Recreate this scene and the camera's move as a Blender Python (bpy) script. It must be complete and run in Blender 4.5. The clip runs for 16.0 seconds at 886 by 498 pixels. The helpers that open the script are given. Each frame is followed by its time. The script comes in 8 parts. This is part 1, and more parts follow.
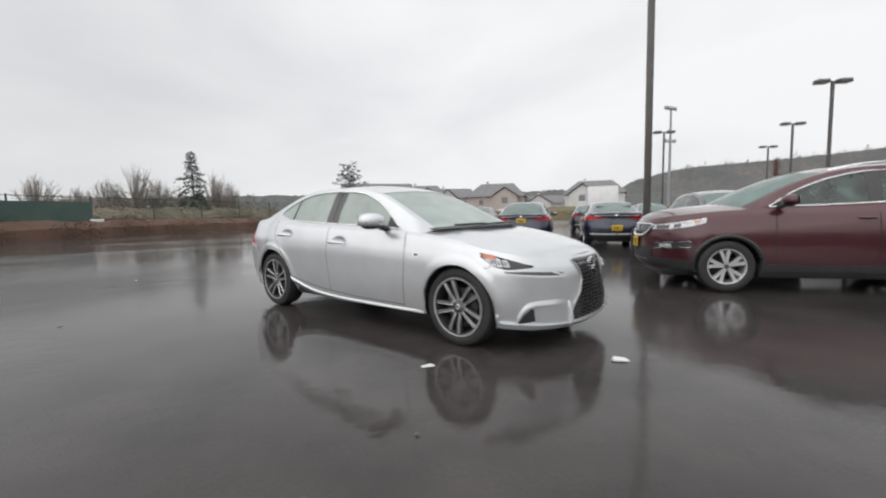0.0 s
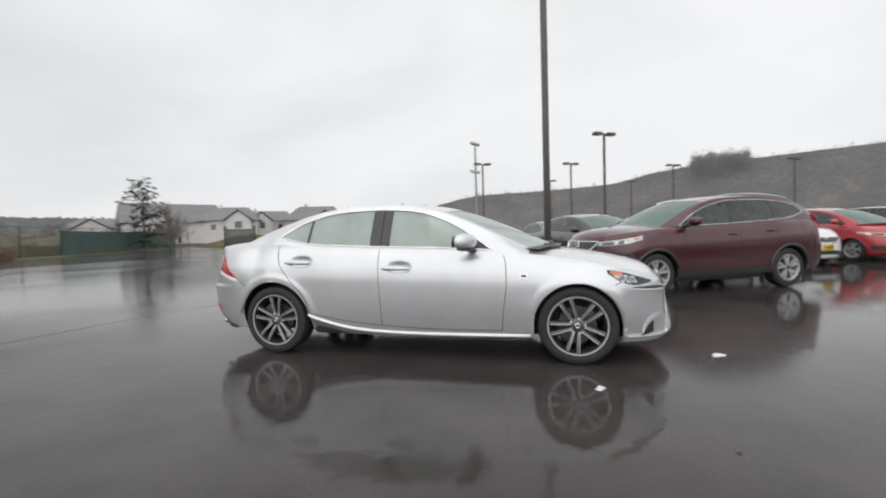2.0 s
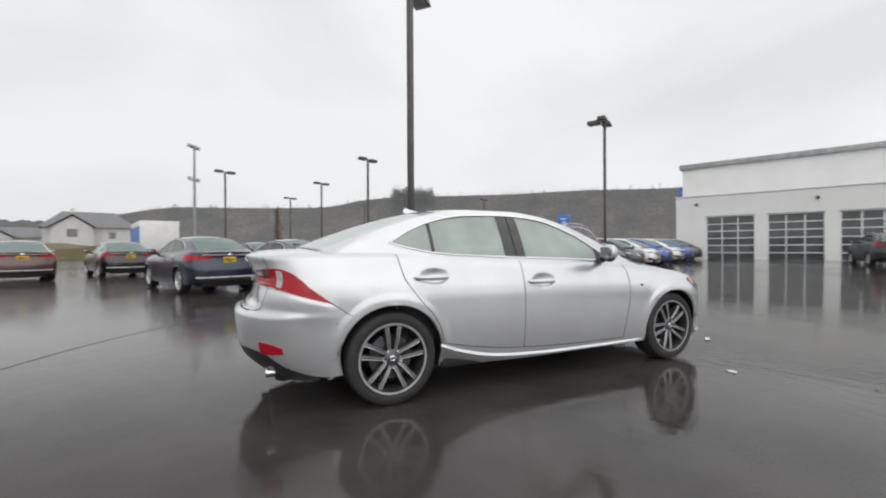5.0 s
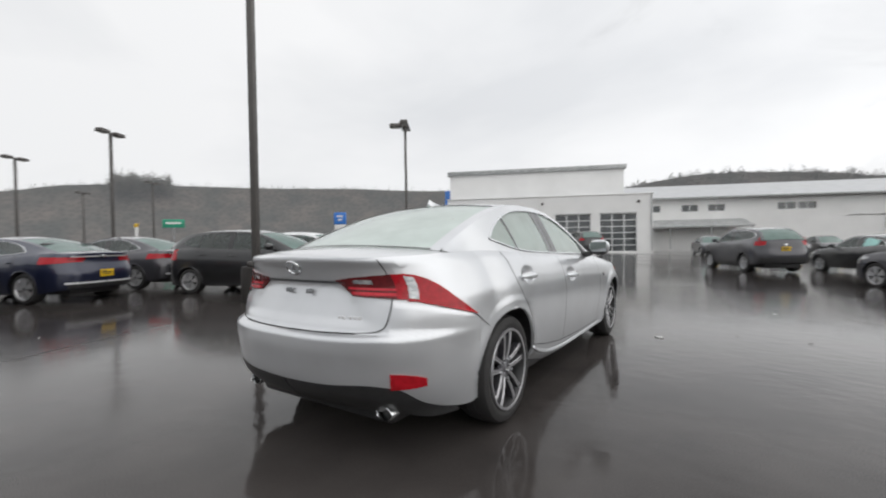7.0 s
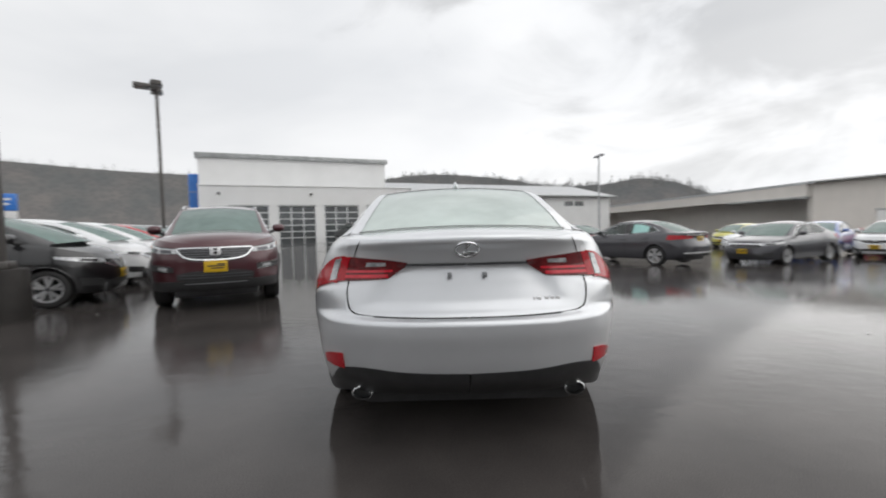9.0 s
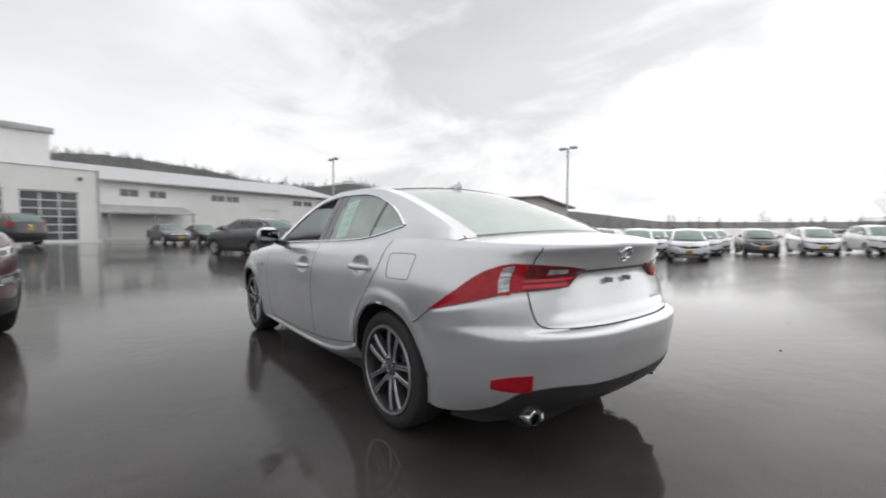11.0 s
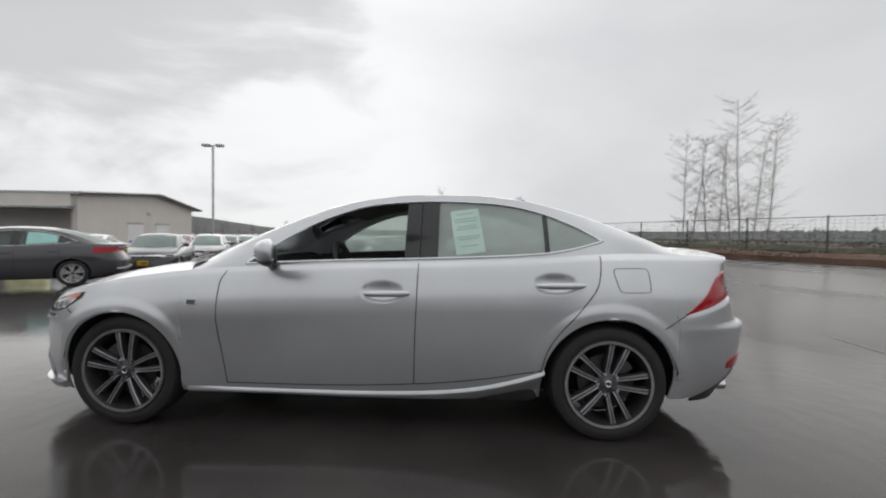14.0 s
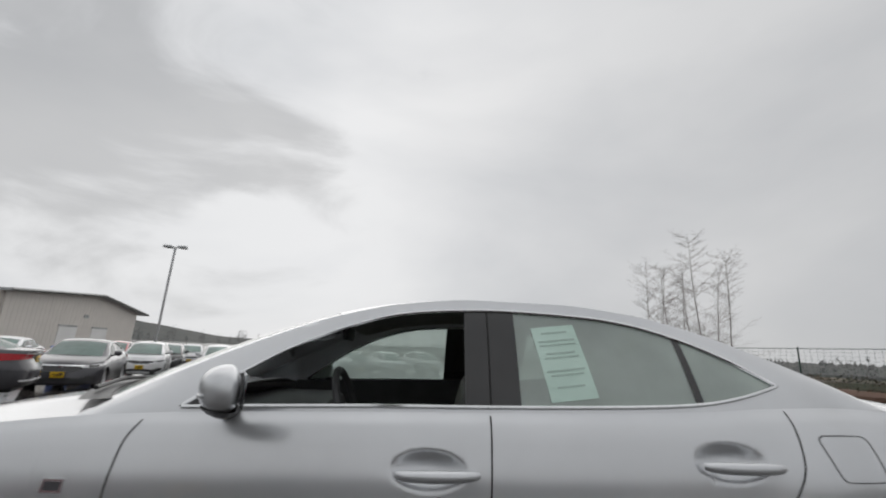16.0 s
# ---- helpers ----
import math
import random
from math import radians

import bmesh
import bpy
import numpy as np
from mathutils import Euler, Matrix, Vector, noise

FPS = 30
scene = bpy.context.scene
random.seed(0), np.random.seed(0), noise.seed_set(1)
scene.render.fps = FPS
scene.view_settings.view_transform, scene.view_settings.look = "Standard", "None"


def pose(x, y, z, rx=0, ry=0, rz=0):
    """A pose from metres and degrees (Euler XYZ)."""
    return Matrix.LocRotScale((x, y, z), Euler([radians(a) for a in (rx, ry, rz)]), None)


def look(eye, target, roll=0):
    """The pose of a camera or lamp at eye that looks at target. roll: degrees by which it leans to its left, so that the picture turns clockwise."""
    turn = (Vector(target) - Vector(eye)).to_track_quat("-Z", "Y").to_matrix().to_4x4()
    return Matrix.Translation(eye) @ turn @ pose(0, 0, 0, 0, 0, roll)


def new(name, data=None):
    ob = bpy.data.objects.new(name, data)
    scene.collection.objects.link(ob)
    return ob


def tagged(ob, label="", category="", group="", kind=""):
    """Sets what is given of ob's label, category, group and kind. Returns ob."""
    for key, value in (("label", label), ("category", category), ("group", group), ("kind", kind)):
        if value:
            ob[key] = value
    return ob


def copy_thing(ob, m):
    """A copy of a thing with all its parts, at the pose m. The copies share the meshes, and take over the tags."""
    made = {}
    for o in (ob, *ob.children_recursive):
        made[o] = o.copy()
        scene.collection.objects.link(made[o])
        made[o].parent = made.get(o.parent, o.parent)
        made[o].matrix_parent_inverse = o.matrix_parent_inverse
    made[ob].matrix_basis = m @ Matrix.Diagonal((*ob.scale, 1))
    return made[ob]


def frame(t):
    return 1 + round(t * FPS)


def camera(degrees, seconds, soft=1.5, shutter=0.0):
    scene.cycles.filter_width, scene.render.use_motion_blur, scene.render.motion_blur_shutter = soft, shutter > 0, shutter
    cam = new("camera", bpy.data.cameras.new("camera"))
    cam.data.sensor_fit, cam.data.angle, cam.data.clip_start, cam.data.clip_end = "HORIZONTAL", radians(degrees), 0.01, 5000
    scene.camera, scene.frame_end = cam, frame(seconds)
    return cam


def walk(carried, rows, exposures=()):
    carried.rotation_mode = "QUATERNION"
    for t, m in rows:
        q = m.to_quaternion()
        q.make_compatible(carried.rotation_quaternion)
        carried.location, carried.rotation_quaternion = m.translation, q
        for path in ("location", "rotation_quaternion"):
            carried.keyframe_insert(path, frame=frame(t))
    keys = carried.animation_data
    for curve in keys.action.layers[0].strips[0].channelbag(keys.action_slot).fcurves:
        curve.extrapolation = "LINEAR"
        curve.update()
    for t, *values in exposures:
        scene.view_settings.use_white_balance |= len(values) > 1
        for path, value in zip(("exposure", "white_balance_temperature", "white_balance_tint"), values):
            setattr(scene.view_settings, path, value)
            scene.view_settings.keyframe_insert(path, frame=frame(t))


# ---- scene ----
cam = camera(93.0, 16.0, soft=2.0, shutter=0.5)
PATH = [
    (0, (3.441, -3.582, 1.095), (2.196, -2.026, 0.928), -1.0),
    (0.5, (2.897, -3.89, 1.085), (1.756, -2.25, 0.988), 0.8),
    (1, (2.341, -4.149, 1.105), (1.442, -2.365, 1.004), -0.1),
    (1.5, (1.727, -4.294, 1.113), (0.989, -2.435, 1.091), 0.1),
    (2, (1.127, -4.418, 1.125), (0.669, -2.473, 1.047), -1.7),
    (2.5, (0.531, -4.444, 1.112), (0.25, -2.465, 1.043), 0.8),
    (3, (-0.047, -4.44, 1.14), (-0.05, -2.441, 1.088), 0.7),
    (5.5, (-2.777, -3.297, 1.081), (-1.746, -1.583, 1.087), 0.1),
    (6, (-3.184, -2.921, 1.091), (-1.938, -1.356, 1.078), 0.7),
    (6.5, (-3.481, -2.4, 1.085), (-2.022, -1.032, 1.035), 0.6),
    (7, (-3.764, -1.957, 1.108), (-2.099, -0.85, 1.079), -1.0),
    (7.5, (-4.011, -1.445, 1.079), (-2.24, -0.518, 1.124), 0.0),
    (8, (-4.199, -0.923, 1.087), (-2.306, -0.279, 1.066), 1.7),
    (8.5, (-4.265, -0.387, 1.078), (-2.309, 0.022, 0.992), 0.9),
    (9, (-4.313, 0.124, 1.085), (-2.316, 0.115, 0.991), -1.4),
    (9.5, (-4.193, 0.665, 1.081), (-2.217, 0.386, 0.958), -0.9),
    (10, (-4.016, 1.17, 1.103), (-2.115, 0.559, 0.987), -0.1),
    (12.5, (-2.015, 2.948, 1.134), (-1.187, 1.131, 1.021), 1.6),
    (13, (-1.505, 3.135, 1.144), (-0.929, 1.222, 1.048), 2.4),
    (13.5, (-0.995, 3.195, 1.123), (-0.61, 1.234, 1.038), 1.2),
    (14, (-0.557, 3.214, 1.146), (-0.476, 1.217, 1.083), 0.9),
    (14.5, (-0.26, 3.104, 1.154), (-0.279, 1.104, 1.2), 1.7),
    (15, (-0.154, 2.933, 1.204), (-0.304, 0.959, 1.487), 1.3),
    (15.5, (-0.129, 2.618, 1.231), (-0.173, 0.662, 1.648), 1.0),
    (16, (-0.081, 2.292, 1.176), (-0.146, 0.353, 1.662), 3.1),
]
walk(cam, [(t, look(eye, target, roll)) for t, eye, target, roll in PATH],
     exposures=[(0.0, 0.16), (1.5, 0.14), (3.0, 0.06), (5.5, 0.08), (9.0, 0.09), (10.2, 0.09), (12.5, -0.08), (14.0, -0.2), (15.0, -0.26), (16.0, -0.4)])

# ---- light: a wet overcast day ----
SUN_AZ = -90.0          # where the cloud is brightest, degrees from +x
world = bpy.data.worlds.new("overcast_sky")
scene.world = world
world.use_nodes = True
wn, wl = world.node_tree.nodes, world.node_tree.links
wn.clear()


def wnode(kind, **inputs):
    n = wn.new(kind)
    for k, v in inputs.items():
        n.inputs[k.replace("_", " ")].default_value = v
    return n


sky = wn.new("ShaderNodeTexSky")
sky.sky_type, sky.sun_disc = "NISHITA", False
sky.sun_elevation, sky.sun_rotation = radians(35), radians(90 - SUN_AZ)
coord = wn.new("ShaderNodeTexCoord")
squash = wn.new("ShaderNodeMapping")
squash.inputs["Scale"].default_value = (1.0, 1.0, 2.2)
wl.new(coord.outputs["Generated"], squash.inputs["Vector"])
cloud = wnode("ShaderNodeTexNoise", Scale=1.35, Detail=6.0, Roughness=0.48, Distortion=0.3)
torn = wnode("ShaderNodeTexNoise", Scale=2.6, Detail=7.0, Roughness=0.52, Distortion=0.5)
wl.new(squash.outputs[0], torn.inputs["Vector"])
wl.new(squash.outputs[0], cloud.inputs["Vector"])
ramp = wn.new("ShaderNodeValToRGB")
ramp.color_ramp.elements[0].position, ramp.color_ramp.elements[1].position = 0.33, 0.62
ramp.color_ramp.elements[0].color, ramp.color_ramp.elements[1].color = (0.785, 0.80, 0.825, 1), (0.985, 0.99, 1.0, 1)
wl.new(cloud.outputs["Fac"], ramp.inputs[0])
glow_way = wn.new("ShaderNodeVectorMath")
glow_way.operation = "DOT_PRODUCT"
glow_way.inputs[1].default_value = (math.cos(radians(SUN_AZ)) * 0.88, math.sin(radians(SUN_AZ)) * 0.88, 0.47)
wl.new(coord.outputs["Generated"], glow_way.inputs[0])
glow = wn.new("ShaderNodeMapRange")
for k, v in zip(("From Min", "From Max", "To Min", "To Max"), (-0.9, 1.0, 0.84, 1.15)):
    glow.inputs[k].default_value = v
wl.new(glow_way.outputs["Value"], glow.inputs[0])
lit = wn.new("ShaderNodeVectorMath")
lit.operation = "SCALE"
wl.new(ramp.outputs["Color"], lit.inputs[0])
# a heavier cloud stands high in the south-east
bank = wn.new("ShaderNodeVectorMath")
bank.operation = "DOT_PRODUCT"
bank.inputs[1].default_value = (math.cos(radians(-36)) * 0.80, math.sin(radians(-36)) * 0.80, 0.60)
wl.new(coord.outputs["Generated"], bank.inputs[0])
shade = wn.new("ShaderNodeMapRange")
shade.interpolation_type = "SMOOTHSTEP"
for k, v in zip(("From Min", "From Max", "To Min", "To Max"), (0.80, 0.98, 1.0, 0.72)):
    shade.inputs[k].default_value = v
ragged = wn.new("ShaderNodeMath")
ragged.operation = "MULTIPLY_ADD"
ragged.inputs[1].default_value, ragged.inputs[2].default_value = 0.85, -0.43
wl.new(torn.outputs["Fac"], ragged.inputs[0])
sway = wn.new("ShaderNodeMath")
sway.operation = "ADD"
wl.new(bank.outputs["Value"], sway.inputs[0])
wl.new(ragged.outputs[0], sway.inputs[1])
wl.new(sway.outputs[0], shade.inputs[0])
both = wn.new("ShaderNodeMath")
both.operation = "MULTIPLY"
wl.new(glow.outputs[0], both.inputs[0])
wl.new(shade.outputs[0], both.inputs[1])
# and the sky hangs lower in the west
west = wn.new("ShaderNodeVectorMath")
west.operation = "DOT_PRODUCT"
west.inputs[1].default_value = (math.cos(radians(205)), math.sin(radians(205)), 0.0)
wl.new(coord.outputs["Generated"], west.inputs[0])
low = wn.new("ShaderNodeMapRange")
low.interpolation_type = "SMOOTHSTEP"
for k, v in zip(("From Min", "From Max", "To Min", "To Max"), (0.15, 0.95, 1.0, 0.77)):
    low.inputs[k].default_value = v
wl.new(west.outputs["Value"], low.inputs[0])
all_three = wn.new("ShaderNodeMath")
all_three.operation = "MULTIPLY"
wl.new(both.outputs[0], all_three.inputs[0])
wl.new(low.outputs[0], all_three.inputs[1])
wl.new(all_three.outputs[0], lit.inputs["Scale"])
bg_cloud, bg_sky = wn.new("ShaderNodeBackground"), wn.new("ShaderNodeBackground")
bg_cloud.inputs["Strength"].default_value, bg_sky.inputs["Strength"].default_value = 1.0, 0.05
wl.new(lit.outputs[0], bg_cloud.inputs["Color"])
wl.new(sky.outputs[0], bg_sky.inputs["Color"])
mixsky, wout = wn.new("ShaderNodeMixShader"), wn.new("ShaderNodeOutputWorld")
mixsky.inputs[0].default_value = 0.04
wl.new(bg_cloud.outputs[0], mixsky.inputs[1])
wl.new(bg_sky.outputs[0], mixsky.inputs[2])
wl.new(mixsky.outputs[0], wout.inputs[0])

sun_data = bpy.data.lights.new("sun", "SUN")
sun_data.energy, sun_data.angle, sun_data.color = 1.25, radians(110), (1.0, 0.97, 0.93)
sun = new("sun", sun_data)
sun.matrix_world = look((30 * math.cos(radians(SUN_AZ)), 30 * math.sin(radians(SUN_AZ)), 24), (0, 0, 0))


# ---- materials ----
def material(name, base, rough=0.5, metal=0.0, second=None, scale=6.0, bump=0.0, bump_scale=60.0,
             coat=0.0, spec=0.5, detail=4.0, rough_var=0.0, emit=None, random_tint=0.0):
    """A node material whose colour wanders between base and second, with fine relief."""
    m = bpy.data.materials.new(name)
    m.use_nodes = True
    nodes, links = m.node_tree.nodes, m.node_tree.links
    p = nodes["Principled BSDF"]
    p.inputs["Roughness"].default_value, p.inputs["Metallic"].default_value = rough, metal
    p.inputs["Coat Weight"].default_value, p.inputs["Coat Roughness"].default_value = coat, 0.06
    p.inputs["Specular IOR Level"].default_value = spec
    tc = nodes.new("ShaderNodeTexCoord")
    second = second or tuple(c * 0.82 for c in base)
    nz = nodes.new("ShaderNodeTexNoise")
    nz.inputs["Scale"].default_value, nz.inputs["Detail"].default_value = scale, detail
    links.new(tc.outputs["Object"], nz.inputs["Vector"])
    mx = nodes.new("ShaderNodeMix")
    mx.data_type = "RGBA"
    mx.inputs[6].default_value, mx.inputs[7].default_value = (*base, 1), (*second, 1)
    ms = nodes.new("ShaderNodeMapRange")
    ms.inputs["From Min"].default_value, ms.inputs["From Max"].default_value = 0.35, 0.68
    links.new(nz.outputs["Fac"], ms.inputs[0])
    links.new(ms.outputs[0], mx.inputs[0])
    colour = mx.outputs[2]
    if random_tint:
        oi, hs = nodes.new("ShaderNodeObjectInfo"), nodes.new("ShaderNodeHueSaturation")
        mr = nodes.new("ShaderNodeMapRange")
        mr.inputs["To Min"].default_value, mr.inputs["To Max"].default_value = 1 - random_tint, 1 + random_tint
        links.new(oi.outputs["Random"], mr.inputs[0])
        links.new(mr.outputs[0], hs.inputs["Value"])
        links.new(colour, hs.inputs["Color"])
        colour = hs.outputs[0]
    links.new(colour, p.inputs["Base Color"])
    if rough_var:
        rr = nodes.new("ShaderNodeMapRange")
        rr.inputs["To Min"].default_value, rr.inputs["To Max"].default_value = max(0.02, rough - rough_var), rough + rough_var
        links.new(nz.outputs["Fac"], rr.inputs[0])
        links.new(rr.outputs[0], p.inputs["Roughness"])
    if bump:
        fine, bp = nodes.new("ShaderNodeTexNoise"), nodes.new("ShaderNodeBump")
        fine.inputs["Scale"].default_value, fine.inputs["Detail"].default_value = bump_scale, 3.0
        bp.inputs["Strength"].default_value, bp.inputs["Distance"].default_value = bump, 0.01
        links.new(tc.outputs["Object"], fine.inputs["Vector"])
        links.new(fine.outputs["Fac"], bp.inputs["Height"])
        links.new(bp.outputs[0], p.inputs["Normal"])
    if emit:
        p.inputs["Emission Color"].default_value, p.inputs["Emission Strength"].default_value = (*emit[0], 1), emit[1]
    return m


def car_paint(name, base, metal=0.0, rough=0.35, beads=0.18):
    """Lacquered paint with rain beads standing on it."""
    m = material(name, base, rough, metal, tuple(c * 0.93 for c in base), 3.0, coat=1.0)
    nodes, links = m.node_tree.nodes, m.node_tree.links
    p = nodes["Principled BSDF"]
    tc = nodes.new("ShaderNodeTexCoord")
    vo, mr, bp = nodes.new("ShaderNodeTexVoronoi"), nodes.new("ShaderNodeMapRange"), nodes.new("ShaderNodeBump")
    vo.inputs["Scale"].default_value = 70.0
    for k, v in zip(("From Min", "From Max", "To Min", "To Max"), (0.12, 0.36, 1.0, 0.0)):
        mr.inputs[k].default_value = v
    links.new(tc.outputs["Object"], vo.inputs["Vector"])
    links.new(vo.outputs["Distance"], mr.inputs[0])
    links.new(mr.outputs[0], bp.inputs["Height"])
    bp.inputs["Strength"].default_value, bp.inputs["Distance"].default_value = beads, 0.0015
    links.new(bp.outputs[0], p.inputs["Coat Normal"])
    return m


def glass_material(name, tint, haze, pale=0.5, mist=(0.68, 0.77, 0.735)):
    """Thin wet car glass: see-through, mirroring by its angle, slightly misted."""
    m = bpy.data.materials.new(name)
    m.use_nodes = True
    nodes, links = m.node_tree.nodes, m.node_tree.links
    nodes.clear()
    out = nodes.new("ShaderNodeOutputMaterial")
    tr, gl, df = nodes.new("ShaderNodeBsdfTransparent"), nodes.new("ShaderNodeBsdfGlossy"), nodes.new("ShaderNodeBsdfDiffuse")
    tl = nodes.new("ShaderNodeBsdfTranslucent")
    tr.inputs[0].default_value = (*tint, 1)
    gl.inputs["Roughness"].default_value = 0.03
    df.inputs[0].default_value = (*mist, 1)
    tl.inputs[0].default_value = (0.62, 0.74, 0.69, 1)
    tc, nz, mr = nodes.new("ShaderNodeTexCoord"), nodes.new("ShaderNodeTexNoise"), nodes.new("ShaderNodeMapRange")
    nz.inputs["Scale"].default_value, nz.inputs["Detail"].default_value = 5.0, 6.0
    for k, v in zip(("From Min", "From Max", "To Min", "To Max"), (0.3, 0.7, haze * 0.9, min(0.97, haze * 1.1))):
        mr.inputs[k].default_value = v
    links.new(tc.outputs["Object"], nz.inputs["Vector"])
    links.new(nz.outputs["Fac"], mr.inputs[0])
    fog, m1, m2, fr = nodes.new("ShaderNodeMixShader"), nodes.new("ShaderNodeMixShader"), nodes.new("ShaderNodeMixShader"), nodes.new("ShaderNodeFresnel")
    fr.inputs[0].default_value = 1.5
    fog.inputs[0].default_value = 1 - pale
    links.new(df.outputs[0], fog.inputs[1])
    links.new(tl.outputs[0], fog.inputs[2])
    links.new(mr.outputs[0], m1.inputs[0])
    links.new(tr.outputs[0], m1.inputs[1])
    links.new(fog.outputs[0], m1.inputs[2])
    links.new(fr.outputs[0], m2.inputs[0])
    links.new(m1.outputs[0], m2.inputs[1])
    links.new(gl.outputs[0], m2.inputs[2])
    links.new(m2.outputs[0], out.inputs[0])
    return m


def wet_asphalt():
    m = bpy.data.materials.new("wet_asphalt")
    m.use_nodes = True
    nodes, links = m.node_tree.nodes, m.node_tree.links
    p = nodes["Principled BSDF"]
    tc = nodes.new("ShaderNodeTexCoord")

    def noise_tex(scale, detail=4.0, stretch=None, distortion=0.0):
        n = nodes.new("ShaderNodeTexNoise")
        n.inputs["Scale"].default_value, n.inputs["Detail"].default_value = scale, detail
        n.inputs["Distortion"].default_value = distortion
        if stretch:
            mp = nodes.new("ShaderNodeMapping")
            mp.inputs["Scale"].default_value, mp.inputs["Rotation"].default_value = stretch, (0, 0, radians(-23))
            links.new(tc.outputs["Object"], mp.inputs["Vector"])
            links.new(mp.outputs[0], n.inputs["Vector"])
        else:
            links.new(tc.outputs["Object"], n.inputs["Vector"])
        return n.outputs["Fac"]

    def remap(value, a, b, c, d):
        r = nodes.new("ShaderNodeMapRange")
        for k, v in zip(("From Min", "From Max", "To Min", "To Max"), (a, b, c, d)):
            r.inputs[k].default_value = v
        links.new(value, r.inputs[0])
        return r.outputs[0]

    puddle = remap(noise_tex(0.22, 8.0, (1.0, 0.42, 1.0), 0.8), 0.44, 0.56, 0.0, 1.0)
    stones = noise_tex(160.0, 2.0)
    mx = nodes.new("ShaderNodeMix")
    mx.data_type = "RGBA"
    mx.inputs[6].default_value, mx.inputs[7].default_value = (0.042, 0.038, 0.0365, 1), (0.068, 0.061, 0.058, 1)
    links.new(remap(noise_tex(1.3, 6.0), 0.35, 0.7, 0.0, 1.0), mx.inputs[0])
    speck = nodes.new("ShaderNodeMix")
    speck.data_type, speck.blend_type = "RGBA", "MULTIPLY"
    speck.inputs[0].default_value = 1.0
    grain = nodes.new("ShaderNodeCombineColor")
    g = remap(stones, 0.3, 0.7, 0.75, 1.25)
    for k in range(3):
        links.new(g, grain.inputs[k])
    links.new(mx.outputs[2], speck.inputs[6])
    links.new(grain.outputs[0], speck.inputs[7])
    links.new(speck.outputs[2], p.inputs["Base Color"])
    p.inputs["IOR"].default_value = 1.36
    turn = nodes.new("ShaderNodeMapping")
    turn.inputs["Rotation"].default_value = (0, 0, radians(-23))
    links.new(tc.outputs["Object"], turn.inputs["Vector"])
    edge = nodes.new("ShaderNodeMath")
    edge.operation = "ADD"
    slant = nodes.new("ShaderNodeVectorMath")
    slant.operation = "DOT_PRODUCT"
    slant.inputs[1].default_value = (-0.9, 0.45, 0.0)
    links.new(turn.outputs[0], slant.inputs[0])
    links.new(slant.outputs["Value"], edge.inputs[0])
    links.new(remap(noise_tex(0.35, 6.0), 0.3, 0.7, -1.3, 1.3), edge.inputs[1])
    # the coarser side of the lot drains and holds less of a film, its south-west corner least
    split = nodes.new("ShaderNodeSeparateXYZ")
    links.new(turn.outputs[0], split.inputs[0])
    wobble = nodes.new("ShaderNodeMath")
    wobble.operation = "ADD"
    links.new(split.outputs[1], wobble.inputs[0])
    links.new(remap(noise_tex(0.25, 6.0), 0.3, 0.7, -2.0, 2.0), wobble.inputs[1])
    drained = nodes.new("ShaderNodeMath")
    drained.operation = "MULTIPLY"
    links.new(remap(split.outputs[0], -1.8, -4.5, 0.0, 1.0), drained.inputs[0])
    links.new(remap(wobble.outputs[0], 5.0, 0.0, 0.0, 1.0), drained.inputs[1])
    film = nodes.new("ShaderNodeMath")
    film.operation = "MULTIPLY"
    links.new(remap(edge.outputs[0], 1.4, 3.6, 0.46, 0.42), film.inputs[0])
    links.new(remap(drained.outputs[0], 0.0, 1.0, 1.0, 0.16), film.inputs[1])
    links.new(film.outputs[0], p.inputs["Specular IOR Level"])
    coarse = nodes.new("ShaderNodeMath")
    coarse.operation = "ADD"
    links.new(remap(puddle, 0.0, 1.0, 0.12, 0.045), coarse.inputs[0])
    links.new(remap(edge.outputs[0], 2.0, 6.0, 0.0, 0.05), coarse.inputs[1])
    rougher = nodes.new("ShaderNodeMath")
    rougher.operation = "ADD"
    links.new(coarse.outputs[0], rougher.inputs[0])
    links.new(remap(drained.outputs[0], 0.0, 1.0, 0.0, 0.14), rougher.inputs[1])
    links.new(rougher.outputs[0], p.inputs["Roughness"])
    b1, b2 = nodes.new("ShaderNodeBump"), nodes.new("ShaderNodeBump")
    b1.inputs["Distance"].default_value, b2.inputs["Distance"].default_value = 0.002, 0.02
    links.new(remap(puddle, 0.0, 1.0, 0.16, 0.03), b1.inputs["Strength"])
    links.new(noise_tex(90.0, 2.0), b1.inputs["Height"])
    b2.inputs["Strength"].default_value = 0.12
    links.new(noise_tex(8.0, 6.0, (1.0, 0.6, 1.0)), b2.inputs["Height"])
    links.new(b1.outputs[0], b2.inputs["Normal"])
    links.new(b2.outputs[0], p.inputs["Normal"])
    return m


ASPHALT = wet_asphalt()
SILVER = car_paint("silver_metallic_paint", (0.68, 0.695, 0.715), 0.60, 0.30)
BURGUNDY = car_paint("burgundy_paint", (0.066, 0.011, 0.017), 0.3, 0.3)
NAVY = car_paint("navy_paint", (0.012, 0.016, 0.042), 0.25, 0.3)
BLACKPAINT = car_paint("black_paint", (0.009, 0.009, 0.010), 0.0, 0.3)
GREYPAINT = car_paint("dark_grey_paint", (0.060, 0.059, 0.068), 0.35, 0.3)
WHITEPAINT = car_paint("white_paint", (0.78, 0.79, 0.80), 0.0, 0.3)
REDPAINT = car_paint("red_paint", (0.42, 0.03, 0.035), 0.1, 0.3)
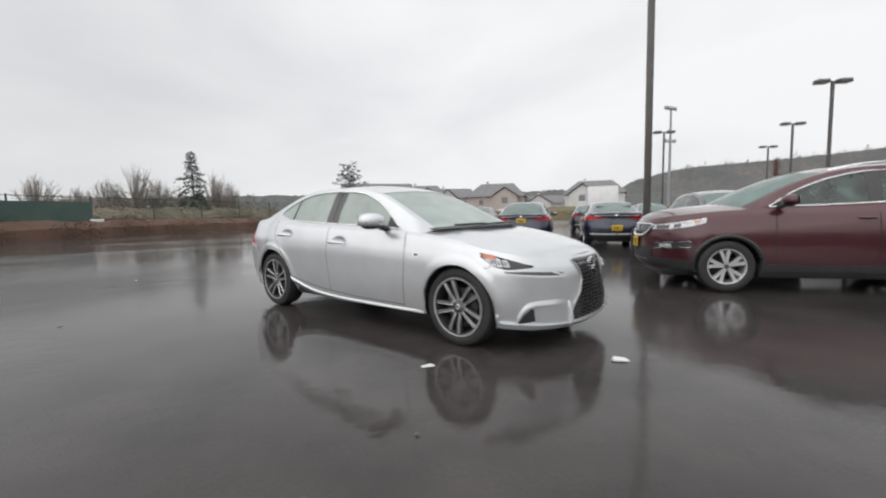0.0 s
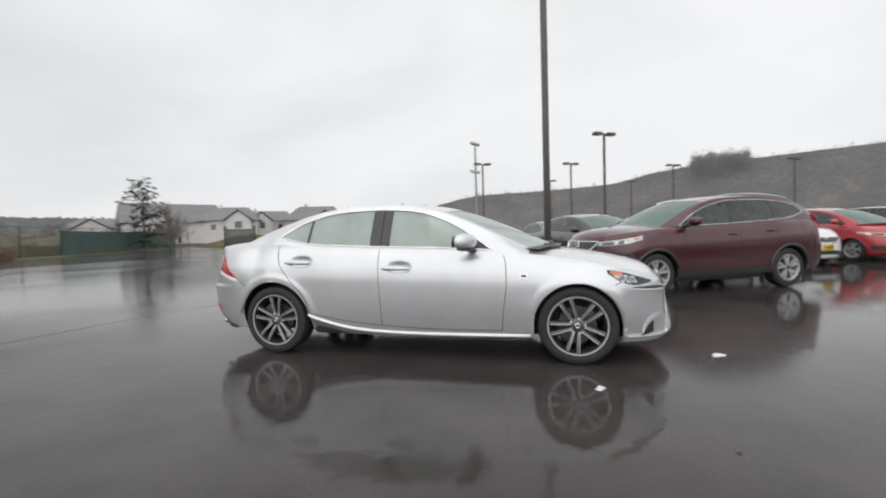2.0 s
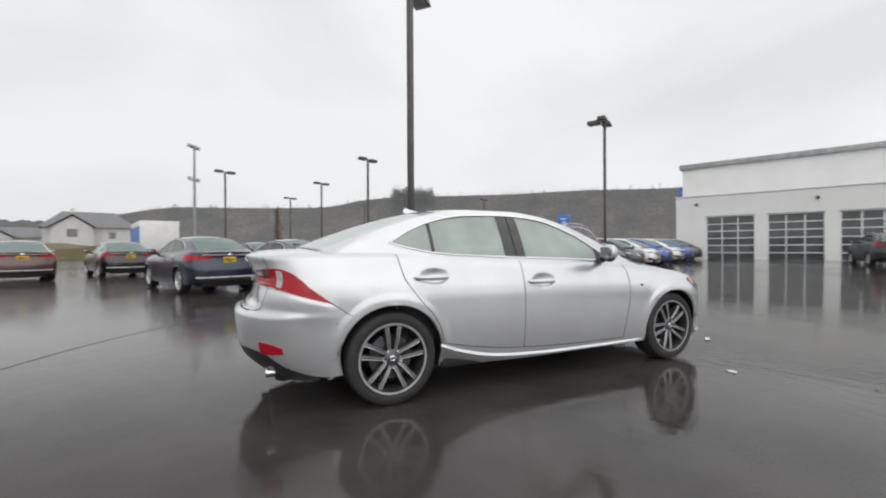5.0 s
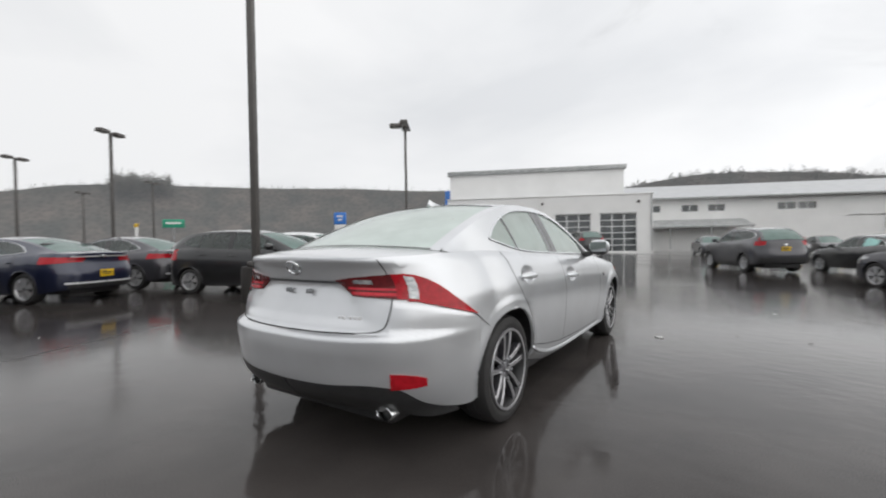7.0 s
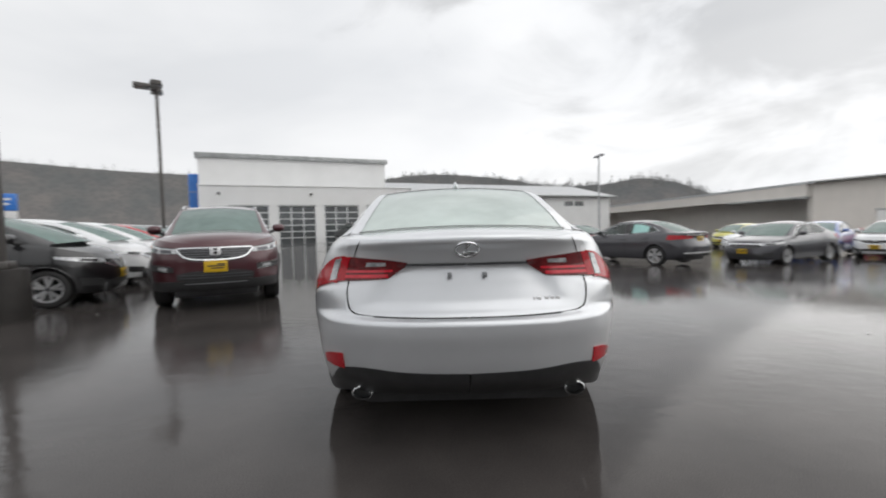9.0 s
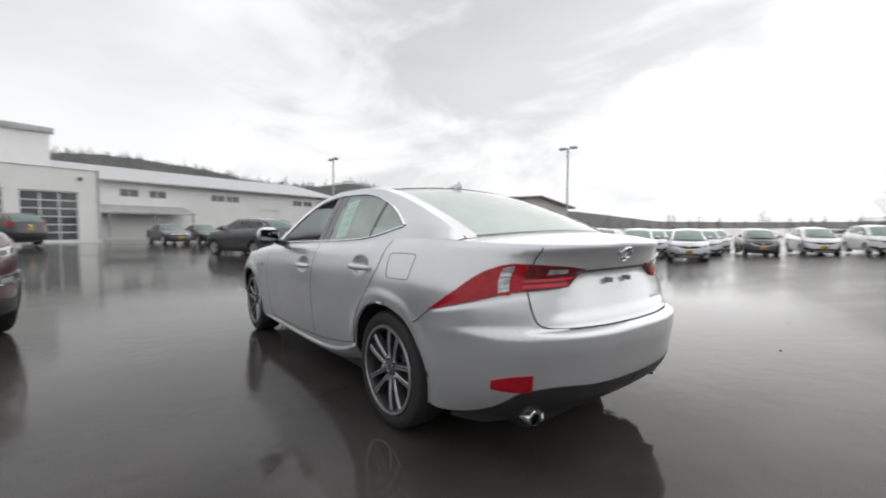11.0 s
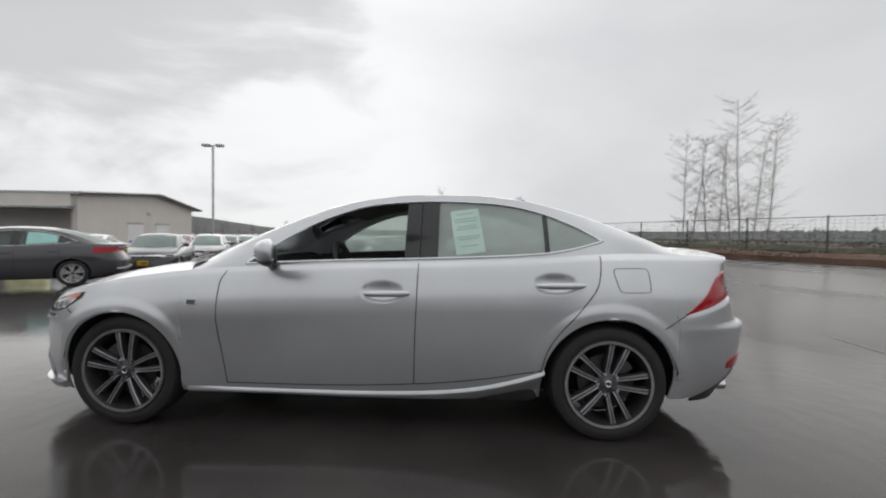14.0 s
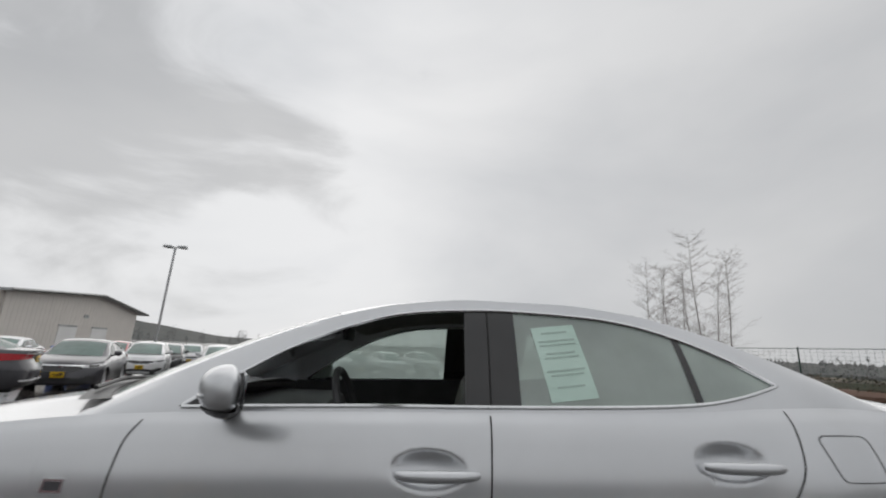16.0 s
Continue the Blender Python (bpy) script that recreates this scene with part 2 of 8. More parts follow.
BLUEPAINT = car_paint("blue_paint", (0.03, 0.09, 0.36), 0.2, 0.3)
BROWNPAINT = car_paint("brown_paint", (0.10, 0.05, 0.045), 0.25, 0.3)
YELLOWPAINT = car_paint("yellow_paint", (0.62, 0.58, 0.12), 0.0, 0.3)
SIDE_GLASS = glass_material("misted_side_glass", (0.76, 0.88, 0.82), 0.74, 0.6, (0.72, 0.82, 0.77))
REAR_GLASS = glass_material("misted_rear_glass", (0.72, 0.84, 0.79), 0.82, 0.85, (0.70, 0.79, 0.75))
SCREEN_GLASS = glass_material("windscreen_glass", (0.70, 0.84, 0.78), 0.72, 0.6, (0.72, 0.83, 0.79))
BG_GLASS = glass_material("parked_car_glass", (0.30, 0.38, 0.36), 0.16)
BG_SCREEN = glass_material("parked_car_windscreen", (0.38, 0.54, 0.50), 0.42, 0.7, (0.40, 0.60, 0.545))
RUBBER = material("tyre_rubber", (0.036, 0.035, 0.035), 0.6, bump=0.3, bump_scale=120, spec=0.4)
ALLOY = material("machined_alloy", (0.68, 0.68, 0.69), 0.3, 0.7, (0.58, 0.58, 0.59), 30)
SPOKE = material("machined_spoke", (0.56, 0.56, 0.575), 0.30, 0.8, (0.46, 0.46, 0.47), 30)
DARK_ALLOY = material("dark_alloy", (0.13, 0.13, 0.14), 0.4, 0.6, (0.09, 0.09, 0.10), 20)
CHROME = material("chrome", (0.82, 0.83, 0.84), 0.08, 1.0, (0.74, 0.75, 0.76), 20)
STEEL = material("brake_steel", (0.11, 0.105, 0.10), 0.45, 0.8, (0.07, 0.065, 0.06), 40)
BLACK_TRIM = material("black_trim", (0.028, 0.028, 0.029), 0.38, 0.0, (0.038, 0.038, 0.039), 15, bump=0.05)
GLOSS_BLACK = material("gloss_black", (0.012, 0.012, 0.013), 0.10, 0.0, (0.02, 0.02, 0.021), 10, coat=0.5)
SEAM = material("seam_shadow_gap", (0.02, 0.02, 0.02), 0.8)
RED_LENS = material("red_lamp_lens", (0.46, 0.010, 0.020), 0.15, 0.0, (0.32, 0.007, 0.013), 35, coat=0.25, spec=0.3)
DARK_LENS = material("smoked_lamp_lens", (0.10, 0.012, 0.014), 0.12, 0.0, (0.16, 0.016, 0.018), 35, coat=0.35, spec=0.3)
CLEAR_LENS = material("clear_lamp_lens", (0.66, 0.67, 0.68), 0.12, 0.35, (0.30, 0.31, 0.32), 30, coat=1.0)
WHITE_LENS = material("white_running_light", (0.78, 0.79, 0.80), 0.2, 0.0, (0.70, 0.71, 0.72), 30, coat=0.5)
BRIGHT_LENS = material("bright_red_strip", (0.62, 0.02, 0.035), 0.2, 0.0, (0.52, 0.015, 0.03), 35, coat=0.25)
AMBER = material("amber_reflector", (0.60, 0.16, 0.05), 0.2, 0.0, (0.50, 0.10, 0.03), 40, coat=1.0)
YELLOW_PLATE = material("yellow_dealer_plate", (0.66, 0.42, 0.015), 0.4, 0.0, (0.58, 0.36, 0.012), 20)
INTERIOR = material("light_grey_leather", (0.33, 0.33, 0.31), 0.55, 0.0, (0.27, 0.27, 0.25), 12, bump=0.1)
DARK_INTERIOR = material("dark_interior_plastic", (0.070, 0.070, 0.073), 0.6, 0.0, (0.055, 0.055, 0.058), 12, bump=0.1)
PAPER = material("sticker_paper", (0.62, 0.80, 0.72), 0.7, 0.0, (0.56, 0.74, 0.66), 8)
TEAL_SHEET = material("pale_teal_window_sheet", (0.42, 0.72, 0.68), 0.7, 0.0, (0.36, 0.64, 0.60), 6)
PRINT = material("printed_text_bars", (0.46, 0.60, 0.54), 0.7)
CONCRETE = material("wet_concrete", (0.030, 0.027, 0.025), 0.6, 0.0, (0.020, 0.018, 0.017), 5, bump=0.4, bump_scale=70, spec=0.25)
POLE = material("bronze_pole_paint", (0.085, 0.080, 0.076), 0.4, 0.2, (0.105, 0.098, 0.092), 4, bump=0.05)
GALV = material("galvanised_steel", (0.34, 0.35, 0.36), 0.45, 0.6, (0.26, 0.27, 0.28), 8)
LENS = material("lamp_glass_lens", (0.55, 0.55, 0.52), 0.2)
WHITE_WALL = material("white_wall_panel", (0.86, 0.86, 0.85), 0.6, 0.0, (0.81, 0.81, 0.80), 0.6, bump=0.05, bump_scale=20)
GREY_TRIM = material("grey_roof_trim", (0.46, 0.47, 0.47), 0.5, 0.2, (0.30, 0.31, 0.31), 2)
METAL_ROOF = material("grey_metal_roof", (0.50, 0.51, 0.52), 0.45, 0.25, (0.43, 0.44, 0.45), 1.2)
BEIGE_WALL = material("beige_metal_siding", (0.74, 0.70, 0.655), 0.6, 0.0, (0.69, 0.655, 0.61), 0.7)
DARK_GLASS = material("dark_window_pane", (0.06, 0.066, 0.068), 0.06, 0.0, (0.11, 0.12, 0.124), 0.8, coat=0.8)
DOOR_FRAME = material("white_aluminium_frame", (0.72, 0.73, 0.73), 0.4, 0.1)
SIGN_BLUE = material("blue_sign_panel", (0.05, 0.22, 0.66), 0.35, 0.0, (0.04, 0.18, 0.58), 2)
SIGN_GREEN = material("green_sign_panel", (0.02, 0.30, 0.18), 0.4, 0.0, (0.02, 0.25, 0.15), 2)
SIGN_WHITE = material("white_sign_panel", (0.78, 0.78, 0.77), 0.4, 0.0, (0.70, 0.70, 0.69), 2)
LITTER = material("crumpled_white_paper", (0.80, 0.80, 0.79), 0.7, 0.0, (0.68, 0.68, 0.67), 30)
GRASS = material("winter_grass", (0.085, 0.095, 0.030), 0.9, 0.0, (0.13, 0.10, 0.05), 0.7, bump=0.6, bump_scale=30)
DRYGRASS = material("dry_straw_grass", (0.17, 0.135, 0.075), 0.9, 0.0, (0.11, 0.10, 0.05), 0.5, bump=0.6, bump_scale=20)
EARTH = material("brown_bank_earth", (0.078, 0.045, 0.032), 0.9, 0.0, (0.045, 0.036, 0.024), 0.9, bump=0.6, bump_scale=14)
FENCE_MESH = material("dark_green_fence", (0.020, 0.050, 0.040), 0.6, 0.0, (0.028, 0.060, 0.048), 3)
SCREEN_CLOTH = material("green_fence_screen", (0.060, 0.105, 0.093), 0.8, 0.0, (0.085, 0.125, 0.11), 0.8)
BARK = material("grey_brown_bark", (0.14, 0.125, 0.115), 0.85, 0.0, (0.09, 0.08, 0.07), 9, bump=0.5, bump_scale=30)
TWIG = material("bare_twigs", (0.30, 0.27, 0.25), 0.9, 0.0, (0.22, 0.20, 0.18), 9)
NEEDLES = material("conifer_needles", (0.024, 0.038, 0.030), 0.8, 0.0, (0.036, 0.05, 0.038), 4)
BRUSH = material("dry_brush_leaves", (0.19, 0.16, 0.12), 0.9, 0.0, (0.115, 0.118, 0.082), 0.25)
BRACKEN = material("rust_brown_bracken", (0.135, 0.080, 0.058), 0.9, 0.0, (0.10, 0.062, 0.042), 0.5)
DARK_BRUSH = material("dark_wet_brush", (0.06, 0.055, 0.035), 0.9, 0.0, (0.045, 0.05, 0.03), 0.4)
RUST_NEEDLES = material("rust_brown_foliage", (0.17, 0.085, 0.055), 0.9, 0.0, (0.13, 0.07, 0.05), 3)
BRIGHT_TRIM = material("bright_trim", (0.82, 0.82, 0.83), 0.35, 0.2, (0.76, 0.76, 0.77), 20)
DIM_MIRROR = material("mirror_pane", (0.30, 0.31, 0.32), 0.05, 1.0, (0.26, 0.27, 0.28), 10)
HOUSE_WALL = material("pale_house_siding", (0.66, 0.65, 0.63), 0.7, 0.0, (0.58, 0.57, 0.55), 1.0)
HOUSE_WALL_B = material("pinkish_siding", (0.48, 0.41, 0.385), 0.7, 0.0, (0.43, 0.37, 0.345), 1.0)
HOUSE_ROOF = material("grey_shingle_roof", (0.21, 0.21, 0.215), 0.6, 0.0, (0.16, 0.16, 0.165), 2, bump=0.3)
BROWN_WOOD = material("brown_board_fence", (0.20, 0.155, 0.115), 0.8, 0.0, (0.16, 0.125, 0.095), 1.5)


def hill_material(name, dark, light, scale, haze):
    """Woods on a far slope: clumps of dark crowns between paler brown ones, rain mist imitated by a pale glow."""
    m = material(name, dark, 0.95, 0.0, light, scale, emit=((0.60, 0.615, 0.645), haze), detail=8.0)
    nodes, links = m.node_tree.nodes, m.node_tree.links
    p = nodes["Principled BSDF"]
    tc, vo, mr, mx = nodes.new("ShaderNodeTexCoord"), nodes.new("ShaderNodeTexVoronoi"), nodes.new("ShaderNodeMapRange"), nodes.new("ShaderNodeMix")
    vo.inputs["Scale"].default_value = scale * 6
    for k, v in zip(("From Min", "From Max", "To Min", "To Max"), (0.0, 0.7, 0.25, 1.0)):
        mr.inputs[k].default_value = v
    mx.data_type, mx.blend_type = "RGBA", "MULTIPLY"
    mx.inputs[0].default_value = 0.8
    old = p.inputs["Base Color"].links[0].from_socket
    grey = nodes.new("ShaderNodeCombineColor")
    links.new(tc.outputs["Object"], vo.inputs["Vector"])
    links.new(vo.outputs["Distance"], mr.inputs[0])
    for k in range(3):
        links.new(mr.outputs[0], grey.inputs[k])
    links.new(old, mx.inputs[6])
    links.new(grey.outputs[0], mx.inputs[7])
    links.new(mx.outputs[2], p.inputs["Base Color"])
    return m


# the last number is the emission that stands in for haze
HILL = hill_material("haze_glow_wooded_hill", (0.03, 0.033, 0.028), (0.085, 0.07, 0.058), 0.05, 0.145)
FAR_HILL = hill_material("haze_glow_distant_trees", (0.045, 0.052, 0.042), (0.08, 0.078, 0.066), 0.06, 0.11)
# far crowns glow faintly too, as painted haze
HAZE_GLOW_CROWNS = material("haze_glow_tree_crowns", (0.045, 0.052, 0.042), 0.95, 0.0, (0.085, 0.078, 0.066), 0.12, emit=((0.60, 0.615, 0.645), 0.13))
PALE_POLE = material("pale_galvanised_pole", (0.50, 0.51, 0.52), 0.5, 0.2, (0.42, 0.43, 0.44), 6)
TAR = material("tar_seam", (0.02, 0.02, 0.02), 0.35, 0.0, (0.03, 0.03, 0.03), 8)

from collections import namedtuple


# ---- mesh helpers ----
def link_bm(name, bm, mat, smooth=True):
    me = bpy.data.meshes.new(name)
    bmesh.ops.recalc_face_normals(bm, faces=bm.faces)
    bm.to_mesh(me)
    bm.free()
    me.materials.append(mat)
    if smooth:
        me.polygons.foreach_set("use_smooth", [True] * len(me.polygons))
        me.set_sharp_from_angle(angle=radians(38))
    return new(name, me)


def part(name, bm, mat, parent=None, label="", smooth=True):
    ob = link_bm(name, bm, mat, smooth)
    ob.parent = parent
    if label:
        ob["label"] = label
    return ob


def thing(name, label, category, group="", m=None, kind=""):
    ob = new(name)
    ob.empty_display_size = 0.2
    if m is not None:
        ob.matrix_world = m
    return tagged(ob, label, category, group, kind)


def smooth_curve(points):
    """A smooth function through (x, value) points, held level beyond its ends."""
    pts = sorted(points)
    xs, ys = [p[0] for p in pts], [p[1] for p in pts]
    n = len(xs)
    d = [(ys[i + 1] - ys[i]) / (xs[i + 1] - xs[i]) for i in range(n - 1)]
    m = [d[0]] + [0.0 if d[i - 1] * d[i] <= 0 else 2 * d[i - 1] * d[i] / (d[i - 1] + d[i]) for i in range(1, n - 1)] + [d[-1]]

    def f(x):
        if x <= xs[0]:
            return ys[0]
        if x >= xs[-1]:
            return ys[-1]
        i = 0
        while x > xs[i + 1]:
            i += 1
        h = xs[i + 1] - xs[i]
        t = (x - xs[i]) / h
        return ((2 * t ** 3 - 3 * t * t + 1) * ys[i] + (t ** 3 - 2 * t * t + t) * h * m[i]
                + (-2 * t ** 3 + 3 * t * t) * ys[i + 1] + (t ** 3 - t * t) * h * m[i + 1])
    return f


def add_grid(bm, rows, keep=None):
    """Faces over a grid of points, rows of equal length."""
    vs = [[bm.verts.new(p) for p in r] for r in rows]
    for i in range(len(vs) - 1):
        for j in range(len(vs[0]) - 1):
            if keep is None or keep(i, j):
                q = [vs[i][j], vs[i + 1][j], vs[i + 1][j + 1], vs[i][j + 1]]
                try:
                    bm.faces.new(q)
                except ValueError:
                    pass
    return vs


def grid_mesh(*grids):
    bm = bmesh.new()
    for g in grids:
        add_grid(bm, g)
    bmesh.ops.remove_doubles(bm, verts=bm.verts, dist=0.0004)
    return bm


def add_box(bm, x0, x1, y0, y1, z0, z1, bevel=0.0, m=None):
    r = bmesh.ops.create_cube(bm, size=1.0)
    for v in r["verts"]:
        v.co = Vector(((x0 + x1) / 2 + v.co.x * (x1 - x0), (y0 + y1) / 2 + v.co.y * (y1 - y0), (z0 + z1) / 2 + v.co.z * (z1 - z0)))
    if bevel:
        es = list({e for v in r["verts"] for e in v.link_edges})
        made = bmesh.ops.bevel(bm, geom=es, offset=bevel, segments=2, affect="EDGES", profile=0.5)
        vs = list({v for f in made["faces"] for v in f.verts} | {v for v in r["verts"] if v.is_valid})
    else:
        vs = r["verts"]
    if m is not None:
        bmesh.ops.transform(bm, matrix=m, verts=vs)
    return vs


def box_mesh(*args, **kw):
    bm = bmesh.new()
    add_box(bm, *args, **kw)
    return bm


def add_tube(bm, pts, radii, sides=8, closed=False, caps=True):
    """A tube along points; radii: one number or one for each point."""
    if not hasattr(radii, "__len__"):
        radii = [radii] * len(pts)
    pts = [Vector(p) for p in pts]
    rings, n = [], len(pts)
    up = Vector((0, 0, 1))
    for i, p in enumerate(pts):
        a, b = pts[(i - 1) % n if closed else max(0, i - 1)], pts[(i + 1) % n if closed else min(n - 1, i + 1)]
        d = (b - a).normalized()
        ref = up if abs(d.z) < 0.95 else Vector((1, 0, 0))
        s = d.cross(ref).normalized()
        t = s.cross(d).normalized()
        rings.append([bm.verts.new(p + radii[i] * (s * math.cos(k * math.tau / sides) + t * math.sin(k * math.tau / sides))) for k in range(sides)])
    for i in range(n if closed else n - 1):
        a, b = rings[i], rings[(i + 1) % n]
        for k in range(sides):
            bm.faces.new((a[k], a[(k + 1) % sides], b[(k + 1) % sides], b[k]))
    if caps and not closed:
        bm.faces.new(rings[0][::-1])
        bm.faces.new(rings[-1])
    return rings


def tube_mesh(pts, radii, sides=8, closed=False):
    bm = bmesh.new()
    add_tube(bm, pts, radii, sides, closed)
    return bm


def add_lathe(bm, profile, steps, axis="Y", centre=(0, 0, 0), closed=False):
    """Turn a profile of (radius, along) about an axis."""
    rings = []
    for k in range(steps):
        a = k * math.tau / steps
        c, s = math.cos(a), math.sin(a)
        ring = []
        for r, h in profile:
            v = (r * c, h, r * s) if axis == "Y" else (r * c, r * s, h) if axis == "Z" else (h, r * c, r * s)
            ring.append(bm.verts.new(Vector(v) + Vector(centre)))
        rings.append(ring)
    n = len(profile)
    for k in range(steps):
        a, b = rings[k], rings[(k + 1) % steps]
        for j in range(n if closed else n - 1):
            bm.faces.new((a[j], a[(j + 1) % n], b[(j + 1) % n], b[j]))


def lathe_mesh(profile, steps, axis="Y", centre=(0, 0, 0), closed=False):
    bm = bmesh.new()
    add_lathe(bm, profile, steps, axis, centre, closed)
    return bm


def wall_with_holes(name, x0, x1, z0, z1, holes, depth, mat, parent, label=""):
    """A wall in its own x-z plane, front at y=0 and going back by depth, with openings cut through."""
    xs = sorted({x0, x1, *(h[0] for h in holes), *(h[1] for h in holes)})
    zs = sorted({z0, z1, *(h[2] for h in holes), *(h[3] for h in holes)})
    bm = bmesh.new()
    solid = {}
    for i in range(len(xs) - 1):
        for j in range(len(zs) - 1):
            cx, cz = (xs[i] + xs[i + 1]) / 2, (zs[j] + zs[j + 1]) / 2
            solid[i, j] = not any(h[0] < cx < h[1] and h[2] < cz < h[3] for h in holes)
    def quad(*p):
        bm.faces.new([bm.verts.new(q) for q in p])
    for (i, j), full in solid.items():
        if not full:
            continue
        a, b, c, d = xs[i], xs[i + 1], zs[j], zs[j + 1]
        quad((a, 0, c), (b, 0, c), (b, 0, d), (a, 0, d))
        quad((a, depth, c), (a, depth, d), (b, depth, d), (b, depth, c))
        for (di, dj), p in (((-1, 0), ((a, 0, c), (a, 0, d), (a, depth, d), (a, depth, c))), ((1, 0), ((b, 0, c), (b, depth, c), (b, depth, d), (b, 0, d))),
                            ((0, -1), ((a, 0, c), (a, depth, c), (b, depth, c), (b, 0, c))), ((0, 1), ((a, 0, d), (b, 0, d), (b, depth, d), (a, depth, d)))):
            if not solid.get((i + di, j + dj), False):
                quad(*p)
    bmesh.ops.remove_doubles(bm, verts=bm.verts, dist=0.001)
    return part(name, bm, mat, parent, label, smooth=False)


# ---- the lot's own axes: u towards the service building, v along the parked rows ----
LOT = 23.0
UX, UY = math.cos(radians(LOT)), math.sin(radians(LOT))
fall = smooth_curve([(-60, -0.62), (-30, -0.56), (-21, -0.46), (-14, -0.34), (-10, -0.22), (-5, -0.06), (-2, 0.0), (0, 0.0), (60, 0.0)])
rise = smooth_curve([(-60, 0.12), (-27, 0.10), (-20, 0.06), (-14, 0.02), (-8, 0.0), (10, 0.0), (14, 0.02), (33, 0.20), (60, 0.26)])


def lot_height(u, v):
    east = min(1.0, max(0.0, (u + 20.0) / 18.0))
    return fall(v) * east * east * (3 - 2 * east) + rise(u)


def lot_xy(u, v):
    return u * UX - v * UY, u * UY + v * UX


def lot_pose(u, v, heading=0.0, lift=0.0):
    x, y = lot_xy(u, v)
    return pose(x, y, lot_height(u, v) + lift, 0, 0, LOT + heading)


# ---- the ground ----
def build_ground():
    cuts = sorted({*np.linspace(-60, 60, 61), -2500.0, -900.0, -300.0, -120.0, 120.0, 300.0, 900.0, 2500.0})
    rows = []
    for u in cuts:
        row = []
        for v in cuts:
            x, y = lot_xy(u, v)
            row.append((x, y, lot_height(u, v)))
        rows.append(row)
    ob = part("ground", grid_mesh(rows), ASPHALT)
    tagged(ob, "dark rain-wet asphalt of the car lot with mirroring puddles", "ground", kind="structure")


build_ground()


# ---- cars ----
SEDAN = dict(
    xf0=1.45, xr0=-1.60, nf=2.5, nr=3.4, wheels=(1.35, -1.35), tyre=0.32, arch=(0.365, 0.37), half=0.90,
    xf=[(0.17, 2.22), (0.26, 2.29), (0.45, 2.27), (0.6, 2.24), (0.70, 2.17), (0.80, 2.04)],
    xr=[(0.25, -2.25), (0.35, -2.33), (0.60, -2.36), (0.72, -2.33), (0.78, -2.28), (0.90, -2.26), (1.0, -2.30), (1.05, -2.30)],
    wmax=[(-2.0, 0.86), (-1.35, 0.90), (-0.6, 0.885), (0.5, 0.885), (1.35, 0.90), (1.9, 0.86)],
    ztop=[(2.3, 0.74), (2.0, 0.80), (1.6, 0.86), (1.1, 0.93), (0.6, 0.95), (-0.5, 0.98), (-1.3, 1.02), (-1.8, 1.03), (-2.35, 1.02)],
    zc=[(2.3, 0.76), (2.0, 0.84), (1.6, 0.91), (1.2, 0.97), (0.9, 1.0), (-1.6, 1.08), (-2.0, 1.07), (-2.35, 1.03)],
    sill=[(2.3, 0.20), (1.4, 0.22), (0, 0.22), (-1.7, 0.23), (-2.3, 0.30)],
    hood_to=0.85, deck_from=-1.65,
    rail=[(1.02, 0.70, 0.945), (0.70, 0.665, 1.12), (0.40, 0.62, 1.275), (0.10, 0.59, 1.365), (-0.25, 0.575, 1.395), (-0.65, 0.57, 1.385),
          (-1.0, 0.575, 1.34), (-1.35, 0.595, 1.24), (-1.6, 0.62, 1.14), (-1.85, 0.645, 1.045)],
    crown=[(1.02, 0.03, 0.26), (0.40, 0.045, 0.14), (0.1, 0.05, 0.08), (-0.3, 0.055, 0.0), (-0.9, 0.05, -0.06), (-1.85, 0.035, -0.14)],
    screen_top=0.28, rear_top=-0.95,
    dlo_lo=[(-1.42, 1.085), (-1.2, 1.05), (-0.6, 1.0), (0.2, 0.975), (0.78, 0.965)],
    dlo_hi=[(-1.42, 1.09), (-1.2, 1.20), (-1.0, 1.27), (-0.7, 1.335), (-0.3, 1.345), (0.0, 1.325), (0.3, 1.235), (0.6, 1.08), (0.78, 0.97)],
    pillars=[(-0.40, -0.22)], dividers=[-1.12], roof_z=0.0)


def variant(base, **changes):
    d = dict(base)
    d.update(changes)
    return d


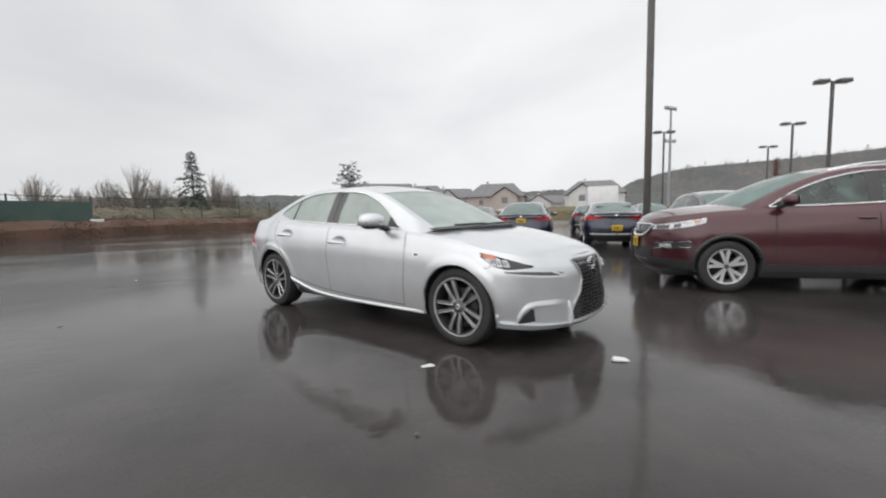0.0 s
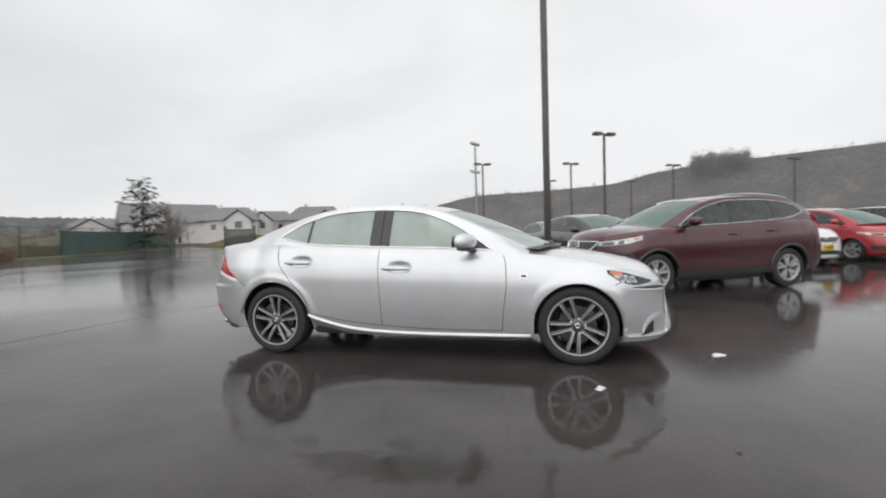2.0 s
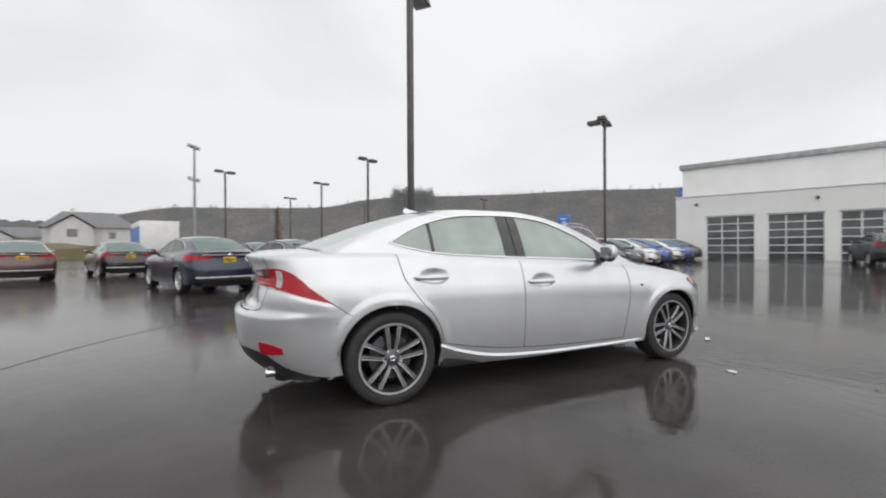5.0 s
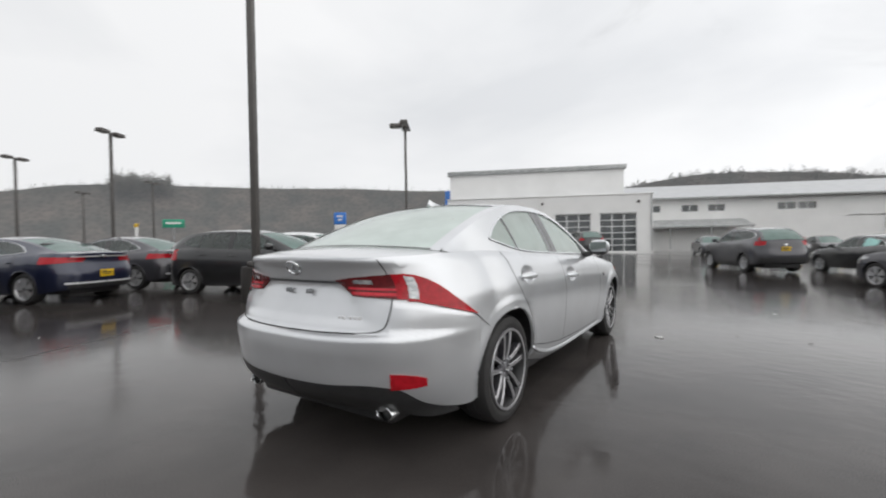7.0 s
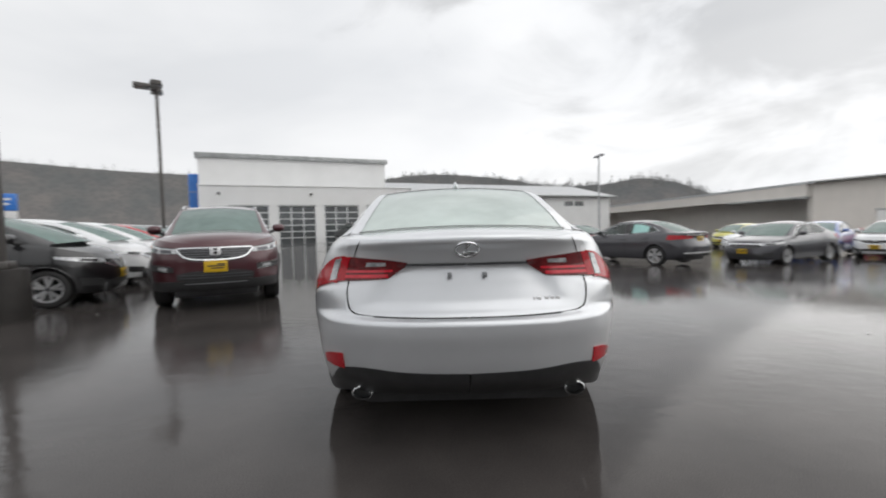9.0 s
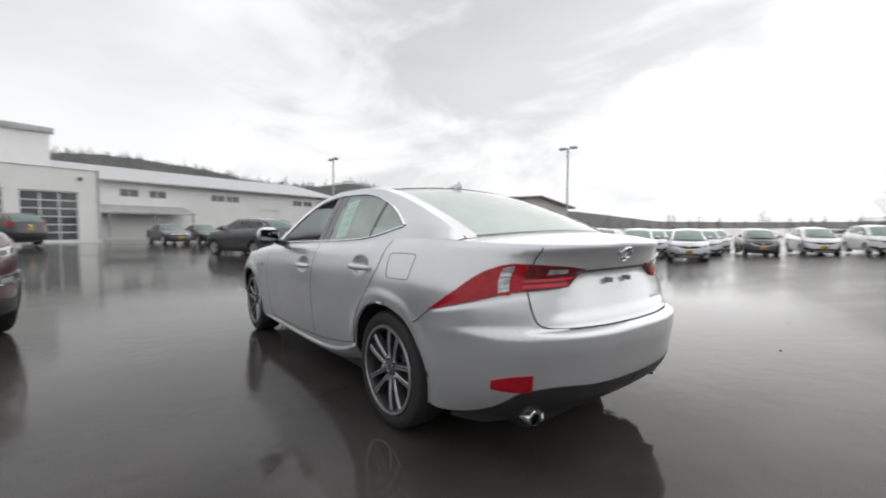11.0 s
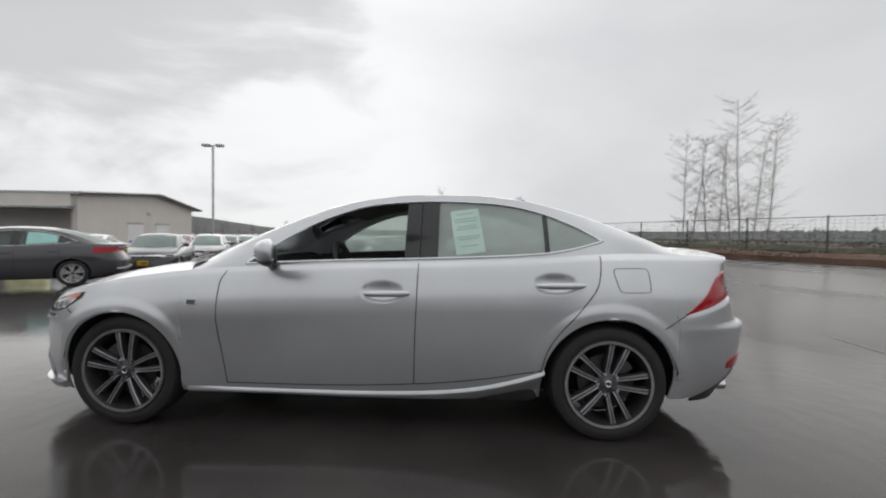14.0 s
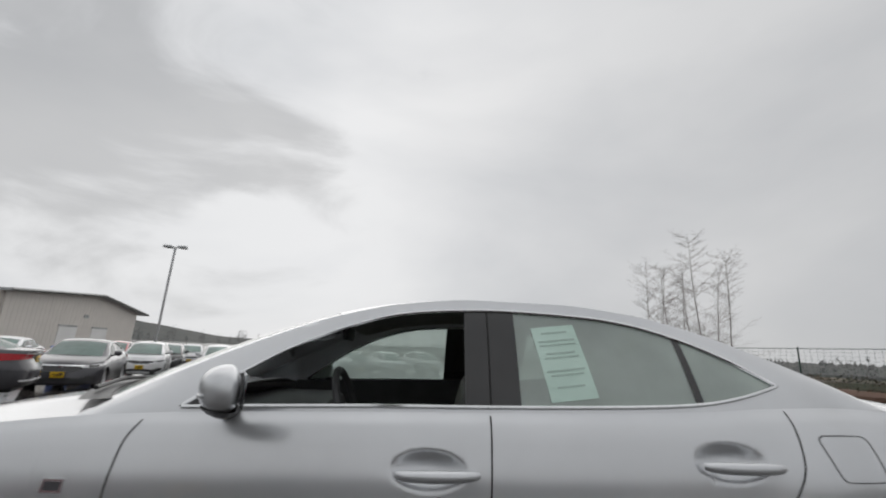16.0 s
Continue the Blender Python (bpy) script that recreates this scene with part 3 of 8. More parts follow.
HERO = variant(
    SEDAN, wheels=(1.40, -1.40), tyre=0.329, arch=(0.358, 0.378), half=0.895, xr0=-1.60, nr=2.75, tuck=0.10,
    xf=[(0.17, 2.17), (0.24, 2.225), (0.40, 2.215), (0.55, 2.205), (0.66, 2.18), (0.72, 2.13), (0.78, 2.05)], cups=[(-0.120, 0.827), (-1.090, 0.889)],
    xr=[(0.25, -2.24), (0.35, -2.345), (0.42, -2.375), (0.50, -2.388), (0.60, -2.402), (0.640, -2.403), (0.654, -2.392), (0.664, -2.362), (0.674, -2.338), (0.70, -2.326),
        (0.75, -2.308), (0.82, -2.284), (0.895, -2.266), (0.93, -2.276), (0.98, -2.294), (1.03, -2.322), (1.06, -2.318)],
    crease=[(-2.30, 0.842), (-2.10, 0.812), (-1.86, 0.752), (-1.72, 0.69), (-1.64, 0.645)], skirt=[(-1.05, 0.383), (-0.9, 0.326), (-0.6, 0.256), (-0.3, 0.230), (0.1, 0.220), (1.02, 0.224)],
    inset=[(0.70, 0.50), (0.735, 0.475), (0.845, 0.392), (0.912, 0.315)],
    wmax=[(-2.0, 0.845), (-1.6, 0.872), (-1.40, 0.899), (-0.95, 0.885), (-0.3, 0.882), (0.5, 0.882), (1.0, 0.89), (1.40, 0.905), (1.9, 0.87)],
    ztop=[(2.27, 0.725), (2.1, 0.74), (1.9, 0.785), (1.65, 0.825), (1.4, 0.872), (1.0, 0.925), (0.66, 0.952), (0.0, 0.982), (-0.46, 1.0),
          (-1.05, 1.03), (-1.3, 1.05), (-1.6, 1.06), (-1.9, 1.055), (-2.2, 1.045), (-2.4, 1.04)],
    zc=[(2.27, 0.735), (2.1, 0.785), (1.84, 0.855), (1.54, 0.915), (1.24, 0.958), (0.9, 0.985), (-1.65, 1.10), (-2.0, 1.092), (-2.2, 1.08), (-2.42, 1.052)],
    sill=[(2.3, 0.185), (2.0, 0.19), (1.75, 0.20), (1.0, 0.222), (0.3, 0.205), (-0.3, 0.20), (-0.7, 0.205), (-1.05, 0.225), (-1.12, 0.24), (-1.72, 0.25), (-1.9, 0.245), (-2.05, 0.27), (-2.2, 0.345), (-2.3, 0.395), (-2.4, 0.402)],
    flank=[(0.0, 0.930), (0.12, 0.952), (0.30, 0.978), (0.48, 0.994), (0.62, 1.0), (0.74, 0.992), (0.88, 0.962), (0.95, 0.935), (1.0, 0.895)],
    hood_to=0.80, deck_from=-1.70,
    rail=[(1.02, 0.715, 0.945), (0.75, 0.685, 1.085), (0.5, 0.645, 1.205), (0.25, 0.605, 1.305), (0.0, 0.58, 1.368), (-0.3, 0.575, 1.398), (-0.6, 0.583, 1.398),
          (-0.9, 0.597, 1.372), (-1.15, 0.610, 1.318), (-1.4, 0.625, 1.238), (-1.65, 0.642, 1.145), (-1.84, 0.655, 1.065)],
    crown=[(1.02, 0.03, 0.24), (0.5, 0.034, 0.15), (0.2, 0.036, 0.10), (-0.3, 0.036, 0.0), (-0.95, 0.036, -0.06), (-1.84, 0.03, -0.13)],
    screen_top=0.24, rear_top=-0.93,
    dlo_lo=[(-1.38, 1.125), (-1.2, 1.078), (-1.05, 1.052), (-0.89, 1.038), (-0.37, 1.012), (0.1, 0.995), (0.42, 0.98), (0.70, 0.965)],
    dlo_hi=[(-1.38, 1.13), (-1.24, 1.21), (-1.08, 1.275), (-0.88, 1.328), (-0.71, 1.348), (-0.4, 1.357), (-0.2, 1.348), (0.0, 1.325), (0.2, 1.265), (0.4, 1.172), (0.55, 1.075), (0.70, 0.97)],
    pillars=[(-0.43, -0.235)], dividers=[-1.06])

COUPE = variant(SEDAN, dlo_lo=[(-1.30, 1.06), (-0.9, 1.02), (-0.3, 0.99), (0.2, 0.975), (0.78, 0.965)], rear_top=-0.8,
                rail=[(1.02, 0.70, 0.945), (0.70, 0.665, 1.11), (0.40, 0.62, 1.25), (0.10, 0.59, 1.335), (-0.25, 0.575, 1.355), (-0.65, 0.57, 1.335),
                      (-1.0, 0.575, 1.28), (-1.35, 0.595, 1.19), (-1.6, 0.62, 1.11), (-1.85, 0.645, 1.045)],
                dlo_hi=[(-1.30, 1.065), (-1.1, 1.17), (-0.9, 1.235), (-0.6, 1.29), (-0.3, 1.305), (0.0, 1.285), (0.3, 1.21), (0.6, 1.06), (0.78, 0.97)])

HATCH = variant(
    SEDAN, xf0=1.30, xr0=-1.45, wheels=(1.27, -1.26), tyre=0.30, arch=(0.345, 0.345), half=0.85,
    xf=[(0.17, 1.98), (0.26, 2.05), (0.45, 2.04), (0.6, 2.02), (0.75, 1.95), (0.88, 1.80)],
    xr=[(0.25, -1.93), (0.35, -1.99), (0.60, -2.0), (0.75, -1.96), (0.95, -1.93), (1.08, -1.90)],
    wmax=[(-2.0, 0.80), (-1.27, 0.85), (-0.6, 0.835), (0.5, 0.835), (1.27, 0.85), (1.8, 0.80)],
    ztop=[(2.05, 0.80), (1.8, 0.87), (1.4, 0.95), (1.0, 1.0), (0.6, 1.02), (-0.5, 1.06), (-1.3, 1.09), (-2.0, 1.08)],
    zc=[(2.05, 0.82), (1.8, 0.91), (1.5, 0.98), (1.2, 1.03), (-1.7, 1.11), (-2.0, 1.09)],
    sill=[(2.1, 0.20), (1.3, 0.20), (-1.3, 0.21), (-2.0, 0.28)],
    hood_to=1.12, deck_from=-1.80,
    rail=[(1.32, 0.68, 1.005), (1.0, 0.64, 1.17), (0.65, 0.60, 1.32), (0.3, 0.575, 1.42), (-0.1, 0.56, 1.465), (-0.6, 0.55, 1.475), (-1.1, 0.54, 1.45),
          (-1.5, 0.545, 1.395), (-1.72, 0.58, 1.28), (-1.93, 0.64, 1.075)],
    crown=[(1.32, 0.03, 0.28), (0.5, 0.045, 0.15), (-0.3, 0.05, 0.0), (-1.4, 0.05, -0.08), (-1.93, 0.03, -0.06)],
    screen_top=0.42, rear_top=-1.48,
    dlo_lo=[(-1.52, 1.20), (-1.2, 1.11), (-0.6, 1.07), (0.2, 1.04), (1.05, 1.02)],
    dlo_hi=[(-1.52, 1.205), (-1.35, 1.34), (-1.0, 1.40), (-0.4, 1.425), (0.0, 1.41), (0.4, 1.35), (0.8, 1.19), (1.05, 1.025)],
    pillars=[(-0.30, -0.15)], dividers=[-1.05, 0.68])

SUV = variant(
    SEDAN, xf0=1.45, xr0=-1.55, nf=2.35, nr=3.6, wheels=(1.335, -1.285), tyre=0.345, arch=(0.40, 0.40), half=0.91,
    xf=[(0.24, 2.12), (0.35, 2.22), (0.55, 2.25), (0.75, 2.245), (0.92, 2.20), (1.05, 2.08)],
    xr=[(0.30, -2.20), (0.45, -2.28), (0.70, -2.29), (0.85, -2.24), (1.1, -2.21), (1.2, -2.18)],
    wmax=[(-2.0, 0.86), (-1.31, 0.91), (-0.6, 0.895), (0.5, 0.895), (1.31, 0.90), (1.9, 0.85)],
    ztop=[(2.25, 0.95), (1.95, 1.01), (1.5, 1.05), (1.0, 1.075), (0.5, 1.085), (-0.5, 1.11), (-1.3, 1.16), (-2.25, 1.17)],
    zc=[(2.25, 0.985), (1.95, 1.075), (1.5, 1.13), (1.1, 1.16), (-1.8, 1.2), (-2.25, 1.18)],
    sill=[(2.25, 0.28), (1.4, 0.28), (-1.4, 0.28), (-2.25, 0.36)],
    hood_to=1.0, deck_from=-2.0,
    rail=[(1.12, 0.73, 1.08), (0.80, 0.70, 1.25), (0.5, 0.665, 1.40), (0.15, 0.635, 1.515), (-0.3, 0.62, 1.575), (-0.8, 0.61, 1.585), (-1.3, 0.605, 1.555),
          (-1.65, 0.60, 1.50), (-1.9, 0.63, 1.37), (-2.13, 0.70, 1.165)],
    crown=[(1.12, 0.03, 0.26), (0.4, 0.045, 0.14), (-0.3, 0.05, 0.0), (-1.6, 0.045, -0.08), (-2.13, 0.03, -0.07)],
    screen_top=0.22, rear_top=-1.62,
    dlo_lo=[(-1.78, 1.30), (-1.5, 1.215), (-1.2, 1.18), (-0.6, 1.145), (0.2, 1.115), (0.86, 1.10)],
    dlo_hi=[(-1.78, 1.305), (-1.6, 1.42), (-1.3, 1.485), (-0.8, 1.52), (-0.3, 1.515), (0.1, 1.455), (0.5, 1.315), (0.86, 1.105)],
    pillars=[(-0.36, -0.20)], dividers=[-1.08])
taller = lambda z: z + 0.025 * max(0.0, z - 0.6)
for key in ("ztop", "zc", "dlo_lo", "dlo_hi"):
    SUV[key] = [(x, taller(z)) for x, z in SUV[key]]
SUV["rail"] = [(x, y, taller(z)) for x, y, z in SUV["rail"]]


Kit = namedtuple("Kit", "wall nominal low zt zc canopy flank rail_z rail_y p_at_x p_front p_rear p_real width sill xf xr lo hi")


def car_surface(d):
    """The functions that give a car's skin: wall(p, z) round the body, canopy(x, s) over the cabin, flank(x, z) at its windows."""
    xf, xr, wm, zt, zc, sill = (smooth_curve(d[k]) for k in ("xf", "xr", "wmax", "ztop", "zc", "sill"))
    rail_y, rail_z = smooth_curve([(a, b) for a, b, c in d["rail"]]), smooth_curve([(a, c) for a, b, c in d["rail"]])
    crown_z, crown_x = smooth_curve([(a, b) for a, b, c in d["crown"]]), smooth_curve([(a, c) for a, b, c in d["crown"]])
    prof = smooth_curve(d.get("flank", [(0.0, 0.945), (0.14, 0.972), (0.42, 0.998), (0.6, 1.0), (0.74, 0.99), (0.88, 0.962), (0.95, 0.935), (1.0, 0.895)]))
    f0, r0, nf, nr = d["xf0"], d["xr0"], d["nf"], d["nr"]
    f1, r1 = max(v for _, v in d["xf"]), min(v for _, v in d["xr"])

    tuck = smooth_curve([(-1.85, d.get("tuck", 0.05)), (-1.1, 0.0)])

    def width(x, z):
        f = (z - 0.2) / (zt(x) - 0.2)
        return wm(x) * (prof(f) - tuck(x) * max(0.0, (f - 0.72) / 0.28) ** 1.5)

    def nominal(p):
        if p < 1:
            return f0 + (f1 - f0) * math.sin((1 - p) * math.pi / 2) ** (2 / nf)
        if p <= 2:
            return f0 + (r0 - f0) * (p - 1)
        return r0 + (r1 - r0) * math.sin((p - 2) * math.pi / 2) ** (2 / nr)

    crease, skirt, inset = (smooth_curve(d[key]) if key in d else None for key in ("crease", "skirt", "inset"))
    step = lambda v: (lambda t: t * t * (3 - 2 * t))(min(1.0, max(0.0, v)))

    def sculpt(x, y, z, rear):
        """How far the skin swells out of its plain form: arch flares, tucked sill, bumper shoulder, plate recess."""
        o = 0.0
        for w, r in zip(d["wheels"], d["arch"]):
            q = math.hypot(x - w, z - d["tyre"]) - r
            if 0 <= q < 0.16 and z > 0.24:
                o += 0.0075 * (1 - step((q - 0.03) / 0.06)) + 0.004 * (1 - step(q / 0.16))
        if -1.06 < x < 1.04:
            o -= 0.055 * step((skirt(x) - z) / 0.11)
        if x < -1.74:
            q = crease(x) - z
            o += 0.013 * step(q / 0.026) * (1 - step((q - 0.03) / 0.18)) * step((y - 0.55) / 0.08) * step((-1.74 - x) / 0.16)
        if rear and 0.69 < z < 0.93:
            o -= 0.020 * step((inset(z) - y) / 0.11 + 0.5) * step((0.918 - z) / 0.010) * step((z - 0.692) / 0.045)
        return o

    def wall(p, z, off=0.0, side=1):
        if p < 1:
            th = (1 - p) * math.pi / 2
            s, c = math.sin(th) ** (2 / nf), max(0.0, math.cos(th)) ** (2 / nf)
            x, y, nx, ny = f0 + (xf(z) - f0) * s, width(f0, z) * c, math.sin(th), math.cos(th)
        elif p <= 2:
            x = f0 + (r0 - f0) * (p - 1)
            y, nx, ny = width(x, z), 0, 1
            for cx, cz in d.get("cups", ()):
                r2 = ((x - cx) / 0.125) ** 2 + ((z - cz) / 0.058) ** 2
                if r2 < 1:
                    y -= 0.034 * (1 - r2) ** 1.3
        else:
            th = (p - 2) * math.pi / 2
            s, c = math.sin(th) ** (2 / nr), max(0.0, math.cos(th)) ** (2 / nr)
            x, y, nx, ny = r0 + (xr(z) - r0) * s, width(r0, z) * c, -math.sin(th), math.cos(th)
        if crease:
            off += sculpt(x, y, z, p > 2)
        return Vector((x + nx * off, side * (y + ny * off), z))

    def p_at_x(x):
        if x > f0:
            return 1 - math.asin(min(1, ((x - f0) / (f1 - f0)) ** (nf / 2))) / (math.pi / 2)
        if x >= r0:
            return 1 + (f0 - x) / (f0 - r0)
        return 2 + math.asin(min(1, ((r0 - x) / (r0 - r1)) ** (nr / 2))) / (math.pi / 2)

    def p_front(y, z=0.6):
        return 1 - math.acos(min(1, (abs(y) / width(f0, z)) ** (nf / 2))) / (math.pi / 2)

    def p_rear(y, z=0.6):
        return 2 + math.acos(min(1, (abs(y) / width(r0, z)) ** (nr / 2))) / (math.pi / 2)

    def p_real(x, z):
        """Where round the tail the skin reaches x at the height z."""
        return 2 + math.asin(min(1, max(0.0, (r0 - x) / (r0 - xr(z))) ** (nr / 2))) / (math.pi / 2)

    def low(x):
        z = sill(x)
        for w, r in zip(d["wheels"], d["arch"]):
            if abs(x - w) < r:
                z = max(z, d["tyre"] + math.sqrt(max(0, r * r - (x - w) ** 2)))
        return z

    def canopy(x, s, off=0.0):
        k = 1 - s * s
        return Vector((x + crown_x(x) * k, rail_y(x) * s, rail_z(x) + crown_z(x) * k + off))

    def flank(x, z, off=0.0, side=1):
        zb = zt(x)
        yb, zr, yr = width(x, zb) if r0 <= x <= f0 else wall(p_at_x(x), zb).y, rail_z(x), rail_y(x)
        f = min(1, max(0, (z - zb) / max(0.01, zr - zb)))
        return Vector((x, side * (yb + (yr - yb) * f + 0.05 * f * (1 - f) + off), z))

    return Kit(wall=wall, nominal=nominal, low=low, zt=zt, zc=zc, canopy=canopy, flank=flank, rail_z=rail_z, rail_y=rail_y, p_at_x=p_at_x, p_front=p_front,
               p_rear=p_rear, p_real=p_real, width=width, sill=sill, xf=xf, xr=xr, lo=smooth_curve(d["dlo_lo"]), hi=smooth_curve(d["dlo_hi"]))


def band(k, p0, p1, lo, hi, off, side, cols=12, rows=4, depth=0.012):
    """A raised panel that follows the body's skin between p0 and p1, from lo(t) to hi(t), with edges turned in."""
    g = []
    for i in range(cols + 1):
        t = i / cols
        p = p0 + (p1 - p0) * t
        a, b = lo(t), hi(t)
        g.append([k.wall(p, a, off - depth, side)] + [k.wall(p, a + (b - a) * j / rows, off, side) for j in range(rows + 1)] + [k.wall(p, b, off - depth, side)])
    first = [k.wall(p0, lo(0) + (hi(0) - lo(0)) * min(1, max(0, (j - 1) / rows)), off - depth, side) for j in range(rows + 3)]
    last = [k.wall(p1, lo(1) + (hi(1) - lo(1)) * min(1, max(0, (j - 1) / rows)), off - depth, side) for j in range(rows + 3)]
    return grid_mesh([first] + g + [last])


def ribbon(fn, pts, width, off):
    """A thin strip along (a, b) points of a surface fn(a, b, off)."""
    bm = bmesh.new()
    prev = None
    P = [fn(a, b, off) for a, b in pts]
    for i, p in enumerate(P):
        d = (P[min(i + 1, len(P) - 1)] - P[max(i - 1, 0)]).normalized()
        a, b = pts[i]
        e = 0.004
        n = (fn(a + e, b, off) - p).cross(fn(a, b + e, off) - p)
        n = n.normalized() if n.length > 1e-9 else Vector((0, 1, 0))
        s = d.cross(n).normalized() * width / 2
        cur = (bm.verts.new(p + s), bm.verts.new(p - s))
        if prev:
            bm.faces.new((prev[0], prev[1], cur[1], cur[0]))
        prev = cur
    return bm


def samples(points, n=24):
    """Points spread along a smooth open line given by a few (a, b) pairs."""
    ts = [i / (len(points) - 1) for i in range(len(points))]
    fa, fb = smooth_curve(list(zip(ts, [p[0] for p in points]))), smooth_curve(list(zip(ts, [p[1] for p in points])))
    return [(fa(i / n), fb(i / n)) for i in range(n + 1)]


def wheel(parent, d, x, side, fancy, steer=0.0, spin=0.32):
    """A wheel with its tyre, rim and brake; its outer face towards side."""
    R, rr, w = d["tyre"], d["tyre"] - (0.088 if fancy else 0.095 if d["tyre"] < 0.34 else 0.115), 0.225
    y = side * (d["half"] - 0.030 - w / 2)
    prof = [(rr, -w / 2 + 0.015), (rr + 0.025, -w / 2 + 0.002), (R - 0.045, -w / 2), (R - 0.016, -w / 2 + 0.012), (R - 0.004, -w / 2 + 0.035),
            (R, -0.03), (R - 0.006, -0.028), (R - 0.006, -0.022), (R, -0.02), (R, 0.02), (R - 0.006, 0.022), (R - 0.006, 0.028), (R, 0.03),
            (R - 0.004, w / 2 - 0.035), (R - 0.016, w / 2 - 0.012), (R - 0.045, w / 2), (rr + 0.025, w / 2 - 0.002), (rr, w / 2 - 0.015)]
    steps = 48 if fancy else 26
    tyre = part("tyre", lathe_mesh(prof, steps), RUBBER, parent)
    tyre.matrix_local = pose(x, y, R, 0, 0, steer)
    o = side * w / 2
    rim_prof = [(rr + 0.004, o * 0.92), (rr + 0.002, o * 0.99), (rr - 0.012, o * 0.97), (rr - 0.022, o * 0.80), (rr - 0.035, -o * 0.3), (rr - 0.012, -o * 0.9)]
    bm = bmesh.new()
    add_lathe(bm, rim_prof, steps)
    part("rim", bm, ALLOY if not fancy else BLACK_TRIM, tyre)
    if fancy:
        part("rim_edge", lathe_mesh([(rr + 0.006, o * 0.93), (rr + 0.003, o * 1.01), (rr - 0.010, o * 1.0), (rr - 0.013, o * 0.93)], steps), SPOKE, tyre)
    # spokes
    n = 5
    for i in range(n):
        a0 = i * math.tau / n + (spin if fancy else 0.2)
        if fancy:
            for q in (-1, 1):
                face, flank, groove = [], [], []
                for t in range(9):
                    f = t / 8
                    r = 0.034 + (rr - 0.004 - 0.034) * f
                    mid = q * (0.017 + 0.031 * f ** 0.9)
                    half = 0.0120 + 0.0035 * f * f
                    h = o * (0.72 + 0.17 * math.sin(f * 2.0))
                    c, s = math.cos(a0), math.sin(a0)
                    at = lambda du, dh: Vector((r * c - (mid + du) * s, h + side * dh, r * s + (mid + du) * c))
                    face.append([at(du, dh) for du, dh in ((-half, -0.004), (-half * 0.78, 0.0), (-half * 0.30, -0.001), (-half * 0.16, -0.005), (half * 0.16, -0.005), (half * 0.30, -0.001), (half * 0.78, 0.0), (half, -0.004))])
                    groove.append([at(du, -0.0035) for du in (-half * 0.34, half * 0.34)])
                    flank.append([at(du, dh) for du, dh in ((-half * 0.5, -0.055), (-half * 1.25, -0.04), (-half, -0.004), (half, -0.004), (half * 1.25, -0.04), (half * 0.5, -0.055))])
                part("spoke", grid_mesh(face), SPOKE, tyre)
                part("spoke_groove", grid_mesh(groove), BLACK_TRIM, tyre)
                bm = bmesh.new()
                add_grid(bm, flank, lambda i, j: j != 2)
                part("spoke_flank", bm, DARK_ALLOY, tyre)
        else:
            for q in (-1, 1):
                bm = bmesh.new()
                grid = []
                for t in range(4):
                    f = t / 3
                    r = 0.03 + (rr - 0.04) * f
                    ang = a0 + q * (0.13 + 0.10 * f)
                    half, h, c, s = 0.016 + 0.006 * f, o * 0.84, math.cos(ang), math.sin(ang)
                    grid.append([Vector((r * c - du * s, h + side * dh, r * s + du * c)) for du, dh in ((-half * 1.3, -0.03), (-half, 0.0), (half, 0.0), (half * 1.3, -0.03))])
                add_grid(bm, grid)
                part("spoke", bm, ALLOY, tyre)
    part("hub_cap", lathe_mesh([(0.0001, o * 0.84), (0.026, o * 0.835), (0.031, o * 0.80), (0.060, o * 0.73), (0.068, o * 0.55)], 20), DARK_ALLOY, tyre)
    if fancy:
        part("centre_badge", lathe_mesh([(0.012, o * 0.845), (0.016, o * 0.86), (0.021, o * 0.845)], 16), CHROME, tyre)
    if fancy:
        for i in range(5):
            a = i * math.tau / 5 + spin + math.pi / 5
            bm = lathe_mesh([(0.0001, o * 0.89), (0.011, o * 0.89), (0.0135, o * 0.70)], 6, centre=(0.060 * math.cos(a), 0, 0.060 * math.sin(a)))
            part("wheel_nut", bm, CHROME, tyre)
    if fancy:
        part("brake_disc", lathe_mesh([(0.06, o * 0.30), (0.155, o * 0.30), (0.155, o * 0.14), (0.06, o * 0.14)], 24), STEEL, tyre)
        bm = bmesh.new()
        grid = []
        for t in range(6):
            a = 0.5 + t * 0.13 if x > 0 else math.pi - 0.5 - t * 0.13
            grid.append([Vector((r * math.cos(a), h, r * math.sin(a))) for r, h in ((0.10, o * 0.1), (0.10, o * 0.5), (0.168, o * 0.5), (0.168, o * 0.1))])
        add_grid(bm, grid)
        part("brake_caliper", bm, DARK_ALLOY, tyre)
    # dark well round the wheel
    r = d["arch"][0 if x > 0 else 1] + 0.004
    grid = []
    for i in range(17):
        a = math.pi * i / 16 * 1.16 - 0.08 * math.pi
        px, pz = x + r * math.cos(a), R + r * math.sin(a)
        grid.append([(px, side * (d["half"] - (0.03 if pz > R else 0.10)), pz), (px, side * 0.56, pz)])
    inner = [[(x, side * 0.56, R + 0.02)] * 17, [Vector(g[1]) for g in grid]]
    bm = bmesh.new()
    add_grid(bm, grid)
    add_grid(bm, inner)
    part("wheel_arch_liner", bm, BLACK_TRIM, parent)
    return tyre


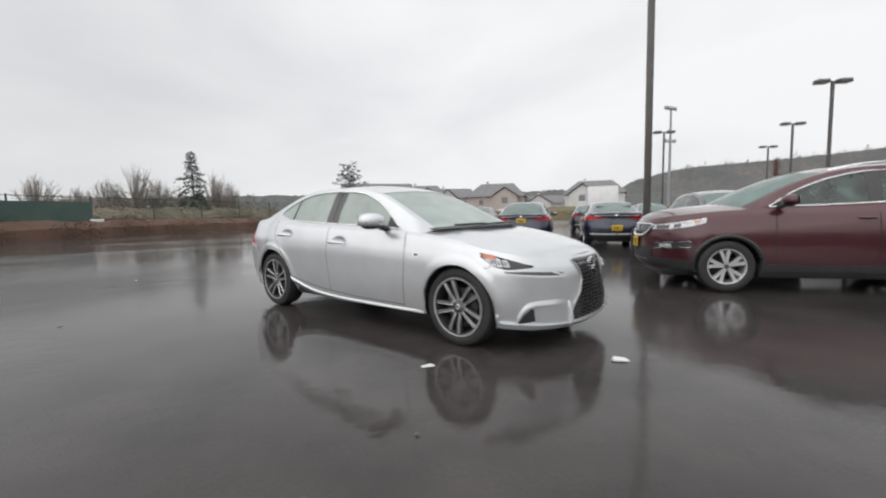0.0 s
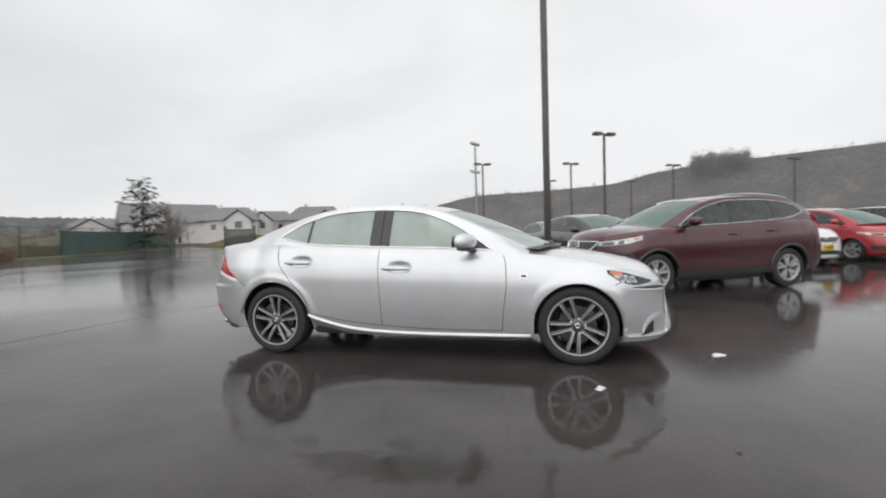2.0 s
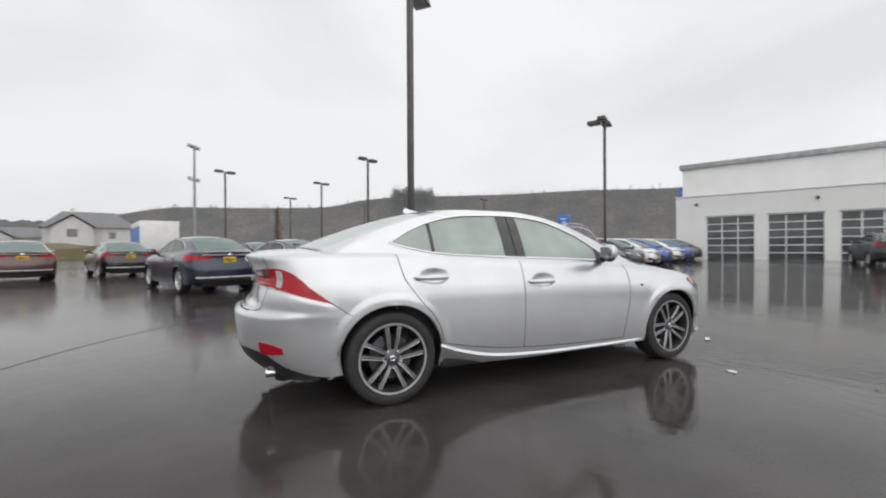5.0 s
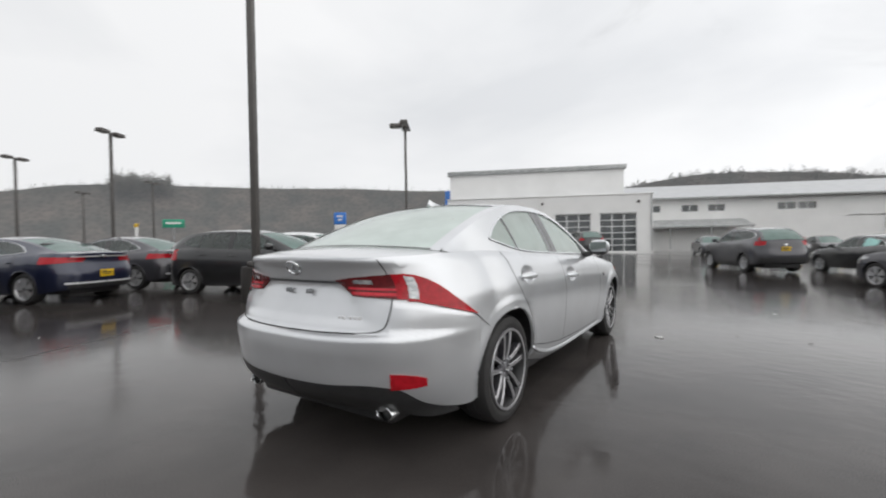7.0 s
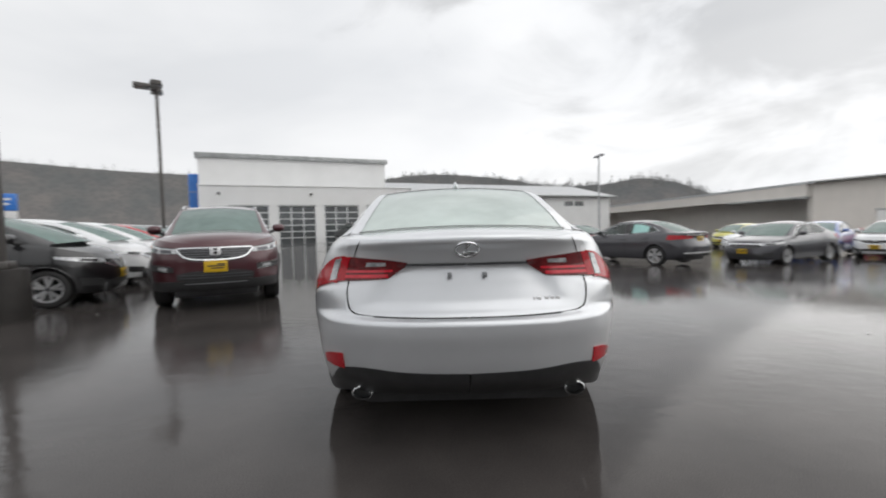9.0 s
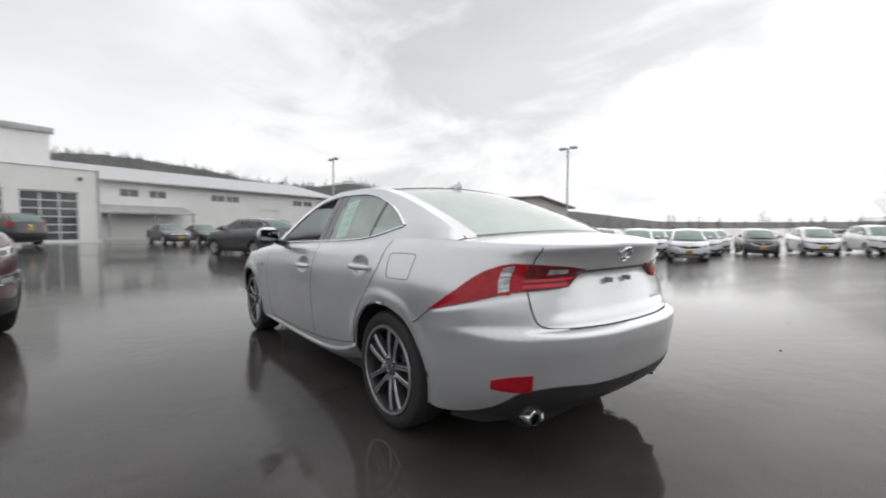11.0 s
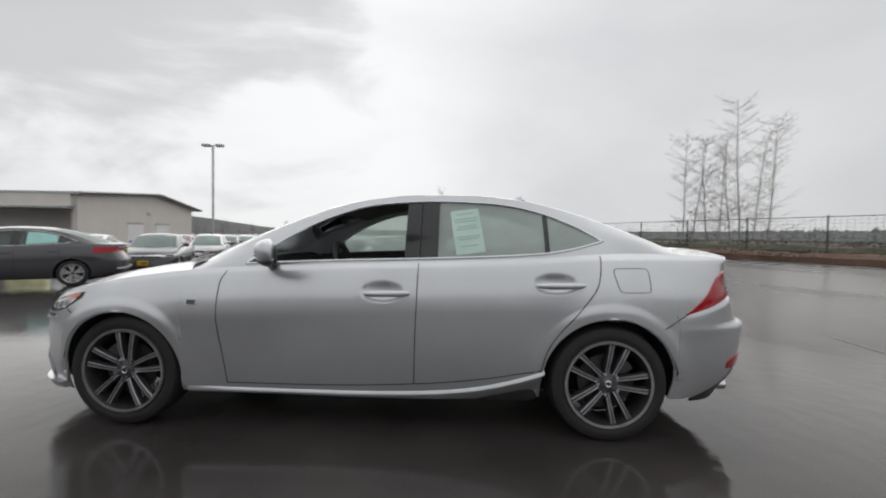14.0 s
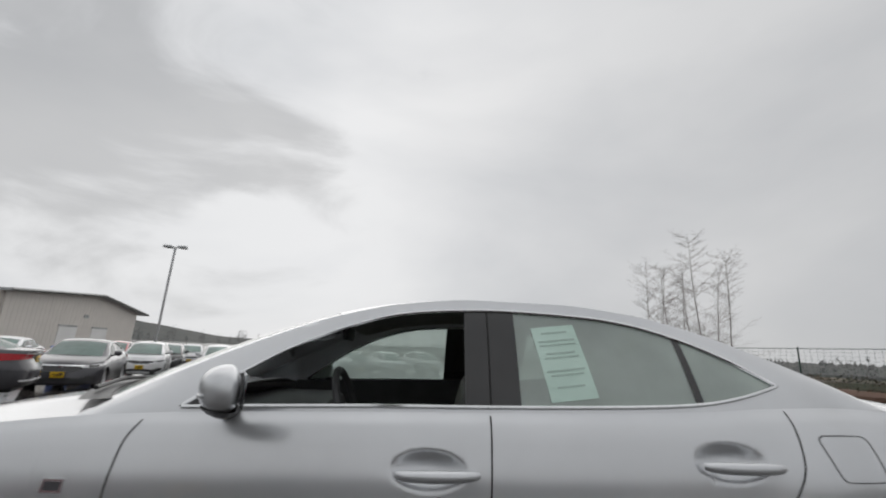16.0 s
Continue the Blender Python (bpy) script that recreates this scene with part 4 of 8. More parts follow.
def arch_points(k, d, w, r, n=26):
    """The rim of a wheel opening as (x, z)."""
    out = []
    for i in range(n + 1):
        a = math.pi * (1 - i / n)
        x, z = w + r * math.cos(a) * 0.9999, d["tyre"] + r * math.sin(a)
        if z >= k.sill(x) + 0.002:
            out.append((x, z))
    lo = d["tyre"]
    pre = [(w - r * 0.9999, z) for z in np.linspace(max(k.sill(w - r), 0.2), lo, 4)[:-1]]
    post = [(w + r * 0.9999, z) for z in np.linspace(lo, max(k.sill(w + r), 0.2), 4)[1:]]
    return pre + out + post


def seat(parent, x, y, wide, back_h, mat, recline=-14):
    """A car seat with cushion, back and headrest."""
    part("seat_cushion", box_mesh(-0.26, 0.26, -wide / 2, wide / 2, 0.0, 0.16, bevel=0.05, m=pose(x, y, 0.42, 0, 6, 0)), mat, parent)
    part("seat_back", box_mesh(-0.07, 0.07, -wide / 2, wide / 2, 0.0, back_h, bevel=0.05, m=pose(x - 0.27, y, 0.50, 0, recline, 0)), mat, parent)


def headrest(parent, x, y, z, mat, wide=0.25):
    part("headrest", box_mesh(-0.05, 0.05, -wide / 2, wide / 2, 0, 0.19, bevel=0.04, m=pose(x, y, z, 0, -10, 0)), mat, parent)


def build_car(name, d, paint, label, group="", fancy=False, plates=("front", "rear"), style="", open_window=None, m=None):
    k = car_surface(d)
    root = thing(name, label, "car", group, m)
    nc = 40 if fancy else 9
    warp = lambda t: t ** 1.7 / (t ** 1.7 + (1 - t) ** 1.7)
    xs = set(np.round(np.linspace(d["xf0"], d["xr0"], 64 if fancy else 20), 4))
    for w, r in zip(d["wheels"], d["arch"]):
        xs = {x for x in xs if abs(x - w) > r + 0.03}
        xs |= {round(w + r * math.cos(math.pi * i / (24 if fancy else 12)), 4) for i in range(25 if fancy else 13)} | {round(w + r + 0.012, 4), round(w - r - 0.012, 4)}
    if fancy:
        xs |= {0.815, -0.315}
        xs |= {round(cx + 0.13 * i / 9, 4) for cx, cz in d["cups"] for i in range(-9, 10)}
    xs = sorted((x for x in xs if d["xr0"] <= x <= d["xf0"]), reverse=True)
    front_p = sorted({warp(i / nc) for i in range(nc)} | {k.p_at_x(d["wheels"][0] + d["arch"][0] * math.cos(math.pi * i / 24)) for i in range(24) if d["wheels"][0] + d["arch"][0] * math.cos(math.pi * i / 24) > d["xf0"]})
    rear_p = sorted({3 - warp(i / nc) for i in range(nc)} | {k.p_at_x(d["wheels"][1] - d["arch"][1] * math.cos(math.pi * i / 24)) for i in range(24) if d["wheels"][1] - d["arch"][1] * math.cos(math.pi * i / 24) < d["xr0"]})
    ps = front_p + [k.p_at_x(x) for x in xs] + rear_p
    ps = [p for i, p in enumerate(ps) if i == 0 or p - ps[i - 1] > 1e-5]
    rows = 84 if fancy else 11
    vv = [j / rows for j in range(rows + 1)]
    vv = [v - 0.06 * math.sin(2 * math.pi * v) for v in vv]

    def wall_rows(side):
        out = []
        for p in ps:
            x = k.nominal(p)
            a, b = k.low(x), k.zt(x)
            out.append([k.wall(p, a + (b - a) * v, 0, side) for v in vv])
        return out

    def kind_of(c):
        x, y, z = c.x, abs(c.y), c.z
        if not fancy:
            return "body"
        if x > 1.76 or (x > 1.62 and z < 0.58):
            return "front_bumper"
        if x > 0.815:
            return "front_fender"
        if x > -0.315:
            return "front_door"
        if x > back_edge(z):
            return "rear_door"
        if x < -2.0 and y < 0.60 and z > 0.665:
            return "trunk_lid"
        if x < -1.66 and z < gap_line(x):
            return "rear_bumper"
        return "rear_quarter"

    gap_line = smooth_curve([(-2.30, 0.835), (-2.10, 0.80), (-1.815, 0.732), (-1.77, 0.705), (-1.72, 0.668), (-1.66, 0.640)])
    back_edge = smooth_curve([(0.3, -1.02), (0.42, -1.04), (0.58, -1.10), (0.72, -1.22), (0.89, -1.32), (1.08, -1.345)])
    panels = {}
    for side in (1, -1):
        g = wall_rows(side)
        for i in range(len(g) - 1):
            for j in range(rows):
                c = (g[i][j] + g[i + 1][j + 1]) / 2
                kk = kind_of(c)
                if kk in ("front_door", "rear_door", "front_fender", "rear_quarter"):
                    kk += "+" if side > 0 else "-"
                panels.setdefault(kk, []).append((side, i, j))
        if side == 1:
            left = g
        else:
            right = g
    for kk, cells in panels.items():
        bm = bmesh.new()
        cache = {}

        def vert(side, i, j):
            if (side, i, j) not in cache:
                cache[side, i, j] = bm.verts.new((left if side == 1 else right)[i][j])
            return cache[side, i, j]
        for side, i, j in cells:
            bm.faces.new((vert(side, i, j), vert(side, i + 1, j), vert(side, i + 1, j + 1), vert(side, i, j + 1)))
        bmesh.ops.remove_doubles(bm, verts=bm.verts, dist=0.0005)
        part(kk.rstrip("+-"), bm, paint, root)
    # bonnet, boot top
    def cap(cols):
        g = []
        for p in cols:
            x = k.nominal(p)
            e = k.wall(p, k.zt(x))
            row = []
            for s in np.linspace(1, -1, 21 if fancy else 9):
                f = abs(s)
                z = e.z + (k.zc(e.x) - e.z) * (1 - f ** 2.2) * min(1.0, abs(e.y) / 0.55)
                if fancy and e.x > 0:
                    z += 0.010 * math.exp(-((f - 0.62) / 0.12) ** 2) * min(1, (2.25 - e.x))
                row.append((e.x, e.y * s, z))
            g.append(row)
        return grid_mesh(g)
    part("bonnet", cap([p for p in ps if k.nominal(p) >= d["hood_to"] - 0.03]), paint, root)
    part("boot_top" if not fancy else "trunk_top", cap([p for p in ps if k.nominal(p) <= d["deck_from"] + 0.04]), paint, root)
    # cabin: screens and roof in one continuous skin, split by its edges
    r_front, r_back = d["rail"][0][0], d["rail"][-1][0]

    def skin(x0, x1, n, off=0.0, s1=1.0):
        return [[k.canopy(x, s * s1, off) for s in np.linspace(1, -1, 17 if fancy else 9)] for x in np.linspace(x0, x1, n)]
    part("roof", grid_mesh(skin(d["screen_top"], d["rear_top"], 20 if fancy else 8)), paint, root)
    part("windscreen", grid_mesh(skin(r_front, d["screen_top"], 12 if fancy else 5, -0.004, 0.94)), SCREEN_GLASS if fancy else BG_SCREEN, root).visible_shadow = False
    part("rear_window", grid_mesh(skin(d["rear_top"], r_back, 12 if fancy else 5, -0.004, 0.92)), REAR_GLASS if fancy else BG_SCREEN, root).visible_shadow = False
    for side in (1, -1):
        strips = []
        for a, b, inner in ((r_front, d["screen_top"], 0.925), (d["rear_top"], r_back, 0.90)):
            strips.append([[k.canopy(x, side * s) for s in np.linspace(1, inner, 4)] for x in np.linspace(a, b, 14)])
        d0, d1 = d["dlo_lo"][0][0], d["dlo_lo"][-1][0]
        n = 46 if fancy else 18
        lower, upper = [], []
        for x in np.linspace(r_back, r_front, n + 20):
            zb, zr = k.zt(x), k.rail_z(x)
            lo, hi = (k.lo(x), k.hi(x)) if d0 <= x <= d1 else ((k.lo(d0), k.lo(d0)) if x < d0 else (k.lo(d1), k.lo(d1)))
            lo, hi = min(max(lo, zb), zr), max(min(hi, zr), zb)
            if x < d0 or x > d1:
                lo = hi = min(max(lo, zb), zr)
            lower.append([k.flank(x, zb + (lo - zb) * t / 2, 0, side) for t in range(3)])
            upper.append([k.flank(x, hi + (zr - hi) * t / 4, 0, side) for t in range(5)])
        part("pillar_frame", grid_mesh(*strips, lower, upper), paint, root)
        # side glass, pane by pane
        cuts = [(d0 + 0.015, d["dividers"][0] - 0.012)] + [(d["dividers"][0] + 0.012, d["pillars"][0][0])] + [(d["pillars"][0][1], d1 - 0.02)]
        for i, (a, b) in enumerate(cuts):
            if open_window and open_window == (side, i):
                continue
            g = [[k.flank(x, k.lo(x) + (k.hi(x) - k.lo(x)) * t / 6, -0.006, side) for t in range(7)] for x in np.linspace(a, b, 14 if fancy else 6)]
            part("side_window", grid_mesh(g), SIDE_GLASS if fancy else BG_GLASS, root).visible_shadow = False
        for a, b in [d["pillars"][0]] + [(v - 0.014, v + 0.014) for v in d["dividers"]]:
            g = [[k.flank(x, k.lo(x) + (k.hi(x) - k.lo(x)) * t / 6, -0.002, side) for t in range(7)] for x in np.linspace(a, b, 4)]
            part("window_pillar", grid_mesh(g), GLOSS_BLACK, root)
        # bright strip round the side windows
        loop = [k.flank(x, k.lo(x), 0.001, side) for x in np.linspace(d0, d1, 40)]
        if style != "plain":
            part("window_trim", tube_mesh(loop, 0.0075 if fancy else 0.009, 6), CHROME, root)
            loop = [k.flank(x, k.hi(x), 0.001, side) for x in np.linspace(d0, d1, 50)]
            part("window_trim", tube_mesh(loop, 0.0075 if fancy else 0.009, 6), CHROME, root)
        # mirror
        mx, mz = d1 - (0.21 if fancy else 0.16), k.lo(d1) + 0.075
        sweep = 0.45 if fancy else 0.10
        my = k.flank(d1 - 0.1, k.lo(d1)).y
        bm = bmesh.new()
        bmesh.ops.create_uvsphere(bm, u_segments=20, v_segments=12, radius=1)
        for v in bm.verts:
            c = v.co
            v.co = Vector((c.x * 0.085 * (1 if c.x > 0 else 0.45), math.copysign(abs(c.y) ** 0.75, c.y) * 0.108, math.copysign(abs(c.z) ** 0.8, c.z) * (0.074 if c.z > 0 else 0.062)))
            v.co.x -= sweep * v.co.y
        bmesh.ops.transform(bm, matrix=Matrix.Translation((mx, 0.0, mz)), verts=bm.verts)
        for v in bm.verts:
            v.co.y = side * (v.co.y + my + 0.17)
        mirror = part("door_mirror", bm, paint, root)
        gm = bmesh.new()
        add_box(gm, mx - 0.050, mx - 0.043, my + 0.085, my + 0.255, mz - 0.042, mz + 0.052, bevel=0.003)
        for v in gm.verts:
            v.co = Vector((v.co.x - sweep * (v.co.y - my - 0.17), side * v.co.y, v.co.z))
        part("mirror_glass", gm, DIM_MIRROR, mirror)
        bm = bmesh.new()
        bmesh.ops.create_uvsphere(bm, u_segments=18, v_segments=10, radius=1)
        bmesh.ops.delete(bm, geom=[v for v in bm.verts if v.co.z > -0.5], context="VERTS")
        for v in bm.verts:
            c = v.co.copy()
            v.co = Vector((c.x * 0.088 * (1 if c.x > 0 else 0.5) - sweep * 0.127 * c.y + mx, side * (c.y * 0.110 + my + 0.17), c.z * 0.066 - 0.012 + mz))
        part("mirror_base", bm, BLACK_TRIM, mirror)
        part("mirror_foot", tube_mesh([(mx + 0.06, side * (my - 0.02), mz - 0.085), (mx + 0.02, side * (my + 0.09), mz - 0.055)], [0.032, 0.026], 10), BLACK_TRIM, mirror)
        if fancy:
            gm = bmesh.new()
            add_box(gm, mx + 0.062, mx + 0.082, my + 0.11, my + 0.25, mz - 0.018, mz - 0.008, bevel=0.003)
            for v in gm.verts:
                v.co = Vector((v.co.x - sweep * (v.co.y - my - 0.17), side * v.co.y, v.co.z))
            part("mirror_indicator", gm, CLEAR_LENS, mirror)
        part("mirror_sail", grid_mesh([[k.flank(x, k.lo(x) + (k.hi(x) - k.lo(x)) * t / 3, 0.003, side) for t in range(4)] for x in np.linspace(d1 - 0.17, d1 - 0.01, 6)]), BLACK_TRIM, root)
        for w in (0, 1):
            wheel(root, d, d["wheels"][w], side, fancy, 0.0, {(0, -1): 0.75, (1, -1): 0.30, (1, 1): 0.59, (0, 1): 0.35}[w, side])
            pts = [k.wall(k.p_at_x(x), max(z, 0.19), 0.0, side) for x, z in arch_points(k, d, d["wheels"][w], d["arch"][w])]
            part("wheel_arch_lip", tube_mesh(pts, (0.007 if fancy else 0.011) if style != "suv" else 0.028, 6), paint if style != "suv" else BLACK_TRIM, root)
    # floor pan, seats, dash
    part("floor_pan", box_mesh(d["wheels"][1] - 0.75, d["wheels"][0] + 0.70, -0.56, 0.56, 0.17, 0.36, bevel=0.05), BLACK_TRIM, root)
    part("sill_pan", box_mesh(d["wheels"][1] + 0.38, d["wheels"][0] - 0.38, -0.80, 0.80, 0.19, 0.40, bevel=0.04), BLACK_TRIM, root)
    zb = k.zt(0) - 0.10
    trim = INTERIOR if fancy else DARK_INTERIOR
    sx = d["pillars"][0][0]
    for y in (0.36, -0.36):
        seat(root, sx + 0.42, y, 0.50, 0.56 + zb - 0.88, trim)
        headrest(root, sx - 0.02, y, zb + 0.24, trim)
    seat(root, sx - 0.50, 0, 1.25, 0.50 + zb - 0.88, trim)
    for y in (0.38, -0.38):
        headrest(root, sx - 0.92, y, zb + 0.20, trim)
    part("dashboard", box_mesh(d1 - 0.30, d1 + 0.22, -0.68, 0.68, 0.62, zb + 0.03, bevel=0.06), DARK_INTERIOR, root)
    part("parcel_shelf", box_mesh(r_back - 0.02, sx - 0.85, -0.58, 0.58, zb + 0.02, zb + 0.06, bevel=0.01), DARK_INTERIOR, root)
    ring = [(d1 - 0.48 + 0.06 * math.sin(a), 0.36 + 0.185 * math.cos(a), zb + 0.03 + 0.175 * math.sin(a)) for a in np.linspace(0, math.tau, 25)[:-1]]
    if fancy:
        part("steering_wheel", tube_mesh(ring, 0.016, 8, closed=True), DARK_INTERIOR, root)
    part("headliner", grid_mesh([[k.canopy(x, s * 0.97, -0.022) for s in np.linspace(1, -1, 11)] for x in np.linspace(d["screen_top"] + 0.05, d["rear_top"] - 0.05, 8)]), INTERIOR if fancy else DARK_INTERIOR, root)
    if fancy:
        for side in (1, -1):
            g = [[(x, side * (k.flank(x, k.lo(x)).y - 0.07), z) for z in np.linspace(0.4, k.lo(x) - 0.004, 5)] for x in np.linspace(-1.3, 0.75, 12)]
            part("door_lining", grid_mesh(g), DARK_INTERIOR, root)
    if fancy:
        part("inner_mirror", box_mesh(d["screen_top"] + 0.06, d["screen_top"] + 0.09, -0.11, 0.11, k.rail_z(d["screen_top"]) - 0.085, k.rail_z(d["screen_top"]) - 0.02, bevel=0.012), DARK_INTERIOR, root)
    return root, k


def suv_face(root, d, k):
    """Nose of the compact SUV: bright-edged grille, big lamps, dark lower bumper."""
    lin = lambda *v: smooth_curve([(i / (len(v) - 1), c) for i, c in enumerate(v)])
    for side in (1, -1):
        lamp = part("headlight", band(k, k.p_front(0.47, 0.85), k.p_at_x(1.60), lin(0.828, 0.832, 0.856, 0.915), lin(0.896, 0.918, 0.948, 0.985), 0.008, side, 14, 3), CLEAR_LENS, root)
        part("headlight_inset", band(k, k.p_front(0.55, 0.85), k.p_front(0.70, 0.85), lin(0.838, 0.842), lin(0.880, 0.892), 0.012, side, 8, 2), DARK_ALLOY, lamp)
        part("headlight_inset", band(k, k.p_front(0.74, 0.85), k.p_at_x(1.88), lin(0.850, 0.866), lin(0.898, 0.915), 0.012, side, 8, 2), DARK_ALLOY, lamp)
        part("headlight_brow", band(k, k.p_front(0.50, 0.85), k.p_at_x(1.66), lin(0.893, 0.914, 0.942, 0.974), lin(0.901, 0.922, 0.952, 0.986), 0.013, side, 12, 1), GLOSS_BLACK, lamp)
        part("headlight_corner", band(k, k.p_at_x(1.74), k.p_at_x(1.665), lin(0.915, 0.930), lin(0.942, 0.955), 0.013, side, 5, 2), AMBER, lamp)
        part("grille", band(k, 0.0005, k.p_front(0.46, 0.8), lin(0.735, 0.74, 0.765, 0.83), lin(0.895, 0.90, 0.90, 0.895), 0.004, side, 12, 3), GLOSS_BLACK, root)
        part("grille_top_bar", band(k, 0.0005, k.p_front(0.48, 0.85), lin(0.893, 0.895, 0.893), lin(0.908, 0.912, 0.908), 0.016, side, 10, 1), CHROME, root)
        for z in (0.775, 0.81, 0.845, 0.872):
            part("grille_bar", band(k, 0.0005, k.p_front(0.37 + (z - 0.775) * 0.8, 0.8), lambda t, z=z: z, lambda t, z=z: z + 0.010, 0.009, side, 8, 1), DARK_ALLOY, root)
        edge = [(0.002, 0.722), (0.15, 0.725), (0.29, 0.738), (0.39, 0.772), (0.45, 0.83), (0.49, 0.885)]
        part("grille_edge", tube_mesh([k.wall(k.p_front(y, 0.8), z, 0.008, side) for y, z in samples(edge, 16)], 0.019, 6), CHROME, root)
        part("lower_intake", band(k, 0.0005, k.p_front(0.50), lin(0.43, 0.43, 0.44), lin(0.575, 0.57, 0.53), 0.006, side, 14, 3), BLACK_TRIM, root)
        for z in (0.47, 0.51):
            part("intake_bar", band(k, 0.0005, k.p_front(0.46), lambda t, z=z: z, lambda t, z=z: z + 0.012, 0.012, side, 8, 1), DARK_ALLOY, root)
        part("lower_bumper", band(k, 0.0005, k.p_at_x(1.74), lin(0.28, 0.28, 0.285, 0.29), lin(0.43, 0.43, 0.425, 0.415), 0.010, side, 18, 3), BLACK_TRIM, root)
        part("skid_plate", band(k, 0.0005, k.p_front(0.40), lin(0.385, 0.385), lin(0.398, 0.398), 0.016, side, 8, 1), GALV, root)
        part("fog_recess", band(k, k.p_front(0.54), k.p_front(0.86), lin(0.56, 0.565, 0.59), lin(0.635, 0.655, 0.672), 0.004, side, 8, 2), BLACK_TRIM, root)
        for z0, z1 in ((0.635, 0.668), (0.562, 0.590)):
            part("fog_light_trim", band(k, k.p_front(0.55), k.p_front(0.85), lin(z0, z1), lin(z0 + 0.010, z1 + 0.010), 0.012, side, 8, 1), CHROME, root)
        part("fog_light", band(k, k.p_front(0.62), k.p_front(0.74), lin(0.584, 0.592), lin(0.630, 0.640), 0.010, side, 4, 1), CLEAR_LENS, root)
        zr = k.zt(-2.0)
        part("tail_light", band(k, k.p_at_x(d["xr0"] - 0.40), k.p_rear(0.62), lambda t: zr - 0.20 + 0.02 * t, lambda t: zr - 0.04, 0.006, side, 10, 2), RED_LENS, root)
        part("tail_light_stalk", tube_mesh([k.flank(x, k.rail_z(x) - 0.06 - 0.02 * i, 0.01, side) for i, x in enumerate(np.linspace(-1.98, -2.10, 5))], 0.022, 6), RED_LENS, root)
        part("rear_lower_bumper", band(k, k.p_rear(0.80), 2.9995, lambda t: 0.36, lambda t: 0.56, 0.006, side, 12, 2), BLACK_TRIM, root)
    em = part("badge", box_mesh(k.xf(0.85) + 0.010, k.xf(0.85) + 0.030, -0.070, 0.070, 0.795, 0.905, bevel=0.012), BRIGHT_TRIM, root)
    part("badge_field", box_mesh(k.xf(0.85) + 0.0305, k.xf(0.85) + 0.034, -0.026, 0.026, 0.864, 0.892), GLOSS_BLACK, em)
    part("badge_field", box_mesh(k.xf(0.85) + 0.0305, k.xf(0.85) + 0.034, -0.024, 0.024, 0.815, 0.845), GLOSS_BLACK, em)
    part("badge", box_mesh(k.xr(1.0) - 0.018, k.xr(1.0) - 0.004, -0.05, 0.05, 0.96, 1.04, bevel=0.006), CHROME, root)


def plate(root, k, z, rear=False):
    x0 = k.xr(z) - 0.022 if rear else k.xf(z) + 0.018
    pl = part("licence_plate", box_mesh(x0, x0 + 0.012, -0.150, 0.150, z - 0.077, z + 0.077, bevel=0.004), YELLOW_PLATE, root, "yellow dealer plate with dark script")
    e = x0 - 0.002 if rear else x0 + 0.0125
    for y0, y1, dz in ((-0.11, 0.12, 0.012), (-0.06, 0.10, -0.02), (0.02, 0.12, 0.035)):
        part("plate_script", box_mesh(e, e + 0.0015, y0, y1, z + dz - 0.009, z + dz + 0.009), BLACK_TRIM, pl)


